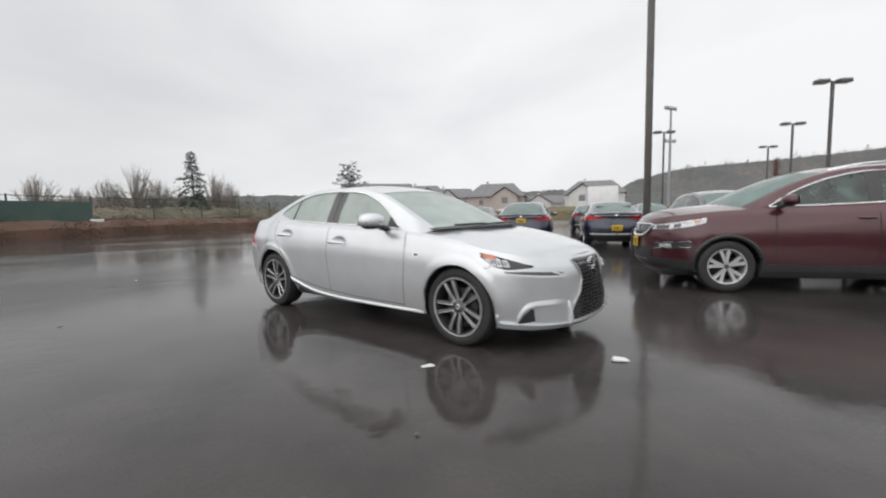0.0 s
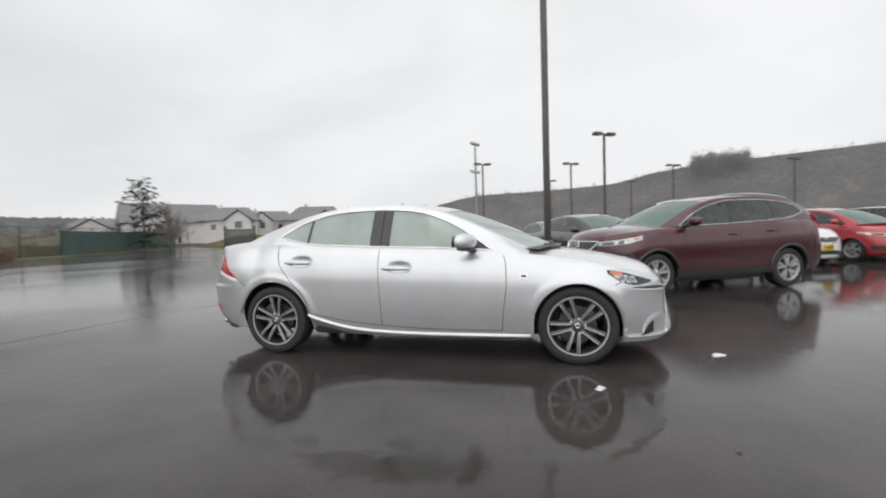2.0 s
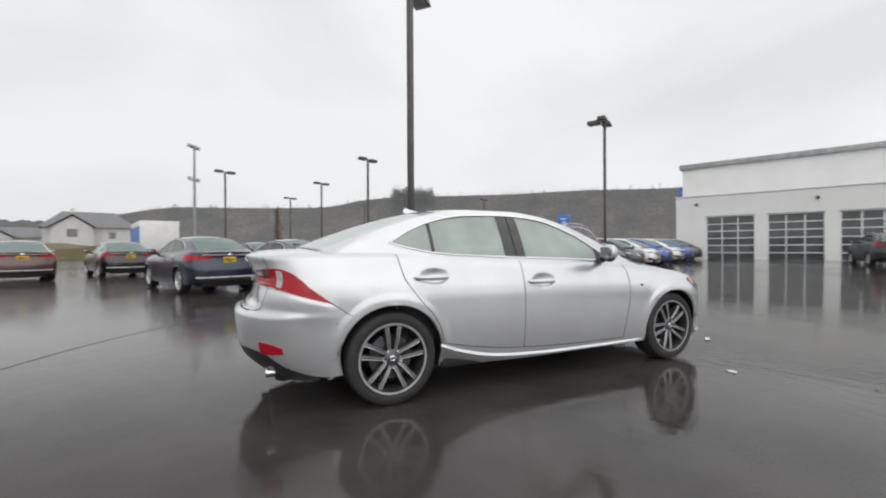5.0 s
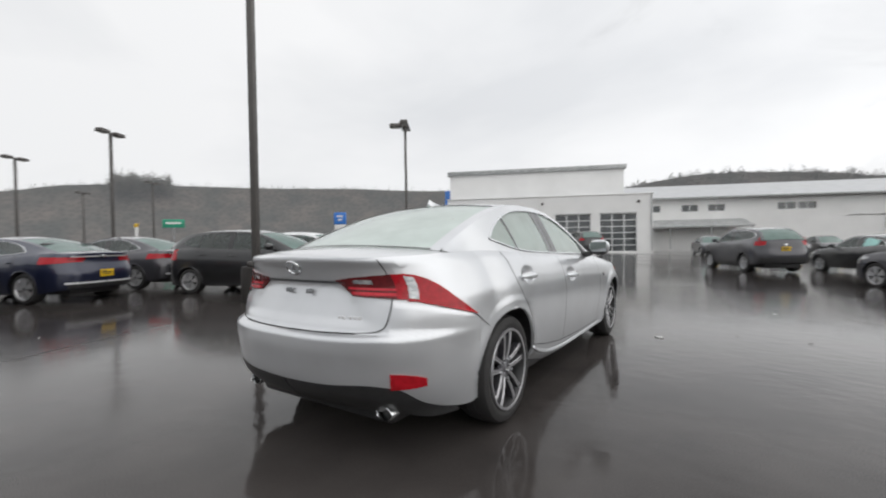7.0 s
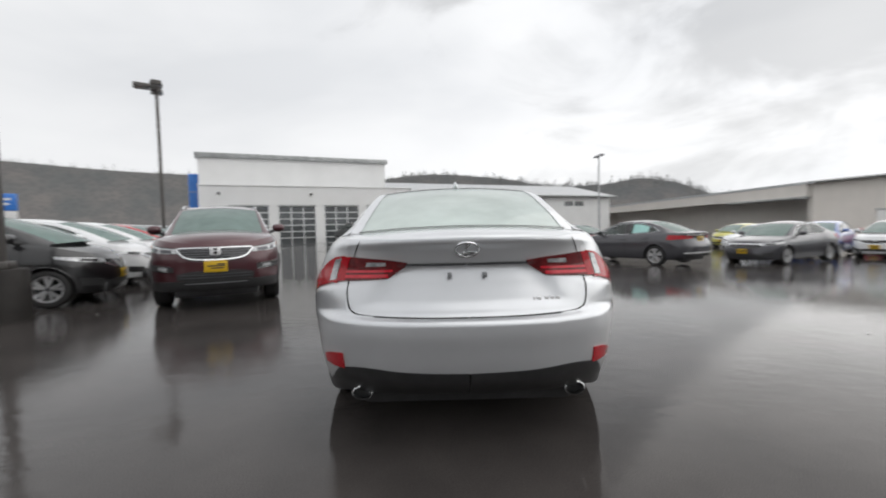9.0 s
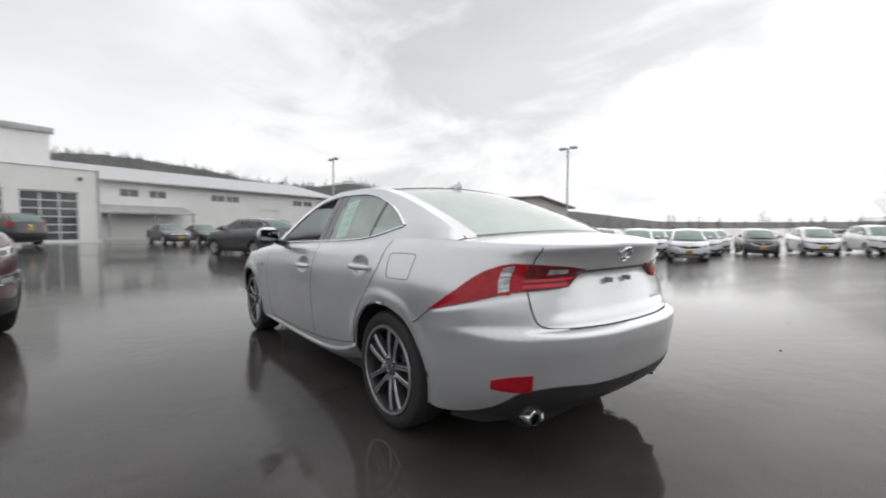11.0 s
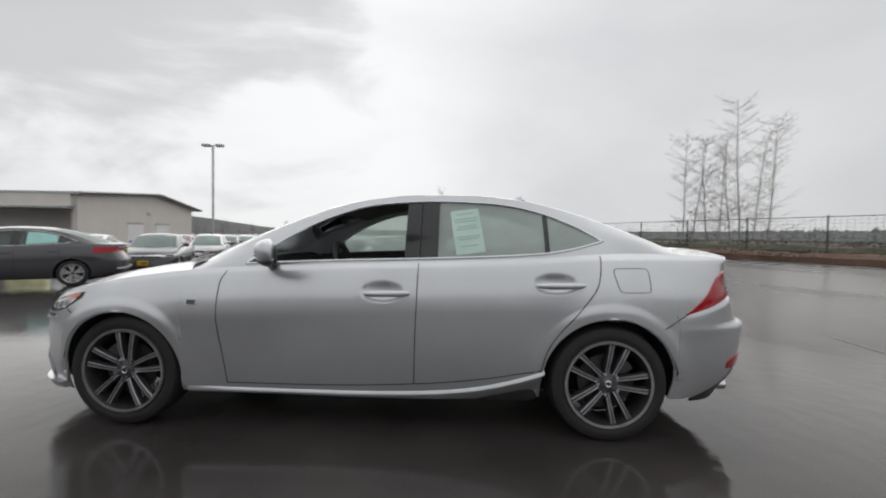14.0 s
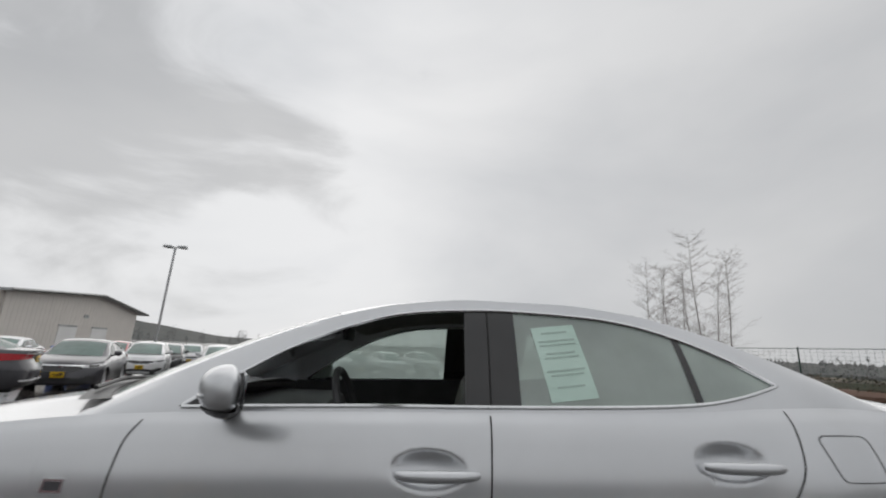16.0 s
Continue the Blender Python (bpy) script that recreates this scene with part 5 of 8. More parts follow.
def common_face(root, d, k, style, plates=("front", "rear")):
    """Lamps, grille, plates and lower bumpers of a parked car."""
    zf, zr = k.zt(2.1), k.zt(-2.0)
    for side in (1, -1):
        p0, p1 = k.p_front(0.46), k.p_at_x(d["xf0"] + 0.10)
        top = lambda t: zf - 0.055 + 0.06 * t
        bot = lambda t: zf - 0.125 + 0.03 * t + 0.06 * t * t
        lamp = part("headlight", band(k, p0, p1, bot, top, 0.006, side, 10, 2), CLEAR_LENS, root)
        part("headlight_inset", band(k, p0 + (p1 - p0) * 0.18, p0 + (p1 - p0) * 0.55, lambda t: bot(0.18 + 0.37 * t) + 0.012, lambda t: top(0.18 + 0.37 * t) - 0.014, 0.009, side, 5, 2), GLOSS_BLACK, lamp)
        smile = lambda t: zf - 0.245 + 0.11 * t * t
        part("lower_bumper_scoop", band(k, k.p_front(0.56), k.p_front(0.78), lambda t: 0.30 + 0.02 * t, lambda t: 0.42 + 0.03 * t, 0.003, side, 6, 2), BLACK_TRIM, root)
        q0, q1 = k.p_at_x(d["xr0"] - 0.16), k.p_rear(0.40 if style != "suv" else 0.56)
        if style == "hatch" or style == "suv":
            part("tail_light", band(k, q0, k.p_rear(0.5), lambda t: zr - 0.28 + 0.02 * t, lambda t: zr - 0.02, 0.006, side, 10, 2), RED_LENS, root)
        else:
            part("tail_light", band(k, q0, q1, lambda t: zr - 0.215 + 0.04 * t, lambda t: zr - 0.07 - 0.02 * t, 0.009, side, 10, 2), RED_LENS, root)
            part("tail_light_band", band(k, k.p_rear(0.66, 0.85), k.p_rear(0.36, 0.85), lambda t: zr - 0.145, lambda t: zr - 0.115, 0.011, side, 6, 1), DARK_LENS, root)
        part("fog_light", band(k, k.p_front(0.68), k.p_front(0.50), lambda t: 0.34, lambda t: 0.385, 0.004, side, 4, 1), CHROME if style == "suv" else BLACK_TRIM, root)
        part("grille", band(k, 0.0005, k.p_front(0.52), smile, lambda t: zf - 0.075, 0.004, side, 8, 2), GLOSS_BLACK, root)
        part("lower_grille", band(k, 0.0005, k.p_front(0.62), lambda t: k.sill(2.2) + 0.02, lambda t: k.sill(2.2) + 0.20 - 0.06 * t * t, 0.003, side, 8, 2), BLACK_TRIM, root)
        part("grille_bar", band(k, 0.0005, k.p_front(0.50), lambda t: zf - 0.085 if style != "hatch" else zf - 0.235 + 0.1 * t * t, lambda t: zf - 0.055 if style != "hatch" else zf - 0.205 + 0.1 * t * t, 0.010, side, 8, 1), CHROME, root)
        part("rear_lower_bumper", band(k, k.p_rear(0.70), 2.9995, lambda t: k.sill(-2.3) + 0.005, lambda t: k.sill(-2.3) + 0.10, 0.004, side, 10, 2), BLACK_TRIM, root)
        if style in ("sedan", "coupe"):
            part("bumper_strip", band(k, k.p_rear(0.74), 2.9995, lambda t: k.sill(-2.3) + 0.10, lambda t: k.sill(-2.3) + 0.135, 0.016, side, 10, 1), BRIGHT_TRIM, root)
            part("boot_strip", band(k, k.p_rear(0.62, 0.9), 2.9995, lambda t: zr - 0.085, lambda t: zr - 0.06, 0.014, side, 10, 1), BRIGHT_TRIM, root)
    badge_z = zf - 0.11
    part("badge", box_mesh(k.xf(badge_z) + 0.006, k.xf(badge_z) + 0.022, -0.055, 0.055, badge_z - 0.045, badge_z + 0.045, bevel=0.006), CHROME, root)
    bz = zr - 0.075
    part("badge", box_mesh(k.xr(bz) - 0.018, k.xr(bz) - 0.004, -0.045, 0.045, bz - 0.035, bz + 0.035, bevel=0.006), CHROME, root)


# ---- the silver saloon in the middle ----
def build_silver_saloon():
    d = HERO
    root, k = build_car("silver_sedan", d, SILVER, "rain-wet silver sports sedan with dark twin-spoke alloy wheels on wet asphalt", fancy=True, open_window=(1, 2))
    lin = lambda *v: smooth_curve([(i / (len(v) - 1), c) for i, c in enumerate(v)])
    for side in (1, -1):
        S = lambda a, b, off, s=side: k.wall(k.p_at_x(a), b, off, s)
        # door and panel gaps
        gaps = [[(0.80, 0.925), (0.825, 0.85), (0.83, 0.68), (0.80, 0.45), (0.785, 0.272)],
                [(-0.32, 0.985), (-0.318, 0.8), (-0.31, 0.55), (-0.305, 0.295)],
                [(-1.355, 1.045), (-1.345, 0.98), (-1.325, 0.89), (-1.225, 0.745), (-1.10, 0.60), (-1.045, 0.50), (-1.02, 0.40)],
                [(0.785, 0.272), (0.3, 0.272), (-0.3, 0.295), (-0.7, 0.338), (-1.02, 0.40)],
                [(1.70, 0.665), (1.78, 0.70), (1.84, 0.735)]]
        part("panel_gap", ribbon(lambda a, b, off, s=side: k.wall(k.p_real(a, b), b, off, s), samples([(-1.815, 0.732), (-1.77, 0.705), (-1.72, 0.668), (-1.685, 0.648)], 16), 0.005, 0.002), SEAM, root)
        part("panel_gap", ribbon(lambda a, b, off, s=side: k.flank(a, b, off, s), [(-0.325, 1.008 + 0.34 * i / 10) for i in range(11)], 0.006, 0.0015), SEAM, root)
        for gp in gaps:
            part("panel_gap", ribbon(S, samples(gp, 26), 0.0055, 0.0012), SEAM, root)
        if side == 1:
            box = [(-1.43, 0.978), (-1.52, 0.979), (-1.60, 0.977), (-1.617, 0.962), (-1.620, 0.91), (-1.618, 0.865), (-1.603, 0.850), (-1.53, 0.848), (-1.455, 0.850), (-1.437, 0.864), (-1.424, 0.91), (-1.413, 0.962), (-1.43, 0.978)]
            part("fuel_door_gap", ribbon(S, samples(box, 72), 0.0032, 0.0014), SEAM, root)
        # sill blade that flicks up before the rear wheel
        blade = [(1.02, 0.228), (0.5, 0.222), (0.1, 0.222), (-0.3, 0.232), (-0.6, 0.258), (-0.9, 0.328), (-1.04, 0.382)]
        g = []
        for a, b in samples(blade, 30):
            g.append([S(a, b + 0.020, -0.001), S(a, b + 0.010, 0.009), S(a, b - 0.002, 0.013), S(a, b - 0.010, 0.010), S(a, b - 0.016, -0.01)])
        part("sill_blade", grid_mesh(g), SILVER, root)
        # handles in their cups
        for hx, hz in ((-0.140, 0.818), (-1.108, 0.880)):
            Sk = lambda a, b, off, s=side: Vector((a, s * (k.width(a, b) + off), b))
            bm = bmesh.new()
            add_tube(bm, [Sk(a, b, o) for (a, b), o in zip(samples([(hx + 0.115, hz - 0.004), (hx, hz), (hx - 0.135, hz + 0.003)], 14), [0.010 + 0.026 * math.sin(math.pi * min(1, max(0, i / 14))) ** 0.5 for i in range(15)])],
                     [0.011 + 0.0075 * math.sin(math.pi * i / 14) ** 0.5 for i in range(15)], 10)
            part("door_handle", bm, SILVER, root)
        # wing badge
        part("wing_badge", band(k, k.p_at_x(1.005), k.p_at_x(0.945), lambda t: 0.728, lambda t: 0.763, 0.005, side, 3, 1, 0.006), CHROME, root)
        part("wing_badge_inset", band(k, k.p_at_x(0.998), k.p_at_x(0.952), lambda t: 0.734, lambda t: 0.757, 0.0065, side, 3, 1, 0.002), DARK_ALLOY, root)
        # headlamp: dark housing, three bright projector cells, amber corner, tick-shaped running light below
        hl = part("headlight", band(k, k.p_front(0.685), k.p_at_x(1.68), lin(0.676, 0.668, 0.662, 0.682, 0.755), lin(0.690, 0.718, 0.748, 0.772, 0.786), 0.004, side, 22, 4), GLOSS_BLACK, root)
        for x0, x1, z0, z1 in ((1.895, 1.855, 0.680, 0.734), (1.845, 1.805, 0.682, 0.744), (1.795, 1.76, 0.690, 0.750)):
            part("headlight_projector", band(k, k.p_at_x(x0), k.p_at_x(x1), lin(z0, z0 + 0.003), lin(z1, z1 + 0.003), 0.009, side, 4, 3), CLEAR_LENS, hl)
            part("projector_lens", band(k, k.p_at_x(x0 - 0.010), k.p_at_x(x1 + 0.010), lin(z0 + 0.014, z0 + 0.016), lin(z1 - 0.018, z1 - 0.016), 0.0105, side, 3, 2, 0.004), DARK_ALLOY, hl)
        part("headlight_reflector", band(k, k.p_at_x(1.755), k.p_at_x(1.715), lin(0.705, 0.735), lin(0.744, 0.752), 0.008, side, 5, 2), CLEAR_LENS, hl)
        part("headlight_corner", band(k, k.p_at_x(1.815), k.p_at_x(1.70), lin(0.742, 0.742, 0.758), lin(0.768, 0.777, 0.785), 0.009, side, 8, 2), AMBER, hl)
        part("headlight_rim", tube_mesh([k.wall(k.p_at_x(x), z, 0.006, side) for x, z in samples([(1.93, 0.722), (1.88, 0.745), (1.80, 0.768), (1.70, 0.787)], 12)], 0.0035, 5), CHROME, hl)
        part("running_light", band(k, k.p_front(0.44), k.p_at_x(1.84), lin(0.588, 0.598, 0.612, 0.630), lin(0.600, 0.611, 0.624, 0.638), 0.011, side, 16, 1), WHITE_LENS, root)
        part("running_light_tick", band(k, k.p_front(0.44), k.p_front(0.56), lin(0.590, 0.632), lin(0.604, 0.648), 0.011, side, 8, 1), WHITE_LENS, root)
        part("running_light_bed", band(k, k.p_front(0.46), k.p_at_x(1.85), lin(0.600, 0.611, 0.624, 0.638), lin(0.628, 0.638, 0.646, 0.648), 0.003, side, 14, 1, 0.004), DARK_ALLOY, root)
        # bumper corner vent and its lip
        part("bumper_vent", band(k, k.p_front(0.715), k.p_front(0.80), lin(0.262, 0.250, 0.240), lin(0.368, 0.325, 0.256), 0.0025, side, 8, 3, 0.004), BLACK_TRIM, root)
        ledge = [(0.43, 0.372), (0.55, 0.382), (0.66, 0.382), (0.735, 0.368), (0.78, 0.315), (0.80, 0.262)]
        g = []
        for i, (y, z) in enumerate(samples(ledge, 28)):
            o = 0.012 * min(1.0, i / 6)
            p = k.p_front(y)
            g.append([k.wall(p, z + 0.040, 0.0, side), k.wall(p, z + 0.012, o * 0.7, side), k.wall(p, z - 0.002, o, side), k.wall(p, z - 0.012, o * 0.8, side), k.wall(p, z - 0.014, -0.004, side)])
        part("bumper_ledge", grid_mesh(g), SILVER, root)
        fin = []
        for z in np.linspace(0.20, 0.40, 9):
            o = 0.038 * math.sin(math.pi * min(1.0, (0.41 - z) / 0.21) * 0.62)
            p = k.p_front(0.43 - 0.06 * (z - 0.2))
            fin.append([k.wall(p + 0.012, z, 0.0, side), k.wall(p + 0.006, z, o * 0.8, side), k.wall(p, z, o, side), k.wall(p - 0.012, z, o * 0.7, side), k.wall(p - 0.016, z, -0.01, side)])
        part("bumper_fin", grid_mesh(fin), SILVER, root)
        part("front_lip", band(k, 0.0008, k.p_at_x(1.78), lin(0.185, 0.19, 0.195, 0.205), lin(0.218, 0.222, 0.230, 0.246), 0.028, side, 24, 2, 0.035), SILVER, root)
        # grille: dark mesh field with a bright frame
        gw = smooth_curve([(0.235, 0.41), (0.34, 0.37), (0.46, 0.265), (0.56, 0.235), (0.64, 0.26), (0.705, 0.30)])
        zs = np.linspace(0.235, 0.705, 18)
        part("grille", grid_mesh([[k.wall(k.p_front(gw(z) * s, z) if s > 0.001 else 0.0005, z, 0.004, side) for s in np.linspace(0, 1, 8)] for z in zs]), GLOSS_BLACK, root)
        for i, z in enumerate(np.linspace(0.26, 0.69, 15)):
            part("grille_bar", tube_mesh([k.wall(k.p_front(gw(z) * s * 0.97, z) if s > 0.001 else 0.0005, z + (0.008 if j % 2 else -0.008), 0.009, side) for j, s in enumerate(np.linspace(0, 1, 9))], 0.004, 5), BLACK_TRIM, root)
        part("grille_frame", tube_mesh([k.wall(k.p_front(gw(z), z), z, 0.006, side) for z in zs] + [k.wall(k.p_front(gw(0.705) * s, 0.705) if s > 0.01 else 0.0005, 0.712, 0.006, side) for s in (0.8, 0.5, 0.25, 0.0)], 0.008, 6), SPOKE, root)
        # rear lamps: a red wedge along the flank, a clear block at the corner, smoked inner half with two red strips
        tip, corner, inner = k.p_real(-1.80, 0.76), k.p_real(-2.125, 0.89), k.p_rear(0.295, 0.9)

        def edge_line(p0, p1, z0, pairs):
            xs, zs = zip(*sorted(pairs))
            return lambda t: float(np.interp(k.wall(p0 + (p1 - p0) * t, z0).x, xs, zs))

        def edge_across(p0, p1, z0, pairs):
            ys, zs = zip(*sorted(pairs))
            return lambda t: float(np.interp(abs(k.wall(p0 + (p1 - p0) * t, z0).y), ys, zs))
        lamp = part("tail_light", band(k, tip, corner, edge_line(tip, corner, 0.8, [(-1.80, 0.732), (-2.125, 0.822)]),
                                       edge_line(tip, corner, 0.88, [(-1.80, 0.738), (-1.94, 0.838), (-2.04, 0.928), (-2.085, 0.952), (-2.125, 0.960)]), 0.009, side, 30, 5), RED_LENS, root)
        seam = k.p_rear(0.60, 0.9)
        part("tail_light_clear", band(k, k.p_real(-2.092, 0.89), corner - 0.004, lin(0.832, 0.840), lin(0.940, 0.948), 0.013, side, 4, 4, 0.006), CLEAR_LENS, lamp)
        for j in range(4):
            part("tail_light_clear_rib", band(k, k.p_real(-2.094, 0.89), corner - 0.002, lin(0.848 + 0.024 * j, 0.852 + 0.024 * j), lin(0.853 + 0.024 * j, 0.857 + 0.024 * j), 0.0145, side, 3, 1, 0.003), GALV, lamp)
        wide_lo = [(0.0, 0.912), (0.295, 0.908), (0.385, 0.846), (0.62, 0.834), (0.80, 0.822)]
        wide_hi = [(0.0, 0.926), (0.295, 0.926), (0.40, 0.940), (0.60, 0.956), (0.80, 0.960)]
        part("tail_light_inner", band(k, corner, inner, edge_across(corner, inner, 0.88, wide_lo), edge_across(corner, inner, 0.88, wide_hi), 0.009, side, 36, 5), DARK_LENS, root)
        part("tail_light_red", band(k, corner, seam, edge_across(corner, seam, 0.88, wide_lo), edge_across(corner, seam, 0.88, wide_hi), 0.0105, side, 10, 3), RED_LENS, root)
        for z0, z1, yi in ((0.848, 0.864, 0.385), (0.874, 0.886, 0.365)):
            part("tail_light_strip", band(k, seam, k.p_rear(yi, 0.88), lambda t, z=z0: z + 0.006 * t, lambda t, z=z1: z + 0.006 * t, 0.0115, side, 14, 1), BRIGHT_LENS, root)
        part("reverse_light", band(k, k.p_rear(0.50, 0.9), k.p_rear(0.40, 0.9), lin(0.906, 0.909), lin(0.928, 0.927), 0.011, side, 6, 1), CLEAR_LENS, root)
        # boot-lid edges
        Rr = lambda y, z, off, s=side: k.wall(k.p_rear(y, 0.8), z, off, s)
        part("boot_gap", ribbon(Rr, samples([(0.605, 1.03), (0.602, 0.95), (0.60, 0.86), (0.594, 0.75), (0.580, 0.697), (0.54, 0.678), (0.45, 0.671)], 40), 0.006, 0.0035), SEAM, root)
        part("boot_gap", ribbon(Rr, samples([(0.45, 0.671), (0.2, 0.668), (0.003, 0.667)], 24), 0.011, 0.0045), SEAM, root)
        # dark strip laid in for the shadow line under the lid's upper edge
        part("lid_edge_shadow", band(k, k.p_rear(0.30, 0.9), 2.9995, lin(0.906, 0.906), lin(0.914, 0.914), 0.012, side, 12, 1, 0.02), DARK_ALLOY, root)
        # low reflectors, dark lower bumper, tailpipes
        part("rear_reflector", band(k, k.p_rear(0.752, 0.5), k.p_rear(0.628, 0.5), lin(0.408, 0.402, 0.400, 0.402), lin(0.448, 0.466, 0.476, 0.482), 0.006, side, 14, 3), RED_LENS, root)
        part("rear_diffuser", band(k, k.p_at_x(-1.95), 2.9995, lin(0.226, 0.222, 0.246, 0.262, 0.268, 0.27), lin(0.236, 0.292, 0.405, 0.424, 0.412, 0.404), -0.003 + 0.006, side, 26, 4), BLACK_TRIM, root)
        pipe = lathe_mesh([(0.034, 0.05), (0.034, -0.006), (0.036, -0.010), (0.039, -0.008), (0.041, 0.0), (0.038, 0.05)], 24, axis="X")
        for v in pipe.verts:
            v.co.y *= 1.35
            v.co.z *= 0.95
        tp = part("tailpipe", pipe, CHROME, root, "chrome oval tailpipe tip")
        tp.matrix_local = pose(-2.19, side * 0.545, 0.258)
        hole = part("tailpipe_bore", lathe_mesh([(0.0001, 0.05), (0.036, 0.045)], 20, axis="X"), SEAM, tp)
        for v in hole.data.vertices:
            v.co.y *= 1.35
        part("plate_bolt", box_mesh(k.xr(0.859) - 0.012, k.xr(0.859) + 0.02, side * 0.086 - 0.011, side * 0.086 + 0.011, 0.848, 0.872, bevel=0.003), GALV, root)
    # emblem: an oval ring with a slanted stroke
    ring = [(k.xr(0.985 + 0.034 * math.sin(a)) - 0.004, 0.056 * math.cos(a), 0.985 + 0.034 * math.sin(a)) for a in np.linspace(0, math.tau, 33)[:-1]]
    em = part("rear_emblem", tube_mesh(ring, 0.0055, 6, closed=True), CHROME, root)
    part("emblem_stroke", tube_mesh([(k.xr(z) - 0.006, y, z) for y, z in ((-0.014, 1.012), (0.004, 0.992), (0.020, 0.967), (-0.015, 0.967), (-0.048, 0.967))], 0.0055, 6), CHROME, em)
    ring = [(k.xf(0.655) + 0.014, 0.072 * math.cos(a), 0.655 + 0.050 * math.sin(a)) for a in np.linspace(0, math.tau, 33)[:-1]]
    em = part("front_emblem", tube_mesh(ring, 0.007, 6, closed=True), CHROME, root)
    part("emblem_stroke", tube_mesh([(k.xf(0.655) + 0.016, 0.015, 0.69), (k.xf(0.655) + 0.016, -0.02, 0.632), (k.xf(0.655) + 0.016, 0.055, 0.632)], 0.007, 6), CHROME, em)
    # maker's type badge as plain bars
    for i, (y, w) in enumerate(((-0.325, 0.012), (-0.348, 0.024), (-0.388, 0.022), (-0.417, 0.022), (-0.446, 0.022))):
        p = k.wall(k.p_rear(y, 0.72), 0.742, 0.003, -1)
        part("type_badge_bar", box_mesh(p.x - 0.002, p.x + 0.004, y - w / 2, y + w / 2, 0.728, 0.745, bevel=0.002), BRIGHT_TRIM, root)
    # boot lip, third brake light, aerial fin
    g = []
    for i in range(9):
        t = i / 8
        x = -0.83 - 0.17 * t
        h = 0.062 * (t ** 0.8) if t < 0.85 else 0.062 * (1 - (t - 0.85) / 0.15 * 0.35)
        z = k.canopy(max(min(x, -0.3), -0.93), 0).z - (0.006 if t < 1 else 0.02)
        w = 0.020 + 0.012 * math.sin(math.pi * min(1, t * 0.9))
        g.append([(x, w, z), (x - 0.02 * t, w * 0.45, z + h * 0.75), (x - 0.03 * t, 0, z + h), (x - 0.02 * t, -w * 0.45, z + h * 0.75), (x, -w, z)])
    g.append([(-1.005, 0, g[-1][0][2])] * 5)
    part("aerial_fin", grid_mesh(g), SILVER, root)
    # black edges of the screens, wiper, cowl
    def edge(x, w, s=0.94):
        return [k.canopy(x + w * 0.5, t * s, 0.0035) for t in np.linspace(1, -1, 17)], [k.canopy(x - w * 0.5, t * s, 0.0035) for t in np.linspace(1, -1, 17)]
    part("screen_edge", grid_mesh(edge(1.0, 0.03)), BLACK_TRIM, root)
    part("screen_edge", grid_mesh(edge(-1.83, 0.012, 0.92)), BLACK_TRIM, root)
    part("screen_edge", grid_mesh(edge(-0.945, 0.014, 0.92)), BLACK_TRIM, root)
    cowl = [[(x + 0.225 * (1 - s * s), 0.70 * s, 0.958 + 0.022 * (1 - s * s) + (0.0 if x > 0.99 else 0.012)) for s in np.linspace(1, -1, 15)] for x in (1.10, 0.97)]
    part("cowl_panel", grid_mesh(cowl), BLACK_TRIM, root)
    for y0, y1 in ((0.55, -0.02), (0.02, -0.55)):
        part("wiper", tube_mesh([(1.22 - 0.12 * abs(y0), y0, 0.985), (1.27 - 0.1 * abs((y0 + y1) / 2), (y0 + y1) / 2, 1.0), (1.22 - 0.12 * abs(y1), y1, 0.995)], 0.009, 6), BLACK_TRIM, root)
    # notice taped inside the rear door's pane
    quad = []
    for zz in np.linspace(-0.13, 0.13, 11):
        quad.append([k.flank(-0.60 + s * 0.085 + zz * 0.17, 1.175 + zz - s * 0.012, -0.0035, 1) for s in (-1, -0.5, 0, 0.5, 1)])
    sheet = part("window_notice", grid_mesh(quad), PAPER, root, "pale printed notice inside the rear window")
    for i, (z, w) in enumerate(((0.105, 0.05), (0.075, 0.07), (0.06, 0.07), (0.03, 0.055), (0.015, 0.065), (-0.03, 0.07), (-0.045, 0.06), (-0.085, 0.05))):
        row = [[k.flank(-0.60 + s * w + 0.17 * z, 1.175 + z + e - s * w * 0.14, -0.002, 1) for s in (-1, 1)] for e in (-0.003, 0.003)]
        part("notice_line", grid_mesh(row), PRINT, sheet)
    return root


build_silver_saloon()


# ---- parked cars ----
MODELS = {}


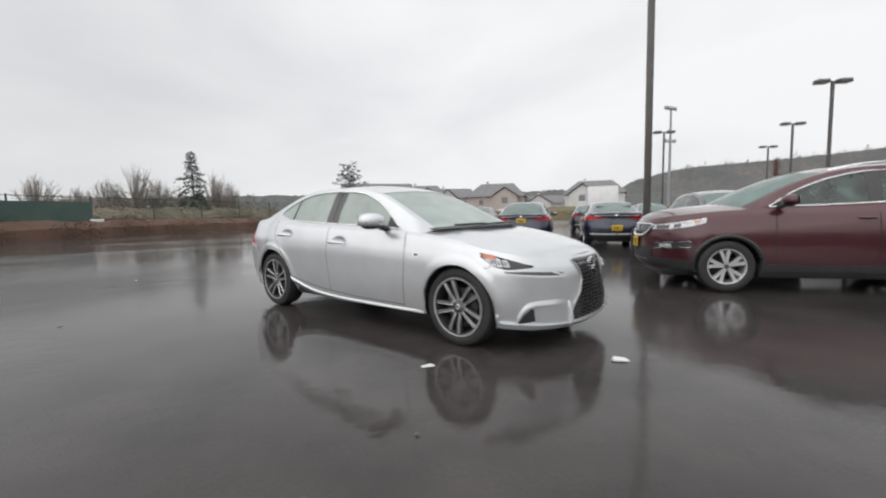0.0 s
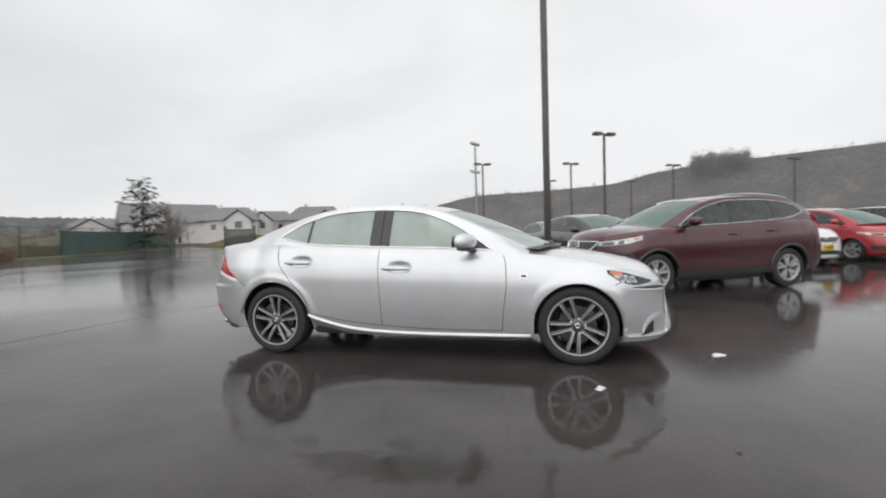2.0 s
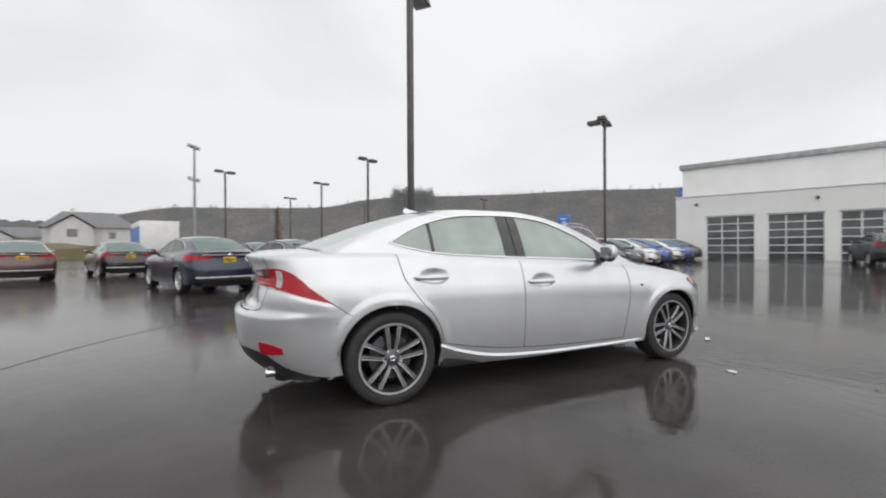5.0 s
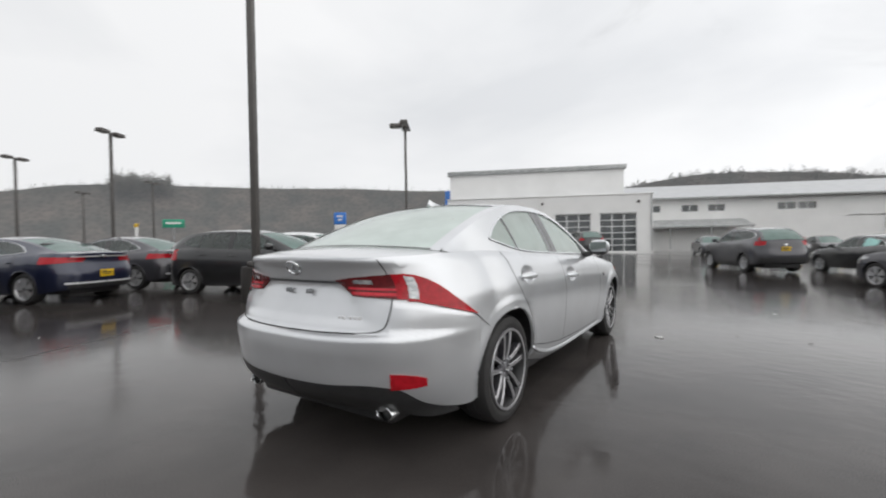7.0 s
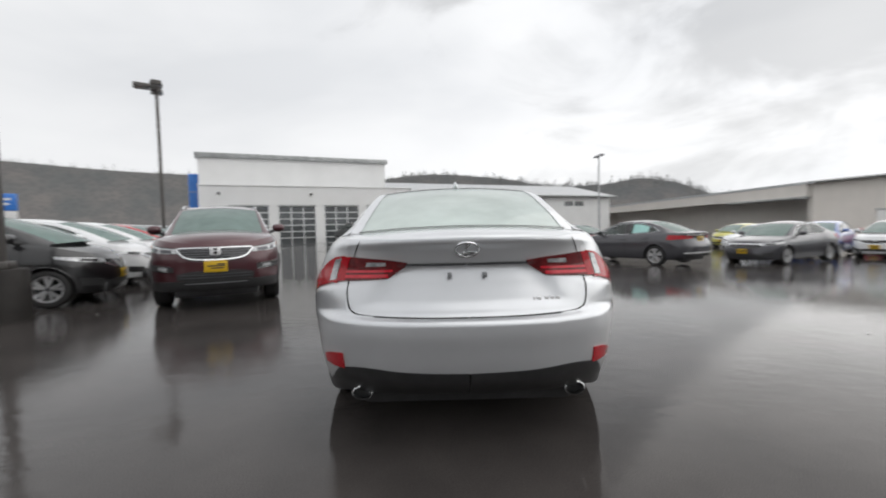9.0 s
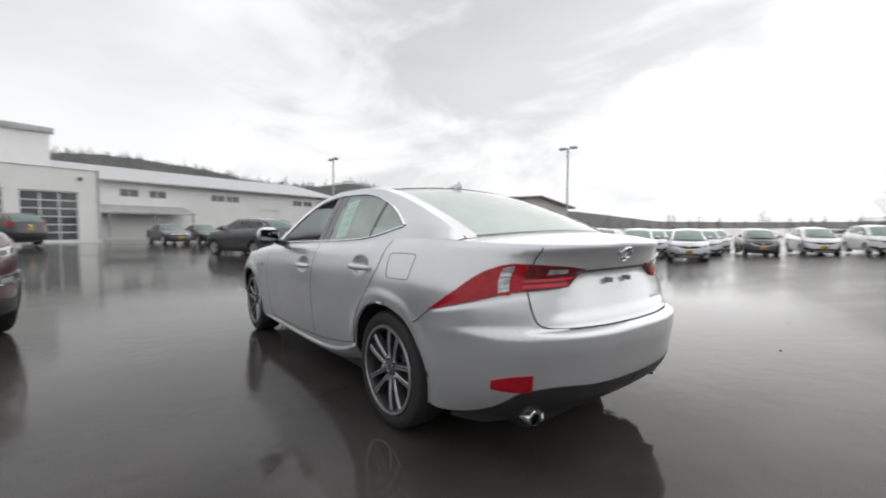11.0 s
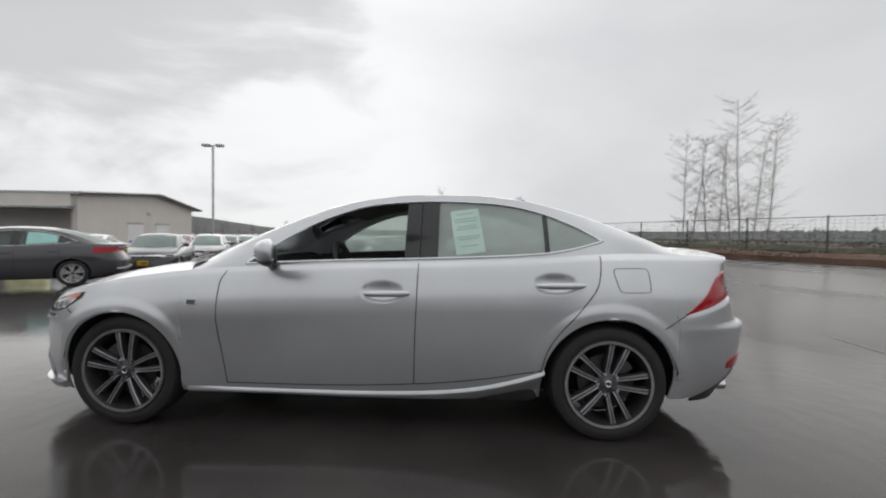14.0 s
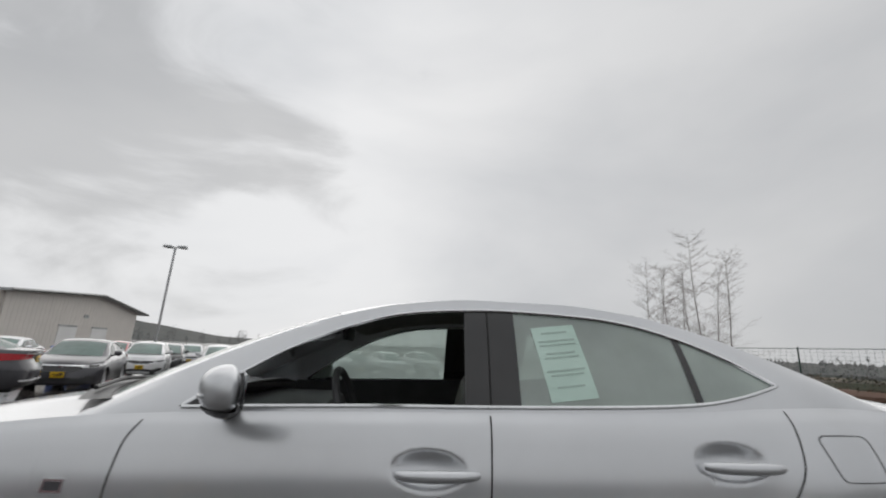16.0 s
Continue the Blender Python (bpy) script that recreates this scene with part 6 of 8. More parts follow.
def park(style, paint, u, v, heading, label, plates=("front", "rear"), name=None):
    key = (style, paint.name, plates)
    m = lot_pose(u, v, heading)
    shape = {"sedan": SEDAN, "coupe": COUPE, "hatch": HATCH, "suv": SUV}[style]
    names = {"sedan": "parked_sedan", "coupe": "parked_coupe", "hatch": "parked_hatchback", "suv": "parked_suv"}
    if key in MODELS:
        ob = copy_thing(MODELS[key], m)
        return tagged(ob, label, "car", "cars parked on the lot")
    root, k = build_car(names[style], shape, paint, label, "cars parked on the lot", m=m, style=style if style in ("suv",) else ("plain" if style == "hatch" else ""))
    if style == "suv":
        suv_face(root, shape, k)
    else:
        common_face(root, shape, k, style, plates)
    # door gaps and handles
    mid = sum(shape["pillars"][0]) / 2
    for side in (1, -1):
        S = lambda a, b, off, s=side: k.wall(k.p_at_x(a), b, off, s)
        for x in (shape["dlo_lo"][-1][0] - 0.06, mid, shape["wheels"][1] + 0.24):
            low = 0.34 if x > shape["wheels"][1] + 0.3 else 0.72
            part("door_gap", ribbon(S, [(x, low + (k.zt(x) - 0.01 - low) * i / 8) for i in range(9)], 0.009, 0.002), SEAM, root)
        for x in (mid + 0.13, shape["wheels"][1] + 0.37):
            z = k.zt(x) - 0.15
            part("door_handle", tube_mesh([S(x + 0.09, z, 0.004), S(x + 0.05, z, 0.026), S(x - 0.05, z, 0.028), S(x - 0.09, z, 0.004)], 0.013, 6), paint, root)
    if "front" in plates:
        plate(root, k, 0.63 if style == "suv" else 0.47)
    if "rear" in plates:
        plate(root, k, {"sedan": 0.83, "coupe": 0.60, "hatch": 0.72, "suv": 0.87}[style], True)
    if style == "suv":
        for side in (1, -1):
            part("roof_rail", tube_mesh([k.canopy(x, side * 0.97, 0.02 + 0.02 * math.sin(math.pi * t / 12)) for t, x in enumerate(np.linspace(0.15, -1.55, 13))], 0.014, 6), CHROME, root)
            part("sill_cladding", band(k, k.p_at_x(0.93), k.p_at_x(-0.93), lambda t: 0.285, lambda t: 0.38, 0.012, side, 10, 2), BLACK_TRIM, root)
    MODELS[key] = root
    return root


park("suv", BURGUNDY, 5.16, 2.50, 182, "burgundy compact SUV with bright alloy wheels parked across the row", ("front",))
park("sedan", NAVY, 0.6, 10.7, 90, "navy sedan parked with its rear towards the aisle", ("rear",))
park("coupe", NAVY, 3.35, 10.85, 90, "navy coupe with a chrome bumper strip", ("rear",))
park("sedan", GREYPAINT, 6.15, 11.2, 90, "dark grey sedan parked rear out", ("rear",))
park("hatch", BLACKPAINT, 5.25, 6.15, -90, "black hatchback at the row's end beside the lamp pole", ("front",))
for i, (paint, colour) in enumerate(((WHITEPAINT, "white"), (WHITEPAINT, "white"), (REDPAINT, "bright red"), (BLACKPAINT, "black"), (GREYPAINT, "dark grey"), (SILVER, "silver"),
                                     (BLUEPAINT, "blue"), (SILVER, "silver"), (BLUEPAINT, "blue"), (GREYPAINT, "dark grey"))):
    park("hatch", paint, 7.85 + 2.6 * i, 6.15, -90, colour + " hatchback parked nose out in the row", ("front",))
def window_sheet(root, shape, side):
    """A teal sheet taped inside the rear door's pane."""
    k = car_surface(shape)
    a, b = shape["dividers"][0] + 0.06, shape["pillars"][0][0] - 0.10
    g = [[k.flank(x, k.lo(x) + 0.03 + (k.hi(x) - k.lo(x) - 0.06) * t / 4, -0.003, side) for t in range(5)] for x in np.linspace(a, b, 7)]
    part("window_sheet", grid_mesh(g), TEAL_SHEET, root, "pale teal sheet inside the window")


side_on = park("sedan", GREYPAINT, 7.0, -10.15, 8, "dark grey sedan parked side on with paper in its window", ("rear",))
window_sheet(side_on, SEDAN, 1)
window_sheet(side_on, SEDAN, -1)
park("sedan", GREYPAINT, 5.1, -15.2, 92, "dark grey sedan parked nose to the aisle", ("front",))
park("sedan", GREYPAINT, 0.5, -15.7, 92, "dark grey sedan parked nose to the aisle", ("front",))
park("hatch", WHITEPAINT, 4.4, -21.8, 92, "white hatchback parked nose out", ("front",))
park("hatch", SILVER, 1.4, -20.8, 92, "silver hatchback parked nose out", ("front",))
park("hatch", WHITEPAINT, -0.6, -20.8, 92, "white hatchback parked nose out", ("front",))
park("hatch", BLUEPAINT, 6.8, -21.6, 104, "blue hatchback parked nose out at an angle", ("front",))
park("hatch", SILVER, -2.8, -20.9, 92, "silver hatchback parked nose out", ("front",))
park("sedan", SILVER, 9.4, -21.6, 92, "silver sedan parked nose out", ("front",))
park("hatch", REDPAINT, 7.0, -28.5, 92, "red hatchback in the back row", ("front",))
park("hatch", YELLOWPAINT, 13.4, -26.5, 92, "yellow hatchback in the back row", ("front",))
for u, paint, colour in ((4.2, BLACKPAINT, "black"), (1.5, WHITEPAINT, "white"), (-1.1, SILVER, "silver"), (-3.8, WHITEPAINT, "white"), (-6.4, GREYPAINT, "dark grey")):
    park("hatch", paint, u, -27.0, 92, colour + " hatchback in the back row", ("front",))
for u, paint, colour in ((-9.0, SILVER, "silver"), (-11.6, WHITEPAINT, "white")):
    park("hatch", paint, u, -27.4, 92, colour + " hatchback in the back row", ("front",))
for u, paint, colour in ((3.6, WHITEPAINT, "white"), (-2.0, SILVER, "silver"), (-4.8, WHITEPAINT, "white")):
    park("hatch", paint, u, -33.6, 92, colour + " hatchback nose out along the lot's edge", ("front",))
park("suv", GREYPAINT, 14.6, -9.3, 2, "dark grey SUV parked with its rear outward", ("rear",))
window_sheet(park("sedan", BLACKPAINT, 13.8, -13.0, 4, "black sedan with papers in its windows", ("rear",)), SEDAN, 1)
park("suv", BLACKPAINT, 27.6, -4.6, 12, "black SUV standing before a service door", ("rear",))
for i, paint in enumerate((GREYPAINT, BLACKPAINT, GREYPAINT, BLACKPAINT)):
    park("sedan", paint, 30.5 + 0.3 * i, -14.2 - 2.7 * i, 170, "dark sedan parked before the long workshop", ("front",))
park("sedan", BROWNPAINT, -2.6, 19.5, 90, "brown sedan parked rear out", ("rear",))
park("sedan", BLACKPAINT, 0.4, 19.8, 90, "black sedan in the second row", ("rear",))
park("sedan", NAVY, 3.2, 20.0, 90, "navy sedan in the second row", ("rear",))
park("sedan", GREYPAINT, 6.2, 20.0, 90, "grey sedan in the second row", ("rear",))


# ---- lamp poles ----
def lamp_pole(u, v, turn, height, heads, footing, label, name="street_lamp", POLE=POLE):
    root = thing(name, label, "street lamp", "lamp poles of the lot", lot_pose(u, v, turn))
    if footing:
        bm = lathe_mesh([(0.0001, 0.70), (0.27, 0.70), (0.29, 0.67), (0.30, 0.0)], 28, axis="Z")
        part("concrete_footing", bm, CONCRETE, root)
    z0 = 0.70 if footing else 0.0
    part("base_cover", box_mesh(-0.13, 0.13, -0.13, 0.13, z0, z0 + 0.10, bevel=0.02), POLE, root)
    bm = bmesh.new()
    add_box(bm, -0.0625, 0.0625, -0.0625, 0.0625, z0, height, bevel=0.012)
    part("pole", bm, POLE, root)
    for a in heads:
        arm = part("arm", box_mesh(0.05, 0.30, -0.03, 0.03, -0.05, 0.01, bevel=0.006), POLE, root)
        arm.matrix_local = pose(0, 0, height, 0, 0, a)
        bm = bmesh.new()
        add_box(bm, 0.22, 0.80, -0.22, 0.22, -0.10, 0.09, bevel=0.03)
        for vert in bm.verts:
            if vert.co.z > 0:
                vert.co.y *= 0.82
        head = part("lamp_head", bm, POLE, arm)
        part("lamp_lens", box_mesh(0.28, 0.74, -0.17, 0.17, -0.112, -0.101, bevel=0.003), LENS, head)
    return root


lamp_pole(3.5, 5.0, 0, 7.40, (20, 200), True, "tall bronze lamp pole on a round concrete footing")
for u, v, a, heads in ((14.7, 21.2, 10, (0, 180)), (18.3, 33.0, 10, (0, 180)), (9.7, 33.2, 10, (0, 180)), (17.2, 5.6, 10, (0, 90, 180)), (27.7, -28.4, -20, (0, 180)), (5.9, -33.5, -20, (0, 180)),
                       (22.0, 46.0, 10, (0, 180)), (30.0, 34.0, 10, (0, 180)), (34.0, 47.0, 10, (0, 180)), (40.0, 30.0, 10, (0, 180))):
    if v < 0:
        lamp_pole(u, v, a, 7.8 - lot_height(u, v), heads, False, "pale grey lamp pole with box lamp heads", POLE=PALE_POLE)
    else:
        lamp_pole(u, v, a, 7.3 - lot_height(u, v), heads, False, "bronze lamp pole with box lamp heads")


def ballfield_pole(u, v):
    root = thing("floodlight_pole", "tall grey floodlight mast with two tiers of lamps", "floodlight", m=lot_pose(u, v, 40))
    part("mast", tube_mesh([(0, 0, 0), (0, 0, 15.6)], [0.22, 0.13], 10), GALV, root)
    for z, n in ((15.4, 4), (10.8, 3)):
        part("crossbar", box_mesh(-1.1, 1.1, -0.06, 0.06, z - 0.06, z + 0.06), GALV, root)
        for i in range(n):
            x = -0.95 + 1.9 * i / (n - 1)
            part("floodlight", lathe_mesh([(0.0001, 0.22), (0.20, 0.18), (0.30, -0.16), (0.0001, -0.14)], 12, axis="Z", centre=(x, 0.1, z + 0.30)), GALV, root)


ballfield_pole(17.0, 64.0)


# ---- the service building: white, four glazed lifting doors ----
def wall_pose(u, v):
    """Local x along the lot's -v, local y away from the cars, z up."""
    x, y = lot_xy(u, v)
    return pose(x, y, 0, 0, 0, LOT - 90)


def sectional_door(parent, x0, x1, z0, z1):
    """A glazed lifting door: white frame, bars, panes."""
    door = part("lifting_door", box_mesh(x0, x1, 0.16, 0.20, z0, z1), DARK_GLASS, parent, "glazed white-framed lifting door")
    rows, cols = 6, 3
    t = 0.045
    for i in range(cols + 1):
        x = x0 + (x1 - x0) * i / cols
        part("door_stile", box_mesh(x - t, x + t, 0.11, 0.165, z0, z1, bevel=0.006), DOOR_FRAME, door)
    for j in range(rows + 1):
        z = z0 + (z1 - z0) * j / rows
        part("door_rail", box_mesh(x0, x1, 0.115, 0.17, z - t * 0.9, z + t * 0.9, bevel=0.006), DOOR_FRAME, door)


def service_building():
    root = thing("service_garage", "white service building with glazed lifting doors", "building", m=wall_pose(32.7, 6.1))
    length, h = 17.0, 4.85
    holes, base = [], 0.15
    for s in (1.25, 4.87, 8.49, 12.11):
        a = length - s - 2.87
        holes.append((a, a + 2.87, base, base + 3.12))
    wall_with_holes("front_wall", 0, length, -0.3, h, holes, 0.3, WHITE_WALL, root)
    for a, b, z0, z1 in holes:
        sectional_door(root, a, b, z0, z1)
        part("door_hood", box_mesh(a - 0.05, b + 0.05, -0.02, 0.0, z1 + 0.02, z1 + 0.10), GREY_TRIM, root)
    part("side_wall", box_mesh(0, 0.3, 0.3, 22, -0.3, h), WHITE_WALL, root, smooth=False)
    part("side_wall", box_mesh(length - 0.3, length, 0.3, 22, -0.3, h), WHITE_WALL, root, smooth=False)
    part("low_roof", box_mesh(0.05, length - 0.05, 0.05, 22, h - 0.15, h - 0.03), METAL_ROOF, root, smooth=False)
    part("parapet_cap", box_mesh(-0.05, length + 0.05, -0.06, 0.34, h, h + 0.09, bevel=0.01), WHITE_WALL, root)
    # taller block behind
    part("upper_block", box_mesh(-0.35, 15.6, 3.6, 22, h - 0.1, 7.55), WHITE_WALL, root, smooth=False)
    part("roof_fascia", box_mesh(-0.55, 15.8, 3.4, 22.2, 7.55, 7.95, bevel=0.02), GREY_TRIM, root)
    part("floor_slab", box_mesh(0.3, length - 0.3, 0.3, 22, -0.2, 0.12), CONCRETE, root)
    for x in (1.4, 8.2, 15.9):
        part("wall_light", box_mesh(x - 0.09, x + 0.09, -0.16, 0.0, 4.15, 4.35, bevel=0.02), POLE, root)
    part("downpipe", tube_mesh([(length - 0.12, -0.06, 0.2), (length - 0.12, -0.06, h)], 0.045, 8), GREY_TRIM, root)


service_building()


def workshop_row():
    """The long white workshop with a shallow metal roof and high windows."""
    root = thing("long_workshop", "long white workshop with a grey metal roof and high windows", "building", m=wall_pose(43.0, -7.0))
    L, h = 38.0, 5.3
    wins = [(x, x + 1.55, 3.85, 4.55) for x in (6.0, 9.6, 12.1, 18.4, 20.2, 29.8, 31.6)]
    doors = [(24.3, 27.6, 0.2, 3.2)]
    wall_with_holes("front_wall", 0, L, -0.4, h, wins + doors, 0.3, WHITE_WALL, root)
    for a, b, c, e in wins:
        w = part("window", box_mesh(a, b, 0.12, 0.16, c, e), DARK_GLASS, root)
        part("window_frame", box_mesh((a + b) / 2 - 0.03, (a + b) / 2 + 0.03, 0.08, 0.13, c, e), DOOR_FRAME, w)
        part("window_frame", box_mesh(a, b, 0.06, 0.12, c - 0.0, c + 0.06), DOOR_FRAME, w)
    for a, b, c, e in doors:
        part("roller_door", box_mesh(a, b, 0.15, 0.2, c, e), WHITE_WALL, root)
    part("end_wall", box_mesh(L - 0.3, L, 0.3, 18, -0.4, h), WHITE_WALL, root, smooth=False)
    part("end_wall", box_mesh(0, 0.3, 0.3, 18, -0.4, h), WHITE_WALL, root, smooth=False)
    part("back_wall", box_mesh(0.3, L - 0.3, 17.7, 18, -0.4, h), WHITE_WALL, root, smooth=False)
    bm = grid_mesh([[(-0.4, -0.6, h), (L + 0.6, -0.6, h)], [(-0.4, 9, h + 2.3), (L + 0.6, 9, h + 2.3)], [(-0.4, 18.4, h), (L + 0.6, 18.4, h)], [(-0.4, 9, h + 2.15), (L + 0.6, 9, h + 2.15)], [(-0.4, -0.6, h - 0.12), (L + 0.6, -0.6, h - 0.12)]])
    part("metal_roof", bm, METAL_ROOF, root, smooth=False)
    part("gutter", box_mesh(-0.4, L + 0.6, -0.75, -0.58, h - 0.16, h + 0.02, bevel=0.02), GREY_TRIM, root)
    awning = part("awning", grid_mesh([[(3.9, -0.02, 3.05), (15.3, -0.02, 3.05)], [(3.9, -2.2, 2.35), (15.3, -2.2, 2.35)], [(3.9, -2.2, 2.2), (15.3, -2.2, 2.2)], [(3.9, -0.02, 2.9), (15.3, -0.02, 2.9)]]), GREY_TRIM, root, smooth=False)
    for x in (4.1, 7.8, 11.5, 15.1):
        part("awning_post", box_mesh(x - 0.06, x + 0.06, -2.15, -2.03, 0.1, 2.25), GREY_TRIM, awning)


workshop_row()


def storage_shed():
    """The beige steel shed: a low gable towards the lot and a long open bay down its side."""
    root = thing("storage_shed", "beige steel storage shed with an open bay and low gable", "building", m=pose(36.8, -36.4, -0.55, 0, 0, -87))
    # local x along the gable wall, y down the open bay, z up
    W, D, el, er, rx, rz = 19.0, 48.0, 5.45, 5.0, 11.3, 6.2
    bm = bmesh.new()
    pts = [(0, 0, 0), (W, 0, 0), (W, 0, er), (rx, 0, rz), (0, 0, el)]
    front, back = [bm.verts.new(p) for p in pts], [bm.verts.new((a, 0.25, c)) for a, b, c in pts]
    bm.faces.new(front)
    bm.faces.new(back[::-1])
    for i in range(5):
        bm.faces.new((front[i], front[(i + 1) % 5], back[(i + 1) % 5], back[i]))
    part("gable_wall", bm, BEIGE_WALL, root, smooth=False)
    for i in range(1, 38):
        x = i * 0.5
        top = el + (rz - el) * x / rx if x < rx else rz + (er - rz) * (x - rx) / (W - rx)
        part("siding_rib", box_mesh(x - 0.012, x + 0.012, -0.010, 0.0, 0.0, top - 0.25), BEIGE_WALL, root, smooth=False)
    a, b = -0.7, D
    bm = grid_mesh([[(-0.5, a, el - 0.02), (-0.5, b, el - 0.02)], [(rx, a, rz + 0.12), (rx, b, rz + 0.12)], [(W + 1.3, a, er - 0.13), (W + 1.3, b, er - 0.13)],
                    [(W + 1.3, a, er - 0.38), (W + 1.3, b, er - 0.38)], [(rx, a, rz - 0.12), (rx, b, rz - 0.12)], [(-0.5, a, el - 0.26), (-0.5, b, el - 0.26)], [(-0.5, a, el - 0.02), (-0.5, b, el - 0.02)]])
    part("roof", bm, METAL_ROOF, root, smooth=False)
    part("roof_edge", tube_mesh([(-0.5, a, el - 0.12), (rx, a, rz + 0.02), (W + 1.3, a, er - 0.24)], 0.13, 4), GREY_TRIM, root)
    for x in (6.6, 11.4):
        dr = part("small_door", box_mesh(x, x + 2.5, -0.05, 0.0, 0, 2.5), WHITE_WALL, root)
        part("door_head", box_mesh(x - 0.1, x + 2.4, -0.10, 0.0, 2.5, 2.65), GREY_TRIM, dr)
    part("vent", box_mesh(9.7, 10.3, -0.10, 0.0, 3.55, 3.9), GREY_TRIM, root)
    part("side_wall_top", box_mesh(-0.46, 0.25, 0.26, D, 4.0, el - 0.27), BEIGE_WALL, root, smooth=False)
    for i in (0, 3):
        part("bay_post", box_mesh(0.0, 0.25, 0.3 + i * 15.6, 0.6 + i * 15.6, 0, 4.0), BEIGE_WALL, root)
    part("bay_back", box_mesh(3.6, 3.9, 0.25, D, 0, el), BEIGE_WALL, root, smooth=False)
    part("far_side_wall", box_mesh(W - 0.25, W, 0.25, D, 0, er - 0.3), BEIGE_WALL, root, smooth=False)
    part("end_wall", box_mesh(0.25, W - 0.25, D - 0.25, D, 0, er - 0.3), BEIGE_WALL, root, smooth=False)
    part("lean_to", box_mesh(-1.3, 0.0, 0.4, 10.0, 3.75, 3.95, bevel=0.02), GREY_TRIM, root)


storage_shed()


# ---- signs, truck ----
def blue_pylon():
    root = thing("blue_pylon_sign", "tall blue dealership pylon beside the white building", "sign", m=lot_pose(41.0, 7.3, 8))
    part("sign_body", box_mesh(-0.25, 0.25, -0.5, 0.5, 0.0, 6.5, bevel=0.08), SIGN_BLUE, root)
    part("sign_joint", box_mesh(-0.26, 0.26, -0.51, 0.51, 4.8, 4.85), GREY_TRIM, root)


def road_sign():
    root = thing("blue_roadside_sign", "blue and white roadside sign on a post", "sign", m=lot_pose(55.0, 26.4, 10))
    part("post", box_mesh(-0.10, 0.10, -0.10, 0.10, 0, 4.0), GALV, root)
    top = part("blue_panel", box_mesh(-0.16, 0.16, -0.9, 0.9, 3.9, 5.7, bevel=0.06), SIGN_BLUE, root)
    for z, w in ((5.1, 0.45), (4.6, 0.3)):
        part("sign_mark", box_mesh(-0.18, -0.16, -w, w, z - 0.12, z + 0.12), SIGN_WHITE, top)
    part("white_panel", box_mesh(-0.15, 0.15, -0.85, 0.85, 2.4, 3.85, bevel=0.04), SIGN_WHITE, root)


def green_sign():
    root = thing("green_street_sign", "green street sign with white bars on a post", "sign", m=lot_pose(39.8, 41.0, 35))
    part("post", box_mesh(-0.05, 0.05, -0.05, 0.05, 0, 3.4), GALV, root)
    pn = part("panel", box_mesh(-0.06, 0.0, -1.15, 1.15, 3.3, 4.3, bevel=0.02), SIGN_GREEN, root)
    part("sign_mark", box_mesh(-0.075, -0.062, -0.8, 0.8, 3.75, 3.95), SIGN_WHITE, pn)


def box_truck():
    root = thing("box_trailer", "white box trailer with a blue end beyond the parked rows", "trailer", m=lot_pose(5.5, 36.0, 83))
    part("box", box_mesh(-3.2, 3.2, -1.2, 1.2, 0.95, 3.15, bevel=0.06), SIGN_WHITE, root)
    part("side_panel", box_mesh(-3.16, 3.16, 1.20, 1.23, 0.98, 2.75), SIGN_BLUE, root)
    part("chassis", box_mesh(-3.0, 3.0, -0.5, 0.5, 0.6, 0.95), BLACK_TRIM, root)
    for x in (-2.0, 1.9):
        for s in (1, -1):
            part("wheel", lathe_mesh([(0.0001, -0.12), (0.40, -0.13), (0.47, -0.08), (0.47, 0.08), (0.40, 0.13), (0.0001, 0.12)], 18, centre=(x, s * 1.02, 0.47)), RUBBER, root)


blue_pylon()
road_sign()
green_sign()
box_truck()
yp = thing("marker_post", "slim white and yellow marker post", "post", m=lot_pose(31.0, 37.0, 0))
part("post", box_mesh(-0.10, 0.10, -0.10, 0.10, 0, 3.0, bevel=0.02), SIGN_WHITE, yp)
part("cap", box_mesh(-0.14, 0.14, -0.14, 0.14, 3.0, 3.35, bevel=0.03), YELLOW_PLATE, yp)

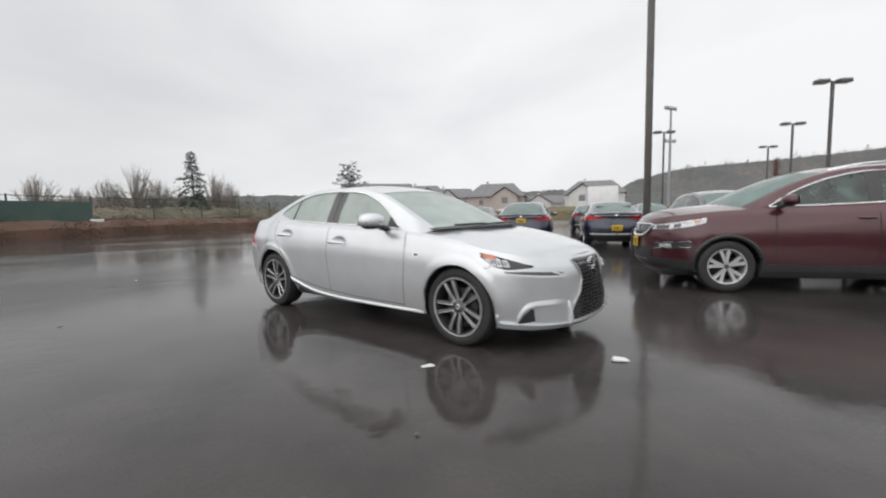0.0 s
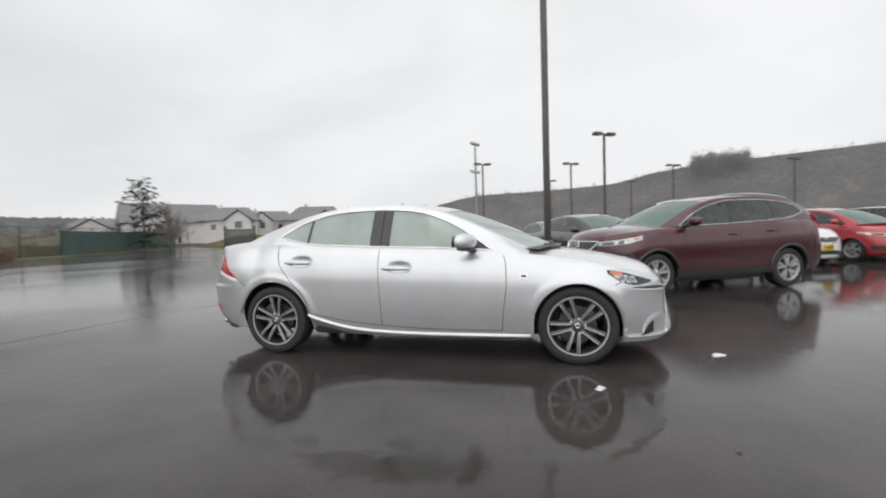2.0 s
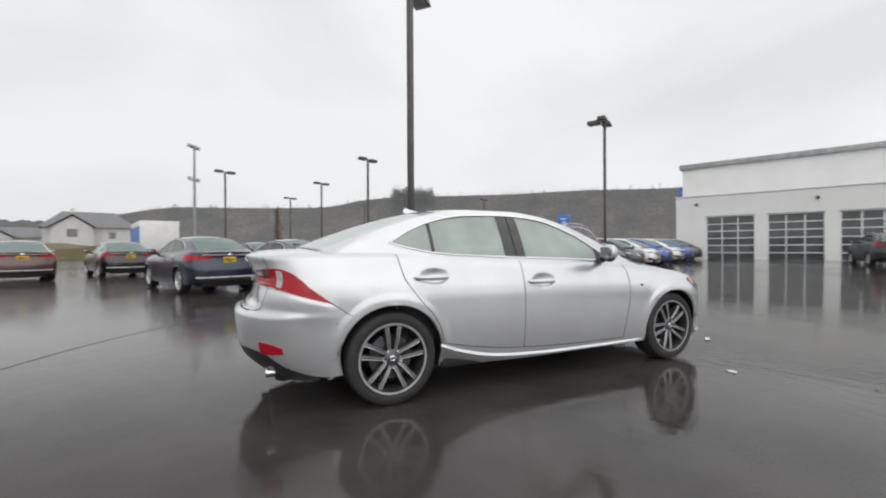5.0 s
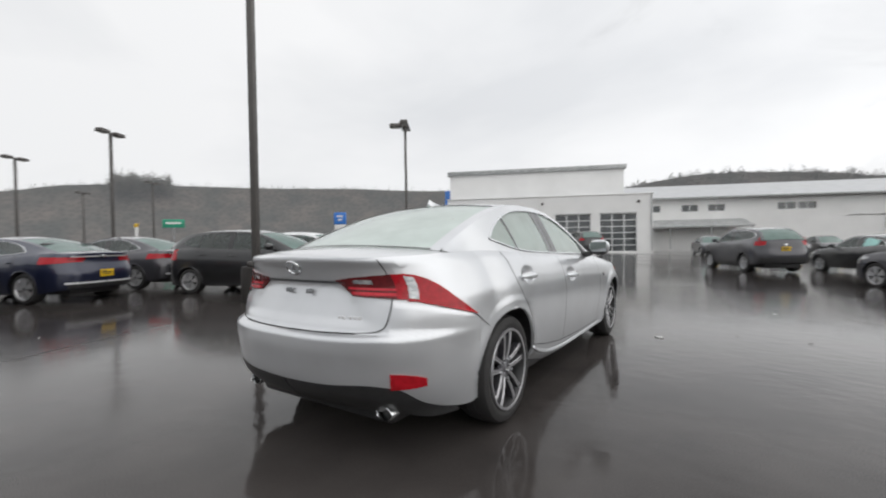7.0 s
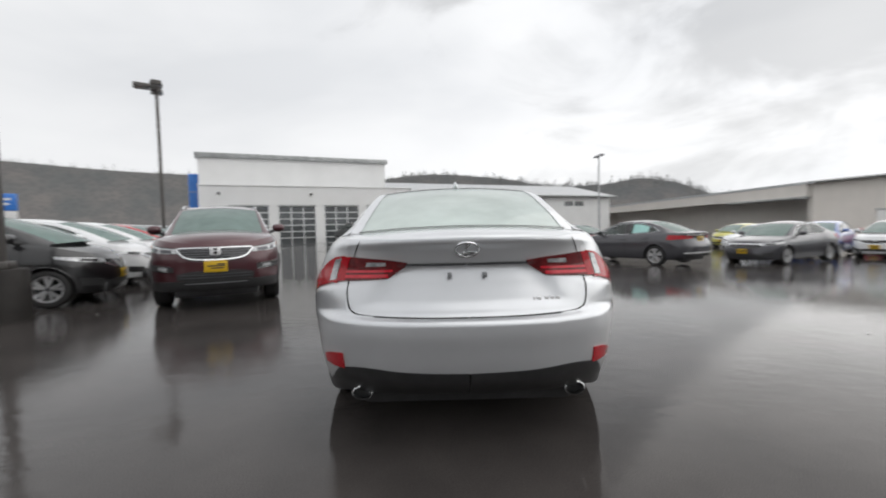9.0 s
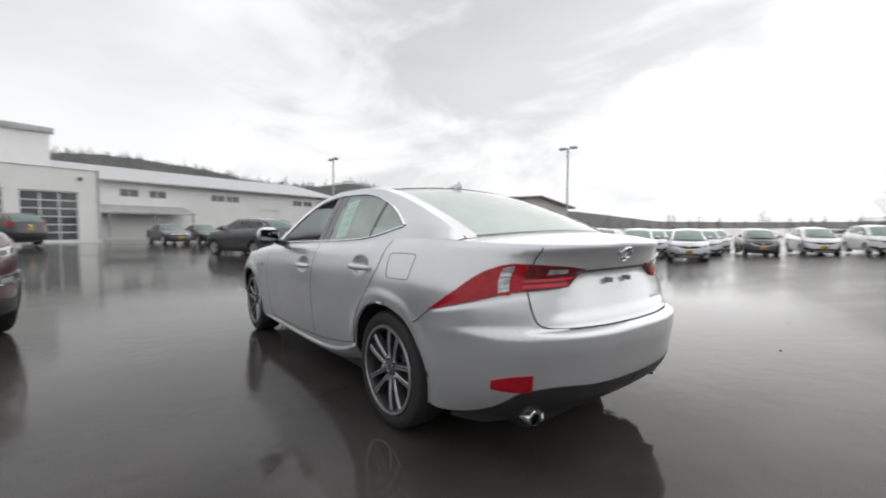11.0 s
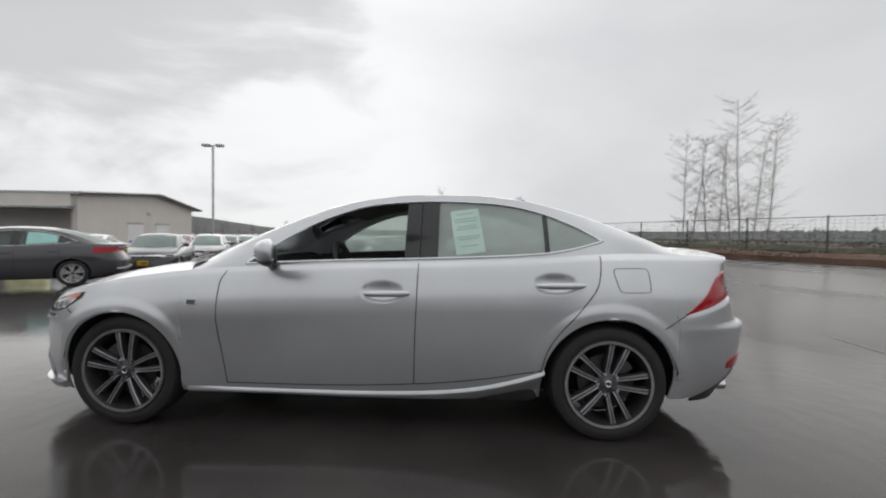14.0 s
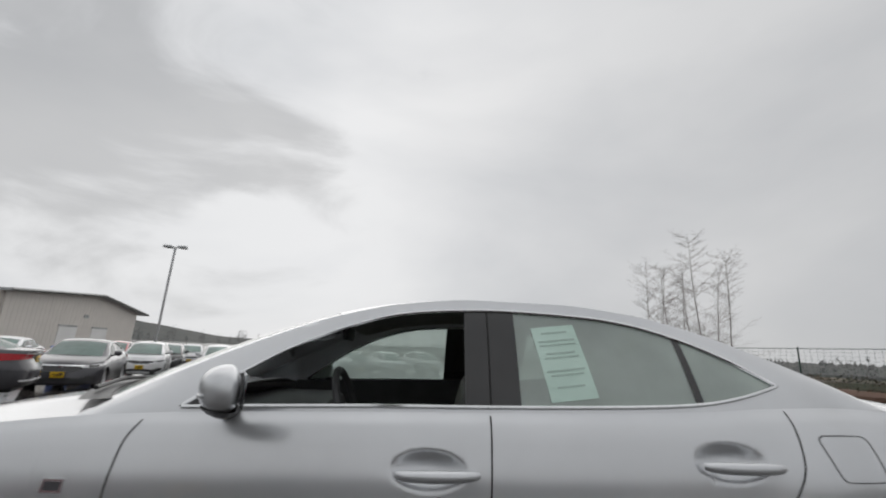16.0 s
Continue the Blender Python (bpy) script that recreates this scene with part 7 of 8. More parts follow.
# ---- fences ----
def chain_fence(name, u0, v0, u1, v1, h, step, cloth, label):
    """Posts, rails and mesh panels along a line of the lot."""
    n = max(2, round(math.hypot(u1 - u0, v1 - v0) / step))
    root = thing(name, label, "fence")
    prev = None
    post = None
    for i in range(n + 1):
        t = i / n
        u, v = u0 + (u1 - u0) * t, v0 + (v1 - v0) * t
        x, y = lot_xy(u, v)
        z = lot_height(u, v)
        if post is None:
            post = part("fence_post", tube_mesh([(0, 0, -0.1), (0, 0, h + 0.06)], 0.042, 8), FENCE_MESH, root)
            post.matrix_local = Matrix.Translation((x, y, z))
        else:
            ob = post.copy()
            scene.collection.objects.link(ob)
            ob.matrix_local = Matrix.Translation((x, y, z))
        if prev:
            a, b = Vector(prev), Vector((x, y, z))
            for zz in (h - 0.02, 0.12):
                part("rail", tube_mesh([a + Vector((0, 0, zz)), b + Vector((0, 0, zz))], 0.02, 6), FENCE_MESH, root)
            bm = bmesh.new()
            m = 15
            for j in range(1, m):
                p = a.lerp(b, j / m)
                add_tube(bm, [p + Vector((0, 0, 0.1)), p + Vector((0, 0, h))], 0.0045, 3, caps=False)
            for j in range(1, 12):
                zz = 0.1 + (h - 0.1) * j / 12
                add_tube(bm, [a + Vector((0, 0, zz)), b + Vector((0, 0, zz))], 0.0045, 3, caps=False)
            part("wire_mesh", bm, FENCE_MESH, root)
            if cloth(t):
                mid = Vector((0, 0, 0.12))
                top = Vector((0, 0, h - 0.3))
                off = (b - a).cross(Vector((0, 0, 1))).normalized() * 0.05
                part("screen_cloth", grid_mesh([[a + mid + off, b + mid + off], [a + top + off, b + top + off], [a + top + off * 1.3, b + top + off * 1.3], [a + mid + off * 1.3, b + mid + off * 1.3]]), SCREEN_CLOTH, root)
        prev = (x, y, z)


chain_fence("west_fence", -25.2, -78.0, -25.2, 58.0, 2.35, 4.0, lambda t: 0.635 < t < 0.69 or 0.84 < t < 0.985, "dark green mesh fence with partly screened panels")


def board_fence():
    root = thing("board_fence", "brown wooden board fence before the houses", "fence")
    for i in range(44):
        a = i / 44
        x0, y0 = -62 + 46 * a, 84 + 5 * a
        part("board", box_mesh(x0, x0 + 1.0, y0, y0 + 0.08, -0.1, 2.0 + 0.03 * math.sin(i * 2.3)), BROWN_WOOD, root)


board_fence()


def lot_gate():
    """A dark boarded gate between two stout posts at the lot's north-west corner."""
    root = thing("yard_gate", "dark boarded yard gate between stout posts", "gate", m=pose(-40.9, 47.6, lot_height(-19.0, 59.8), 0, 0, 38))
    for x in (-1.9, 1.9):
        part("gate_post", box_mesh(x - 0.13, x + 0.13, -0.13, 0.13, -0.2, 2.9, bevel=0.02), FENCE_MESH, root)
    for z in (0.25, 1.30, 2.35):
        part("gate_rail", box_mesh(-1.77, 1.77, -0.05, 0.02, z - 0.06, z + 0.06, bevel=0.01), DARK_ALLOY, root)
    for i in range(17):
        x = -1.72 + i * 0.205
        part("board", box_mesh(x, x + 0.175, 0.022, 0.05, 0.10, 2.45 + 0.02 * math.sin(i * 1.7), bevel=0.006), BARK, root)


lot_gate()


# ---- verges beyond the asphalt ----
def verge(name, u0, u1, v0, v1, top, mat, label, seed):
    us, vs = np.linspace(u0, u1, 26), np.linspace(v0, v1, 40)
    rows = []
    for i, u in enumerate(us):
        row = []
        for j, v in enumerate(vs):
            e = min(i, len(us) - 1 - i, j, len(vs) - 1 - j)
            x, y = lot_xy(u, v)
            z = lot_height(u, v) + (-0.06 if e == 0 else top * min(1, e / 3) * (0.8 + 0.4 * noise.noise((u * 0.15, v * 0.15, seed))))
            row.append((x, y, z))
        rows.append(row)
    ob = part(name, grid_mesh(rows), mat)
    return tagged(ob, label, "verge", kind="structure")


verge("grass_verge", -27.2, -24.6, 14, 58, 0.10, GRASS, "strip of tired winter grass along the fence", 1)
verge("earth_bank", -84, -25.6, -120, 14, 0.75, EARTH, "brown earth bank behind the fence", 2)
verge("earth_bank_north", -84, -26.8, 14, 90, 0.6, EARTH, "brown earth bank behind the grass", 4)
verge("north_verge", -26, 24, 61, 72, 1.9, DRYGRASS, "dry grass bank along the lot's north edge", 3)


def leaf_cloud(bm, rnd, centre, size, count, leaf):
    for _ in range(count):
        a, b, r = rnd.uniform(0, math.tau), rnd.uniform(-1, 1), rnd.random() ** 0.4
        q = math.sqrt(1 - b * b)
        p = Vector(centre) + Vector((math.cos(a) * q * size[0], math.sin(a) * q * size[1], b * size[2])) * r
        d = Vector((rnd.gauss(0, 1), rnd.gauss(0, 1), rnd.gauss(0, 0.7))).normalized()
        s = d.orthogonal().normalized()
        l, w = leaf * rnd.uniform(0.6, 1.4), leaf * rnd.uniform(0.2, 0.45)
        vs = [bm.verts.new(p - d * l), bm.verts.new(p + s * w), bm.verts.new(p + d * l), bm.verts.new(p - s * w)]
        bm.faces.new(vs)


def hedge(name, pts, h, count, mat, label, seed, leaf=0.22):
    """A ragged belt of brush along lot points."""
    rnd = random.Random(seed)
    bm = bmesh.new()
    for i in range(len(pts) - 1):
        (u0, v0), (u1, v1) = pts[i], pts[i + 1]
        n = max(1, round(math.hypot(u1 - u0, v1 - v0) / 1.6))
        for j in range(n):
            t = (j + rnd.random()) / n
            x, y = lot_xy(u0 + (u1 - u0) * t + rnd.uniform(-1.5, 1.5), v0 + (v1 - v0) * t)
            hh = h * rnd.uniform(0.65, 1.2)
            leaf_cloud(bm, rnd, (x, y, hh * 0.46), (1.5, 1.5, hh * 0.54), count, leaf)
        # thick twiggy middle of the belt
        m = max(8, round(math.hypot(u1 - u0, v1 - v0) / 0.45))
        rows = []
        for off, f in ((-1.1, 0.0), (-0.9, 0.45), (-0.4, 0.72), (0.3, 0.74), (0.9, 0.48), (1.1, 0.0)):
            row = []
            for j in range(m + 1):
                t = j / m
                u, v = u0 + (u1 - u0) * t + off, v0 + (v1 - v0) * t
                w = noise.noise((u * 1.3, v * 1.3, seed)) * 0.35 + noise.noise((u * 0.3, v * 0.3, seed)) * 0.35
                x, y = lot_xy(u + w * 0.8, v)
                row.append((x, y, max(-0.3, h * f * (1 + 0.5 * w) - (0.3 if f == 0 else 0))))
            rows.append(row)
        add_grid(bm, rows)
    ob = part(name, bm, mat, smooth=False)
    tagged(ob, label, "shrubs", kind="stuff")


hedge("brush_belt", [(-28.2, 8), (-28.2, 58)], 2.3, 900, BRUSH, "belt of dry brown brush behind the fence", 5, 0.075)
hedge("bracken_strip", [(-24.7, -72), (-24.7, 4)], 0.75, 420, BRACKEN, "low strip of rust-brown bracken at the foot of the fence", 12, 0.06)
hedge("bracken_thicket", [(-24.6, 4), (-24.6, 27)], 1.35, 900, BRACKEN, "rust-brown bracken thicket before the mesh fence", 13, 0.06)
hedge("brush_belt_far", [(-34, -2), (-34, 62)], 2.9, 800, BRUSH, "taller brown thicket behind the brush", 6, 0.09)
hedge("bank_brush", [(-29.5, -100), (-29.5, 6)], 1.15, 260, DARK_BRUSH, "low dark wet brush along the bank", 8, 0.09)
hedge("low_brush", [(-60, -100), (-56, -20), (-50, 0)], 1.3, 200, BRUSH, "low brown brush beyond the bank", 7, 0.14)


def bare_tree(name, x, y, h, seed, spread=0.32, label="bare winter tree with thin upright branches", stems=1, climb=0.75, low=0.28, kids=38):
    rnd = random.Random(seed)
    root = thing(name, label, "tree", m=pose(x, y, -0.4))
    trunk, twigs = bmesh.new(), bmesh.new()

    def grow(bm, p, d, length, r, depth):
        n = 6 if depth == 0 else 4
        bend = 0.035 if depth == 0 else 0.09
        pts, rs = [p], [r]
        for i in range(n):
            d = (d + Vector((rnd.gauss(0, bend), rnd.gauss(0, bend), 0.05))).normalized()
            p = p + d * length / n
            pts.append(p)
            rs.append(r * (1 - 0.85 * (i + 1) / n) + 0.004)
        add_tube(bm, pts, rs, 5 if depth < 2 else 3, caps=False)
        if depth >= 2:
            return
        for i in range(kids if depth == 0 else 8):
            t = rnd.uniform(low if depth == 0 else 0.2, 0.98)
            q = pts[min(n - 1, int(t * n))].lerp(pts[min(n, int(t * n) + 1)], t * n % 1)
            a = rnd.uniform(0, math.tau)
            side = Vector((math.cos(a), math.sin(a), 0))
            dd = (d * climb + side * rnd.uniform(spread, spread * 2.4)).normalized()
            grow(twigs, q, dd, length * rnd.uniform(*((0.12, 0.27) if depth == 0 else (0.25, 0.5))) * (1.25 - t * 0.6), max(0.0042, r * 0.15), depth + 1)
    for s in range(stems):
        off = Vector((rnd.uniform(-1, 1), rnd.uniform(-1, 1), 0)) * (1.6 if stems > 1 else 0)
        lean = Vector((rnd.gauss(0, 0.03), rnd.gauss(0, 0.03), 1)).normalized()
        grow(trunk, off, lean, h * rnd.uniform(0.75, 1.0), h * 0.0042 + 0.012, 0)
    part("trunk", trunk, TWIG, root)
    part("crown", twigs, TWIG, root)


def round_bare_tree(name, x, y, h, seed, label="rounded bare winter tree by the fence"):
    """A low trunk that fans out into a dome of fine twigs."""
    rnd = random.Random(seed)
    root = thing(name, label, "tree", m=pose(x, y, -0.3))
    trunk, twigs = bmesh.new(), bmesh.new()
    add_tube(trunk, [(0, 0, 0), (0.03, 0.02, h * 0.28)], [h * 0.022, h * 0.014], 7, caps=False)
    for i in range(64):
        a, e = rnd.uniform(0, math.tau), rnd.uniform(0.15, 1.5)
        d = Vector((math.cos(a) * math.cos(e) * 0.62, math.sin(a) * math.cos(e) * 0.62, math.sin(e)))
        p = Vector((0, 0, h * rnd.uniform(0.18, 0.3)))
        L = h * 0.72 * rnd.uniform(0.8, 1.0)
        pts = [p + d * L * t + Vector((rnd.gauss(0, 0.05), rnd.gauss(0, 0.05), 0.05 * t)) * h * 0.15 for t in (0, 0.3, 0.65, 1.0)]
        add_tube(twigs, pts, [h * 0.008, h * 0.006, h * 0.004, 0.005], 4, caps=False)
        for j in range(16):
            t = rnd.uniform(0.3, 1.0)
            q = pts[0].lerp(pts[3], t)
            w = (d + Vector((rnd.gauss(0, 0.5), rnd.gauss(0, 0.5), rnd.gauss(0.2, 0.35)))).normalized()
            l = h * rnd.uniform(0.06, 0.17)
            add_tube(twigs, [q, q + w * l * 0.6, q + w * l + Vector((0, 0, 0.04))], [0.014, 0.010, 0.005], 3, caps=False)
    part("trunk", trunk, BARK, root)
    part("crown", twigs, TWIG, root)


def conifer(x, y, h, seed, label="dark ragged conifer", needles=None, slim=1.0, broken=False):
    rnd = random.Random(seed)
    root = thing("conifer", label, "tree", m=pose(x, y, -0.3))
    lean = Vector((rnd.uniform(-0.03, 0.03), rnd.uniform(-0.03, 0.03), 1))
    part("trunk", tube_mesh([lean * h * t for t in (0, 0.5, 1.0)], [h * 0.018, h * 0.011, 0.02], 7), BARK, root)
    bm = bmesh.new()
    n = int(h * 11)
    for i in range(n):
        t = 0.10 + 0.90 * i / n
        L = slim * h * (0.27 * (1 - t) ** 0.7 if not broken else 0.24 * (1.05 - t) ** 0.4 * min(1.0, 0.35 + t * 1.3)) * rnd.choice((0.4, 0.7, 1.0, 1.25)) * rnd.uniform(0.8, 1.15) + 0.15
        a = i * 2.4 + rnd.uniform(-0.4, 0.4)
        base = lean * h * t
        way = Vector((math.cos(a), math.sin(a), rnd.uniform(-0.35, 0.12) if not broken else rnd.uniform(-0.15, 0.75)))
        for j in range(int(14 + L * 16)):
            f = rnd.random() ** 0.7
            p = base + way * L * f + Vector((rnd.gauss(0, 0.09), rnd.gauss(0, 0.09), -0.30 * f * f * L + rnd.gauss(0, 0.08)))
            d = (way + Vector((rnd.gauss(0, 0.6), rnd.gauss(0, 0.6), rnd.gauss(-0.2, 0.4)))).normalized()
            s = d.orthogonal().normalized() * rnd.uniform(0.03, 0.07)
            l = rnd.uniform(0.14, 0.30)
            bm.faces.new([bm.verts.new(p - s), bm.verts.new(p + d * l), bm.verts.new(p + s)])
    part("crown", bm, needles or NEEDLES, root, smooth=False)


def by_bearing(az, dist, eye=(0.0, 0.0)):
    return eye[0] + dist * math.cos(radians(az)), eye[1] + dist * math.sin(radians(az))


WEST_EYE, SOUTH_EYE = (2.2, -4.1), (-0.3, 3.0)
conifer(*lot_xy(35.7, 77.1), 9.6, 9, "rust-brown columnar tree beyond the lot", RUST_NEEDLES, 0.5)
conifer(-38.2, 30.4, 7.6, 3, "dark ragged conifer with a broken top", None, 1.25, True)
conifer(*by_bearing(157.8, 50, WEST_EYE), 8.2, 4, "dark shaggy conifer behind the fence")
for az, dist, h, s in ((171.6, 56, 5.6, 11), (166.3, 58, 5.6, 12), (163.7, 57, 7.2, 13), (161.6, 58, 5.8, 17), (156.0, 56, 6.6, 14), (154.4, 58, 5.6, 18), (168.6, 60, 5.0, 19), (159.6, 60, 4.8, 20), (137.2, 54, 5.4, 15), (176, 60, 4.4, 16)):
    round_bare_tree("bare_tree", *by_bearing(az, dist, WEST_EYE), h, s)
bare_tree("bare_tree", *by_bearing(-85.9, 66, (-2.0, 2.9)), 10.8, 21, 0.3, "slim bare tree with fine upright branches", 1)
for i, (az, h) in enumerate(((-117.6, 16.2), (-118.6, 15.0), (-120.2, 14.6), (-121.2, 13.0), (-122.4, 15.0), (-123.3, 18.5), (-124.3, 13.6), (-125.6, 15.6))):
    bare_tree("bare_poplar", *by_bearing(az, 54 + 1.5 * (i % 3), SOUTH_EYE), h, 31 + i, 0.45, "tall bare poplar with thin spreading branches", climb=0.38, low=0.10, kids=52)


# ---- houses ----
def house(az, dist, wide, deep, eave, ridge, wall, turn=0.0, label="pale two-storey house with a grey shingle roof"):
    x, y = by_bearing(az, dist, (0.0, -4.4))
    root = thing("house", label, "house", "houses beyond the fence", pose(x, y, -0.3, 0, 0, az + 90 + turn))
    wins = []
    n = max(2, int(wide / 4.6))
    for i in range(n):
        c = -wide / 2 + wide * (i + 0.5) / n
        wins += [(c - 0.45, c + 0.45, eave - 1.75, eave - 0.7)] + ([(c - 0.7, c + 0.7, 0.9, 2.0)] if i % 2 else [])
    w = wall_with_holes("wall", -wide / 2, wide / 2, -0.2, eave, wins, 0.25, wall, root)
    w.matrix_local = pose(0, deep / 2, 0, 0, 0, 180)
    part("wall", box_mesh(-wide / 2, wide / 2, -deep / 2, deep / 2 - 0.26, -0.2, eave), wall, root, smooth=False)
    for a, b, c, e in wins:
        pane = part("window", box_mesh(-b, -a, deep / 2 - 0.16, deep / 2 - 0.12, c, e), DARK_GLASS, root)
        part("window_frame", box_mesh(-b - 0.05, -a + 0.05, deep / 2 - 0.02, deep / 2 + 0.03, c - 0.10, c), DOOR_FRAME, pane)
    hw, hd = wide / 2 + 0.5, deep / 2 + 0.5
    hip = 0.96 if wall is HOUSE_WALL and turn > 0 else 0.55
    bm = bmesh.new()
    v = [bm.verts.new(p) for p in ((-hw, -hd, eave), (hw, -hd, eave), (hw, hd, eave), (-hw, hd, eave), (-hw * hip, 0, ridge), (hw * hip, 0, ridge))]
    for f in ((0, 1, 5, 4), (2, 3, 4, 5), (1, 2, 5), (3, 0, 4), (3, 2, 1, 0)):
        bm.faces.new([v[i] for i in f])
    part("roof", bm, HOUSE_ROOF, root, smooth=False)
    # gabled wing towards the lot
    c, ww = (hw * 0.35 if turn >= 0 else -hw * 0.35), min(2.6, wide * 0.22)
    d0, d1, g = deep / 2 + 0.04, deep / 2 + 1.6, eave + 1.7
    wing = bmesh.new()
    lo, hi = [wing.verts.new((c + x, d1, z)) for x, z in ((-ww, -0.2), (ww, -0.2), (ww, eave), (0, g), (-ww, eave))], [wing.verts.new((c + x, d0, z)) for x, z in ((-ww, -0.2), (ww, -0.2), (ww, eave), (0, g), (-ww, eave))]
    wing.faces.new(lo)
    for i in (0, 1, 4):
        wing.faces.new((lo[i], lo[(i + 1) % 5], hi[(i + 1) % 5], hi[i]))
    w = part("gable_wing", wing, wall, root, smooth=False)
    for s in (1, -1):
        part("wing_roof", grid_mesh([[(c + s * (ww + 0.3), d1 + 0.3, eave - 0.15), (c + s * (ww + 0.3), 0.5, eave - 0.15)], [(c, d1 + 0.3, g + 0.08), (c, 0.5, g + 0.08)], [(c, d1 + 0.3, g + 0.22), (c, 0.5, g + 0.22)], [(c + s * (ww + 0.3), d1 + 0.3, eave), (c + s * (ww + 0.3), 0.5, eave)]]), HOUSE_ROOF, w, smooth=False)
    part("wing_window", box_mesh(c - 0.6, c + 0.6, d1 - 0.02, d1 + 0.03, eave - 1.5, eave - 0.3), DARK_GLASS, w)
    part("garage_door", box_mesh(c - 1.3, c + 1.3, d1 - 0.02, d1 + 0.04, 0.0, 2.2, bevel=0.01), SIGN_WHITE, w)
    part("chimney", box_mesh(hw * 0.3, hw * 0.3 + 0.5, -0.3, 0.3, ridge - 0.9, ridge + 0.5), wall, root)


house(135.5, 92, 15, 9, 4.6, 8.2, HOUSE_WALL, 10)
house(129.2, 92, 10, 9, 4.9, 7.6, HOUSE_WALL, -8)
house(125.6, 98, 9, 9, 4.9, 7.2, HOUSE_WALL, 12)
house(119.2, 95, 12, 9, 4.9, 7.9, HOUSE_WALL_B, -5, "pink-brown two-storey house with a grey shingle roof")
house(112.5, 100, 13, 8, 3.4, 5.2, HOUSE_WALL, 5)
house(106.6, 92, 11, 9, 4.9, 7.6, HOUSE_WALL, 0)
house(141, 96, 14, 9, 3.6, 5.6, HOUSE_WALL, 0)


# ---- wooded hills, their mist an emission in the materials ----
def ridge(name, dist, profile, depth, mat, label, seed, rough=0.25, step=0.16):
    """A rising slope whose skyline follows (bearing, elevation) pairs, ragged with treetops."""
    f = smooth_curve(profile)
    a0, a1 = min(p[0] for p in profile), max(p[0] for p in profile)
    levels = 9
    rows = [[] for _ in range(levels + 2)]
    for az in np.arange(a0, a1, step):
        e = f(az)
        h = dist * math.tan(radians(e))
        tree = rough * dist / 100 * (abs(noise.noise((az * 3.1, seed, 0))) * 1.3 + abs(noise.noise((az * 9.7, seed, 3))) * 0.8 + abs(noise.noise((az * 27.0, seed, 5))) * 0.6)
        x, y = by_bearing(az, dist * 0.86)
        rows[0].append((x, y, -2.0))
        for r in range(1, levels + 2):
            t = r / (levels + 1)
            lump = rough * dist / 100 * abs(noise.noise((az * 5.0, t * 9.0, seed))) * (0.25 if r <= levels else 0.0)
            x, y = by_bearing(az, dist * (0.86 + 0.14 * t) - lump * 2)
            rows[r].append((x, y, 1.0 + h * t ** 1.15 + (lump if r <= levels else tree * min(1, e / 2))))
    ob = part(name, grid_mesh(rows), mat)
    tagged(ob, label, "hill", kind="structure")


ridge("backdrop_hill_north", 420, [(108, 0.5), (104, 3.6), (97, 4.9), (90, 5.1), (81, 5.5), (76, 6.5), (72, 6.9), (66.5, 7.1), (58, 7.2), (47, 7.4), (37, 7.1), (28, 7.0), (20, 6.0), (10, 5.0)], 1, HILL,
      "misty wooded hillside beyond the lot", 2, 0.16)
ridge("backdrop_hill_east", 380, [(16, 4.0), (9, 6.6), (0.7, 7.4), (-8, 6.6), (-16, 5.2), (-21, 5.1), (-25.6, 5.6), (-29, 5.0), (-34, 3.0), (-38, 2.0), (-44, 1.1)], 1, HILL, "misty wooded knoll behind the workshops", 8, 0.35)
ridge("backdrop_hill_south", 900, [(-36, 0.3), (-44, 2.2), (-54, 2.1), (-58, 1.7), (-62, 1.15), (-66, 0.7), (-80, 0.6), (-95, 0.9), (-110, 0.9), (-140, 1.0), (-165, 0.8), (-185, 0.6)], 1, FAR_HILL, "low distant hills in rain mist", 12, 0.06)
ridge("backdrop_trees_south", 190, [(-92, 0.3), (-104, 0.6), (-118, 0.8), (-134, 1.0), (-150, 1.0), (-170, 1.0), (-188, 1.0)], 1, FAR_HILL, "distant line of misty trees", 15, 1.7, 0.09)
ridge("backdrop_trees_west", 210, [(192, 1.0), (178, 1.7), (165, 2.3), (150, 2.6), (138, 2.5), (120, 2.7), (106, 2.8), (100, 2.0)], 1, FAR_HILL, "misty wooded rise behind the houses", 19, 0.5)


def treetops(name, dist, skyline, step, size, label, seed, count=70, mat=None, lift=0.0):
    """Crowns of separate trees along a far skyline of (bearing, elevation) pairs."""
    rnd = random.Random(seed)
    f = smooth_curve(skyline)
    a0, a1 = min(p[0] for p in skyline), max(p[0] for p in skyline)
    bm = bmesh.new()
    az = a0
    while az < a1:
        s = size * rnd.uniform(0.5, 1.35)
        d = dist * rnd.uniform(0.96, 1.0)
        x, y = by_bearing(az, d)
        z = d * math.tan(radians(f(az))) + 1.0
        tall = rnd.uniform(1.0, 1.9)
        leaf_cloud(bm, rnd, (x, y, z + s * (0.3 + lift) * tall), (s * 0.8, s * 0.8, s * tall), int(count * rnd.uniform(0.5, 1.3)), s * 0.24)
        leaf_cloud(bm, rnd, (x, y, z + s * (0.9 + lift) * tall), (s * 0.45, s * 0.45, s * tall * 0.8), count // 3, s * 0.2)
        az += step * rnd.uniform(0.4, 1.6)
    ob = part(name, bm, mat or HAZE_GLOW_CROWNS, smooth=False)
    tagged(ob, label, "trees", kind="stuff")


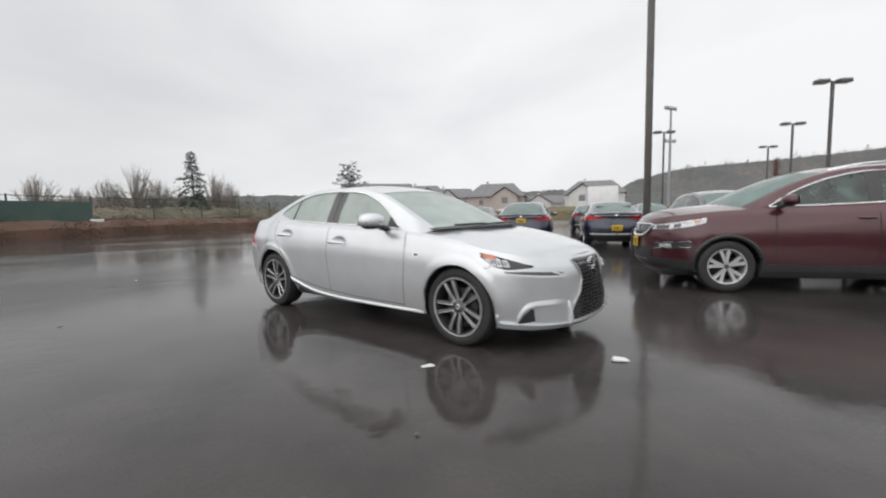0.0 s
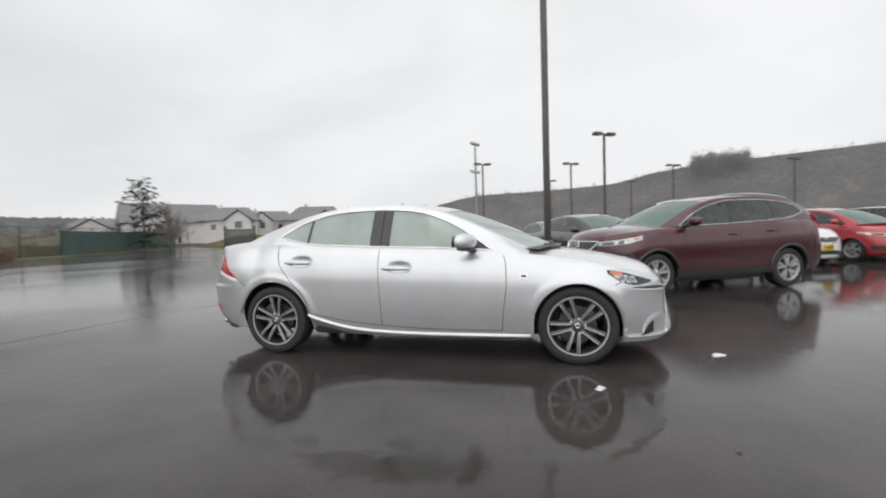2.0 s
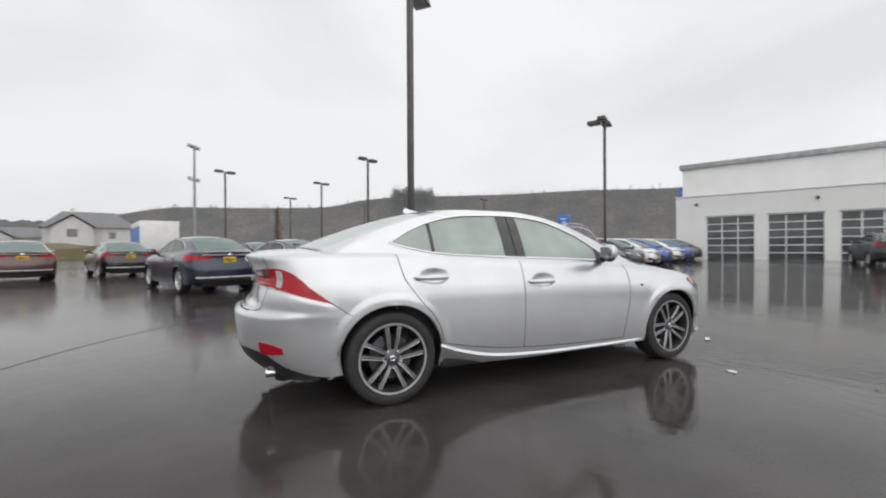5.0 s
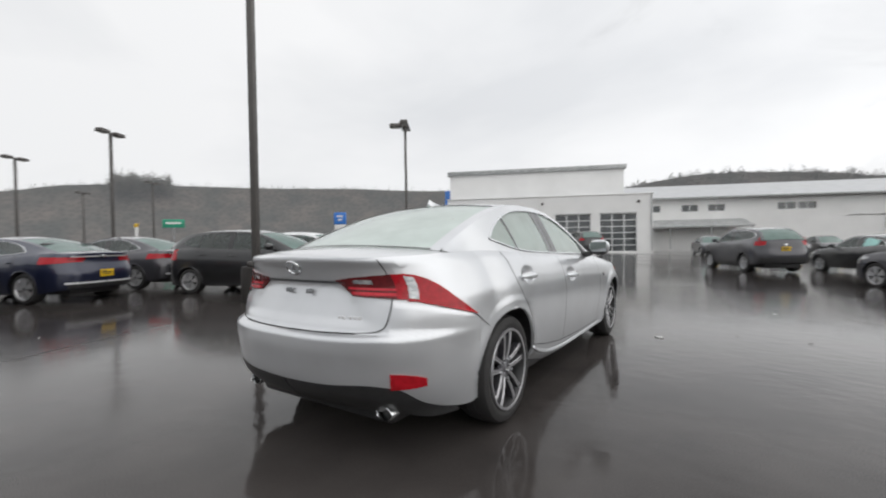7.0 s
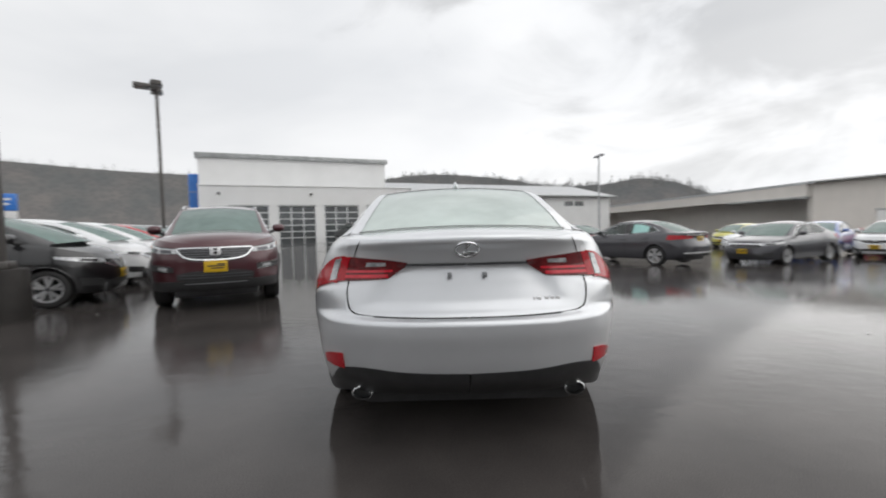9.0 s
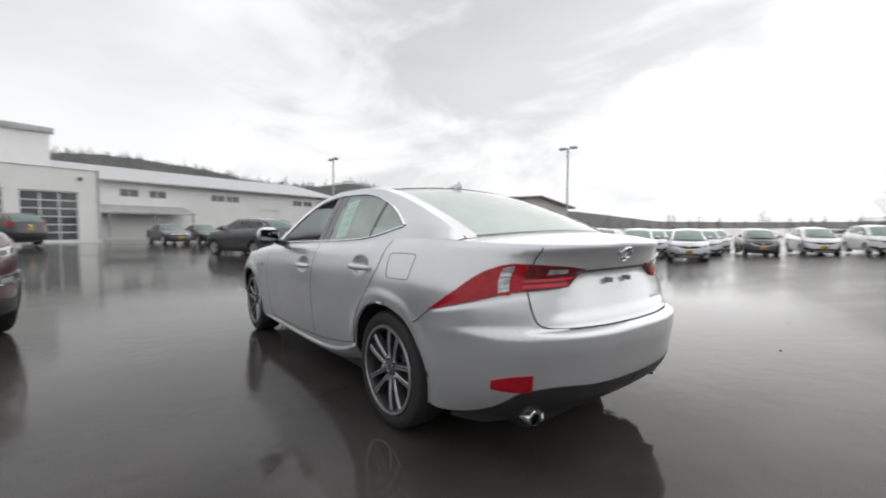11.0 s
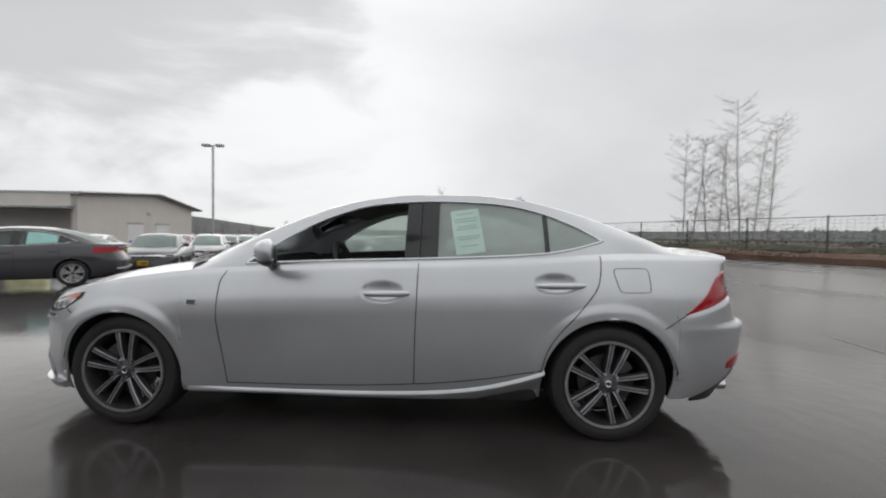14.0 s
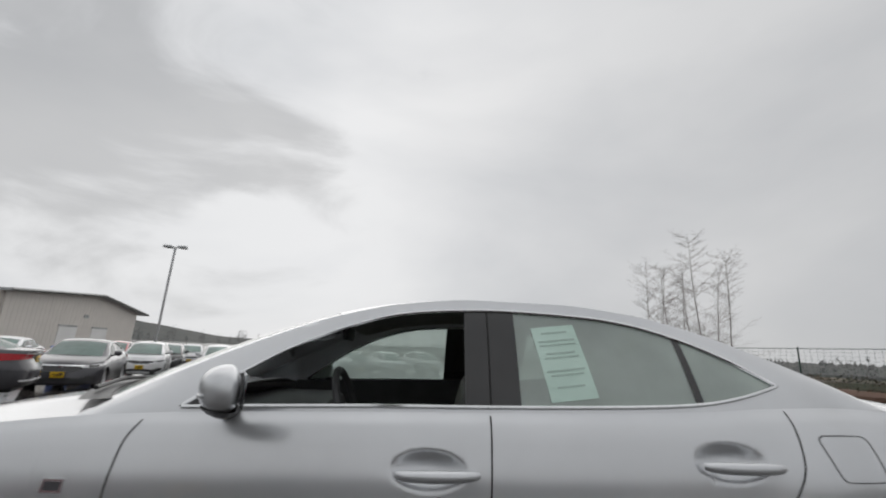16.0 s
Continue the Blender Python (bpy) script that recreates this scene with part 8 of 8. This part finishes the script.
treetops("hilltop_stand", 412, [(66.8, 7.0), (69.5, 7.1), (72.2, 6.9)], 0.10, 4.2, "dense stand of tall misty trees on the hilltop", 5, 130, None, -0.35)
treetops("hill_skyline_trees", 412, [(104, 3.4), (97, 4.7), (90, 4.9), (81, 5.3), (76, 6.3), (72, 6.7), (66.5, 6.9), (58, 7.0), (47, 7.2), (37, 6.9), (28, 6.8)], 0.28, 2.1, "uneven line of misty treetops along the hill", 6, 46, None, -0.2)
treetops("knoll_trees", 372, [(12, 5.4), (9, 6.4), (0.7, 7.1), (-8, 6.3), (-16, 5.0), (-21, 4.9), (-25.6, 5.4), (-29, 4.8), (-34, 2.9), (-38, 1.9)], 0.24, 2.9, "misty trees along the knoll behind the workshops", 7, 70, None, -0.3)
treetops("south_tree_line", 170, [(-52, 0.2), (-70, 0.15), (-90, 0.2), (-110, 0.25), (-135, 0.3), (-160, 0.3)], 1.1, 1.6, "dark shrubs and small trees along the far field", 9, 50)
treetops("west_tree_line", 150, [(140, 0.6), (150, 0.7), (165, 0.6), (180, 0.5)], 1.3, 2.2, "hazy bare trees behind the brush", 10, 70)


# ---- seam across the lot ----
line = [(-5.4, 0.15), (-4.7, 1.4), (-3.75, 2.75), (-2.3, 4.1), (-0.93, 4.74), (0.97, 4.67)]
seam = part("pavement_seam", ribbon(lambda a, b, off: Vector((*lot_xy(a, b), lot_height(a, b) + off)), samples(line, 90), 0.018, 0.003), TAR)
tagged(seam, "dark tarred seam across the wet asphalt", "seam", kind="structure")


# ---- litter on the wet ground ----
def litter(name, x, y, size, seed, label, mat=LITTER):
    rnd = random.Random(seed)
    bm = bmesh.new()
    bmesh.ops.create_icosphere(bm, subdivisions=2, radius=1)
    for v in bm.verts:
        k = rnd.uniform(0.40, 1.20)
        v.co = Vector((v.co.x * size[0] * k, v.co.y * size[1] * k, max(-0.0, (v.co.z * 0.5 + 0.5)) * size[2] * k))
    ob = part(name, bm, mat, smooth=False)
    u, v = x * UX + y * UY, y * UX - x * UY
    ob.matrix_world = pose(x, y, lot_height(u, v), 0, 0, rnd.uniform(0, 180))
    tagged(ob, label, "litter")


litter("crumpled_paper", 2.56, -0.45, (0.068, 0.040, 0.024), 1, "crumpled white paper scrap on the wet asphalt")
litter("paper_scrap", 1.50, -1.36, (0.06, 0.035, 0.012), 2, "flat wet white paper scrap")
u, v = -24.98, 14.64
bag = part("plastic_bag", grid_mesh([[(0.03 * noise.noise((i * 0.9, j * 0.8, 3)) - 0.02, (i / 7 - 0.5) * (0.85 - 0.085 * j) + 0.05 * noise.noise((i, j, 1)), 0.62 - j * 0.085 + 0.05 * noise.noise((i * 0.7, j, 5)) - 0.35 * abs(i / 7 - 0.55) * (j / 8)) for i in range(8)] for j in range(9)]), LITTER)
bag.matrix_world = lot_pose(u, v - 0.5, 0, 0.42)
sol = bag.modifiers.new("thickness", "SOLIDIFY")
sol.thickness = 0.01
tagged(bag, "torn white plastic bag caught on the mesh fence", "bag")
rnd = random.Random(77)
for i in range(22):
    x, y = lot_xy(rnd.uniform(-4.5, 6.5), rnd.uniform(-9, -1.5))
    if abs(y) > 1.3 or abs(x) > 2.8:
        litter("wet_leaf", x, y, (rnd.uniform(0.014, 0.03), rnd.uniform(0.01, 0.018), 0.006), 40 + i, "small dark wet leaf on the asphalt", BARK)
for i, (x, y) in enumerate(((-0.3, -4.0), (4.1, -2.6), (-2.2, 5.2), (-5.5, -1.2), (6.2, -4.4), (1.6, 5.0), (-6.0, 2.6))):
    litter("wet_leaf", x, y, (0.022, 0.014, 0.006), 10 + i, "small wet fallen leaf")
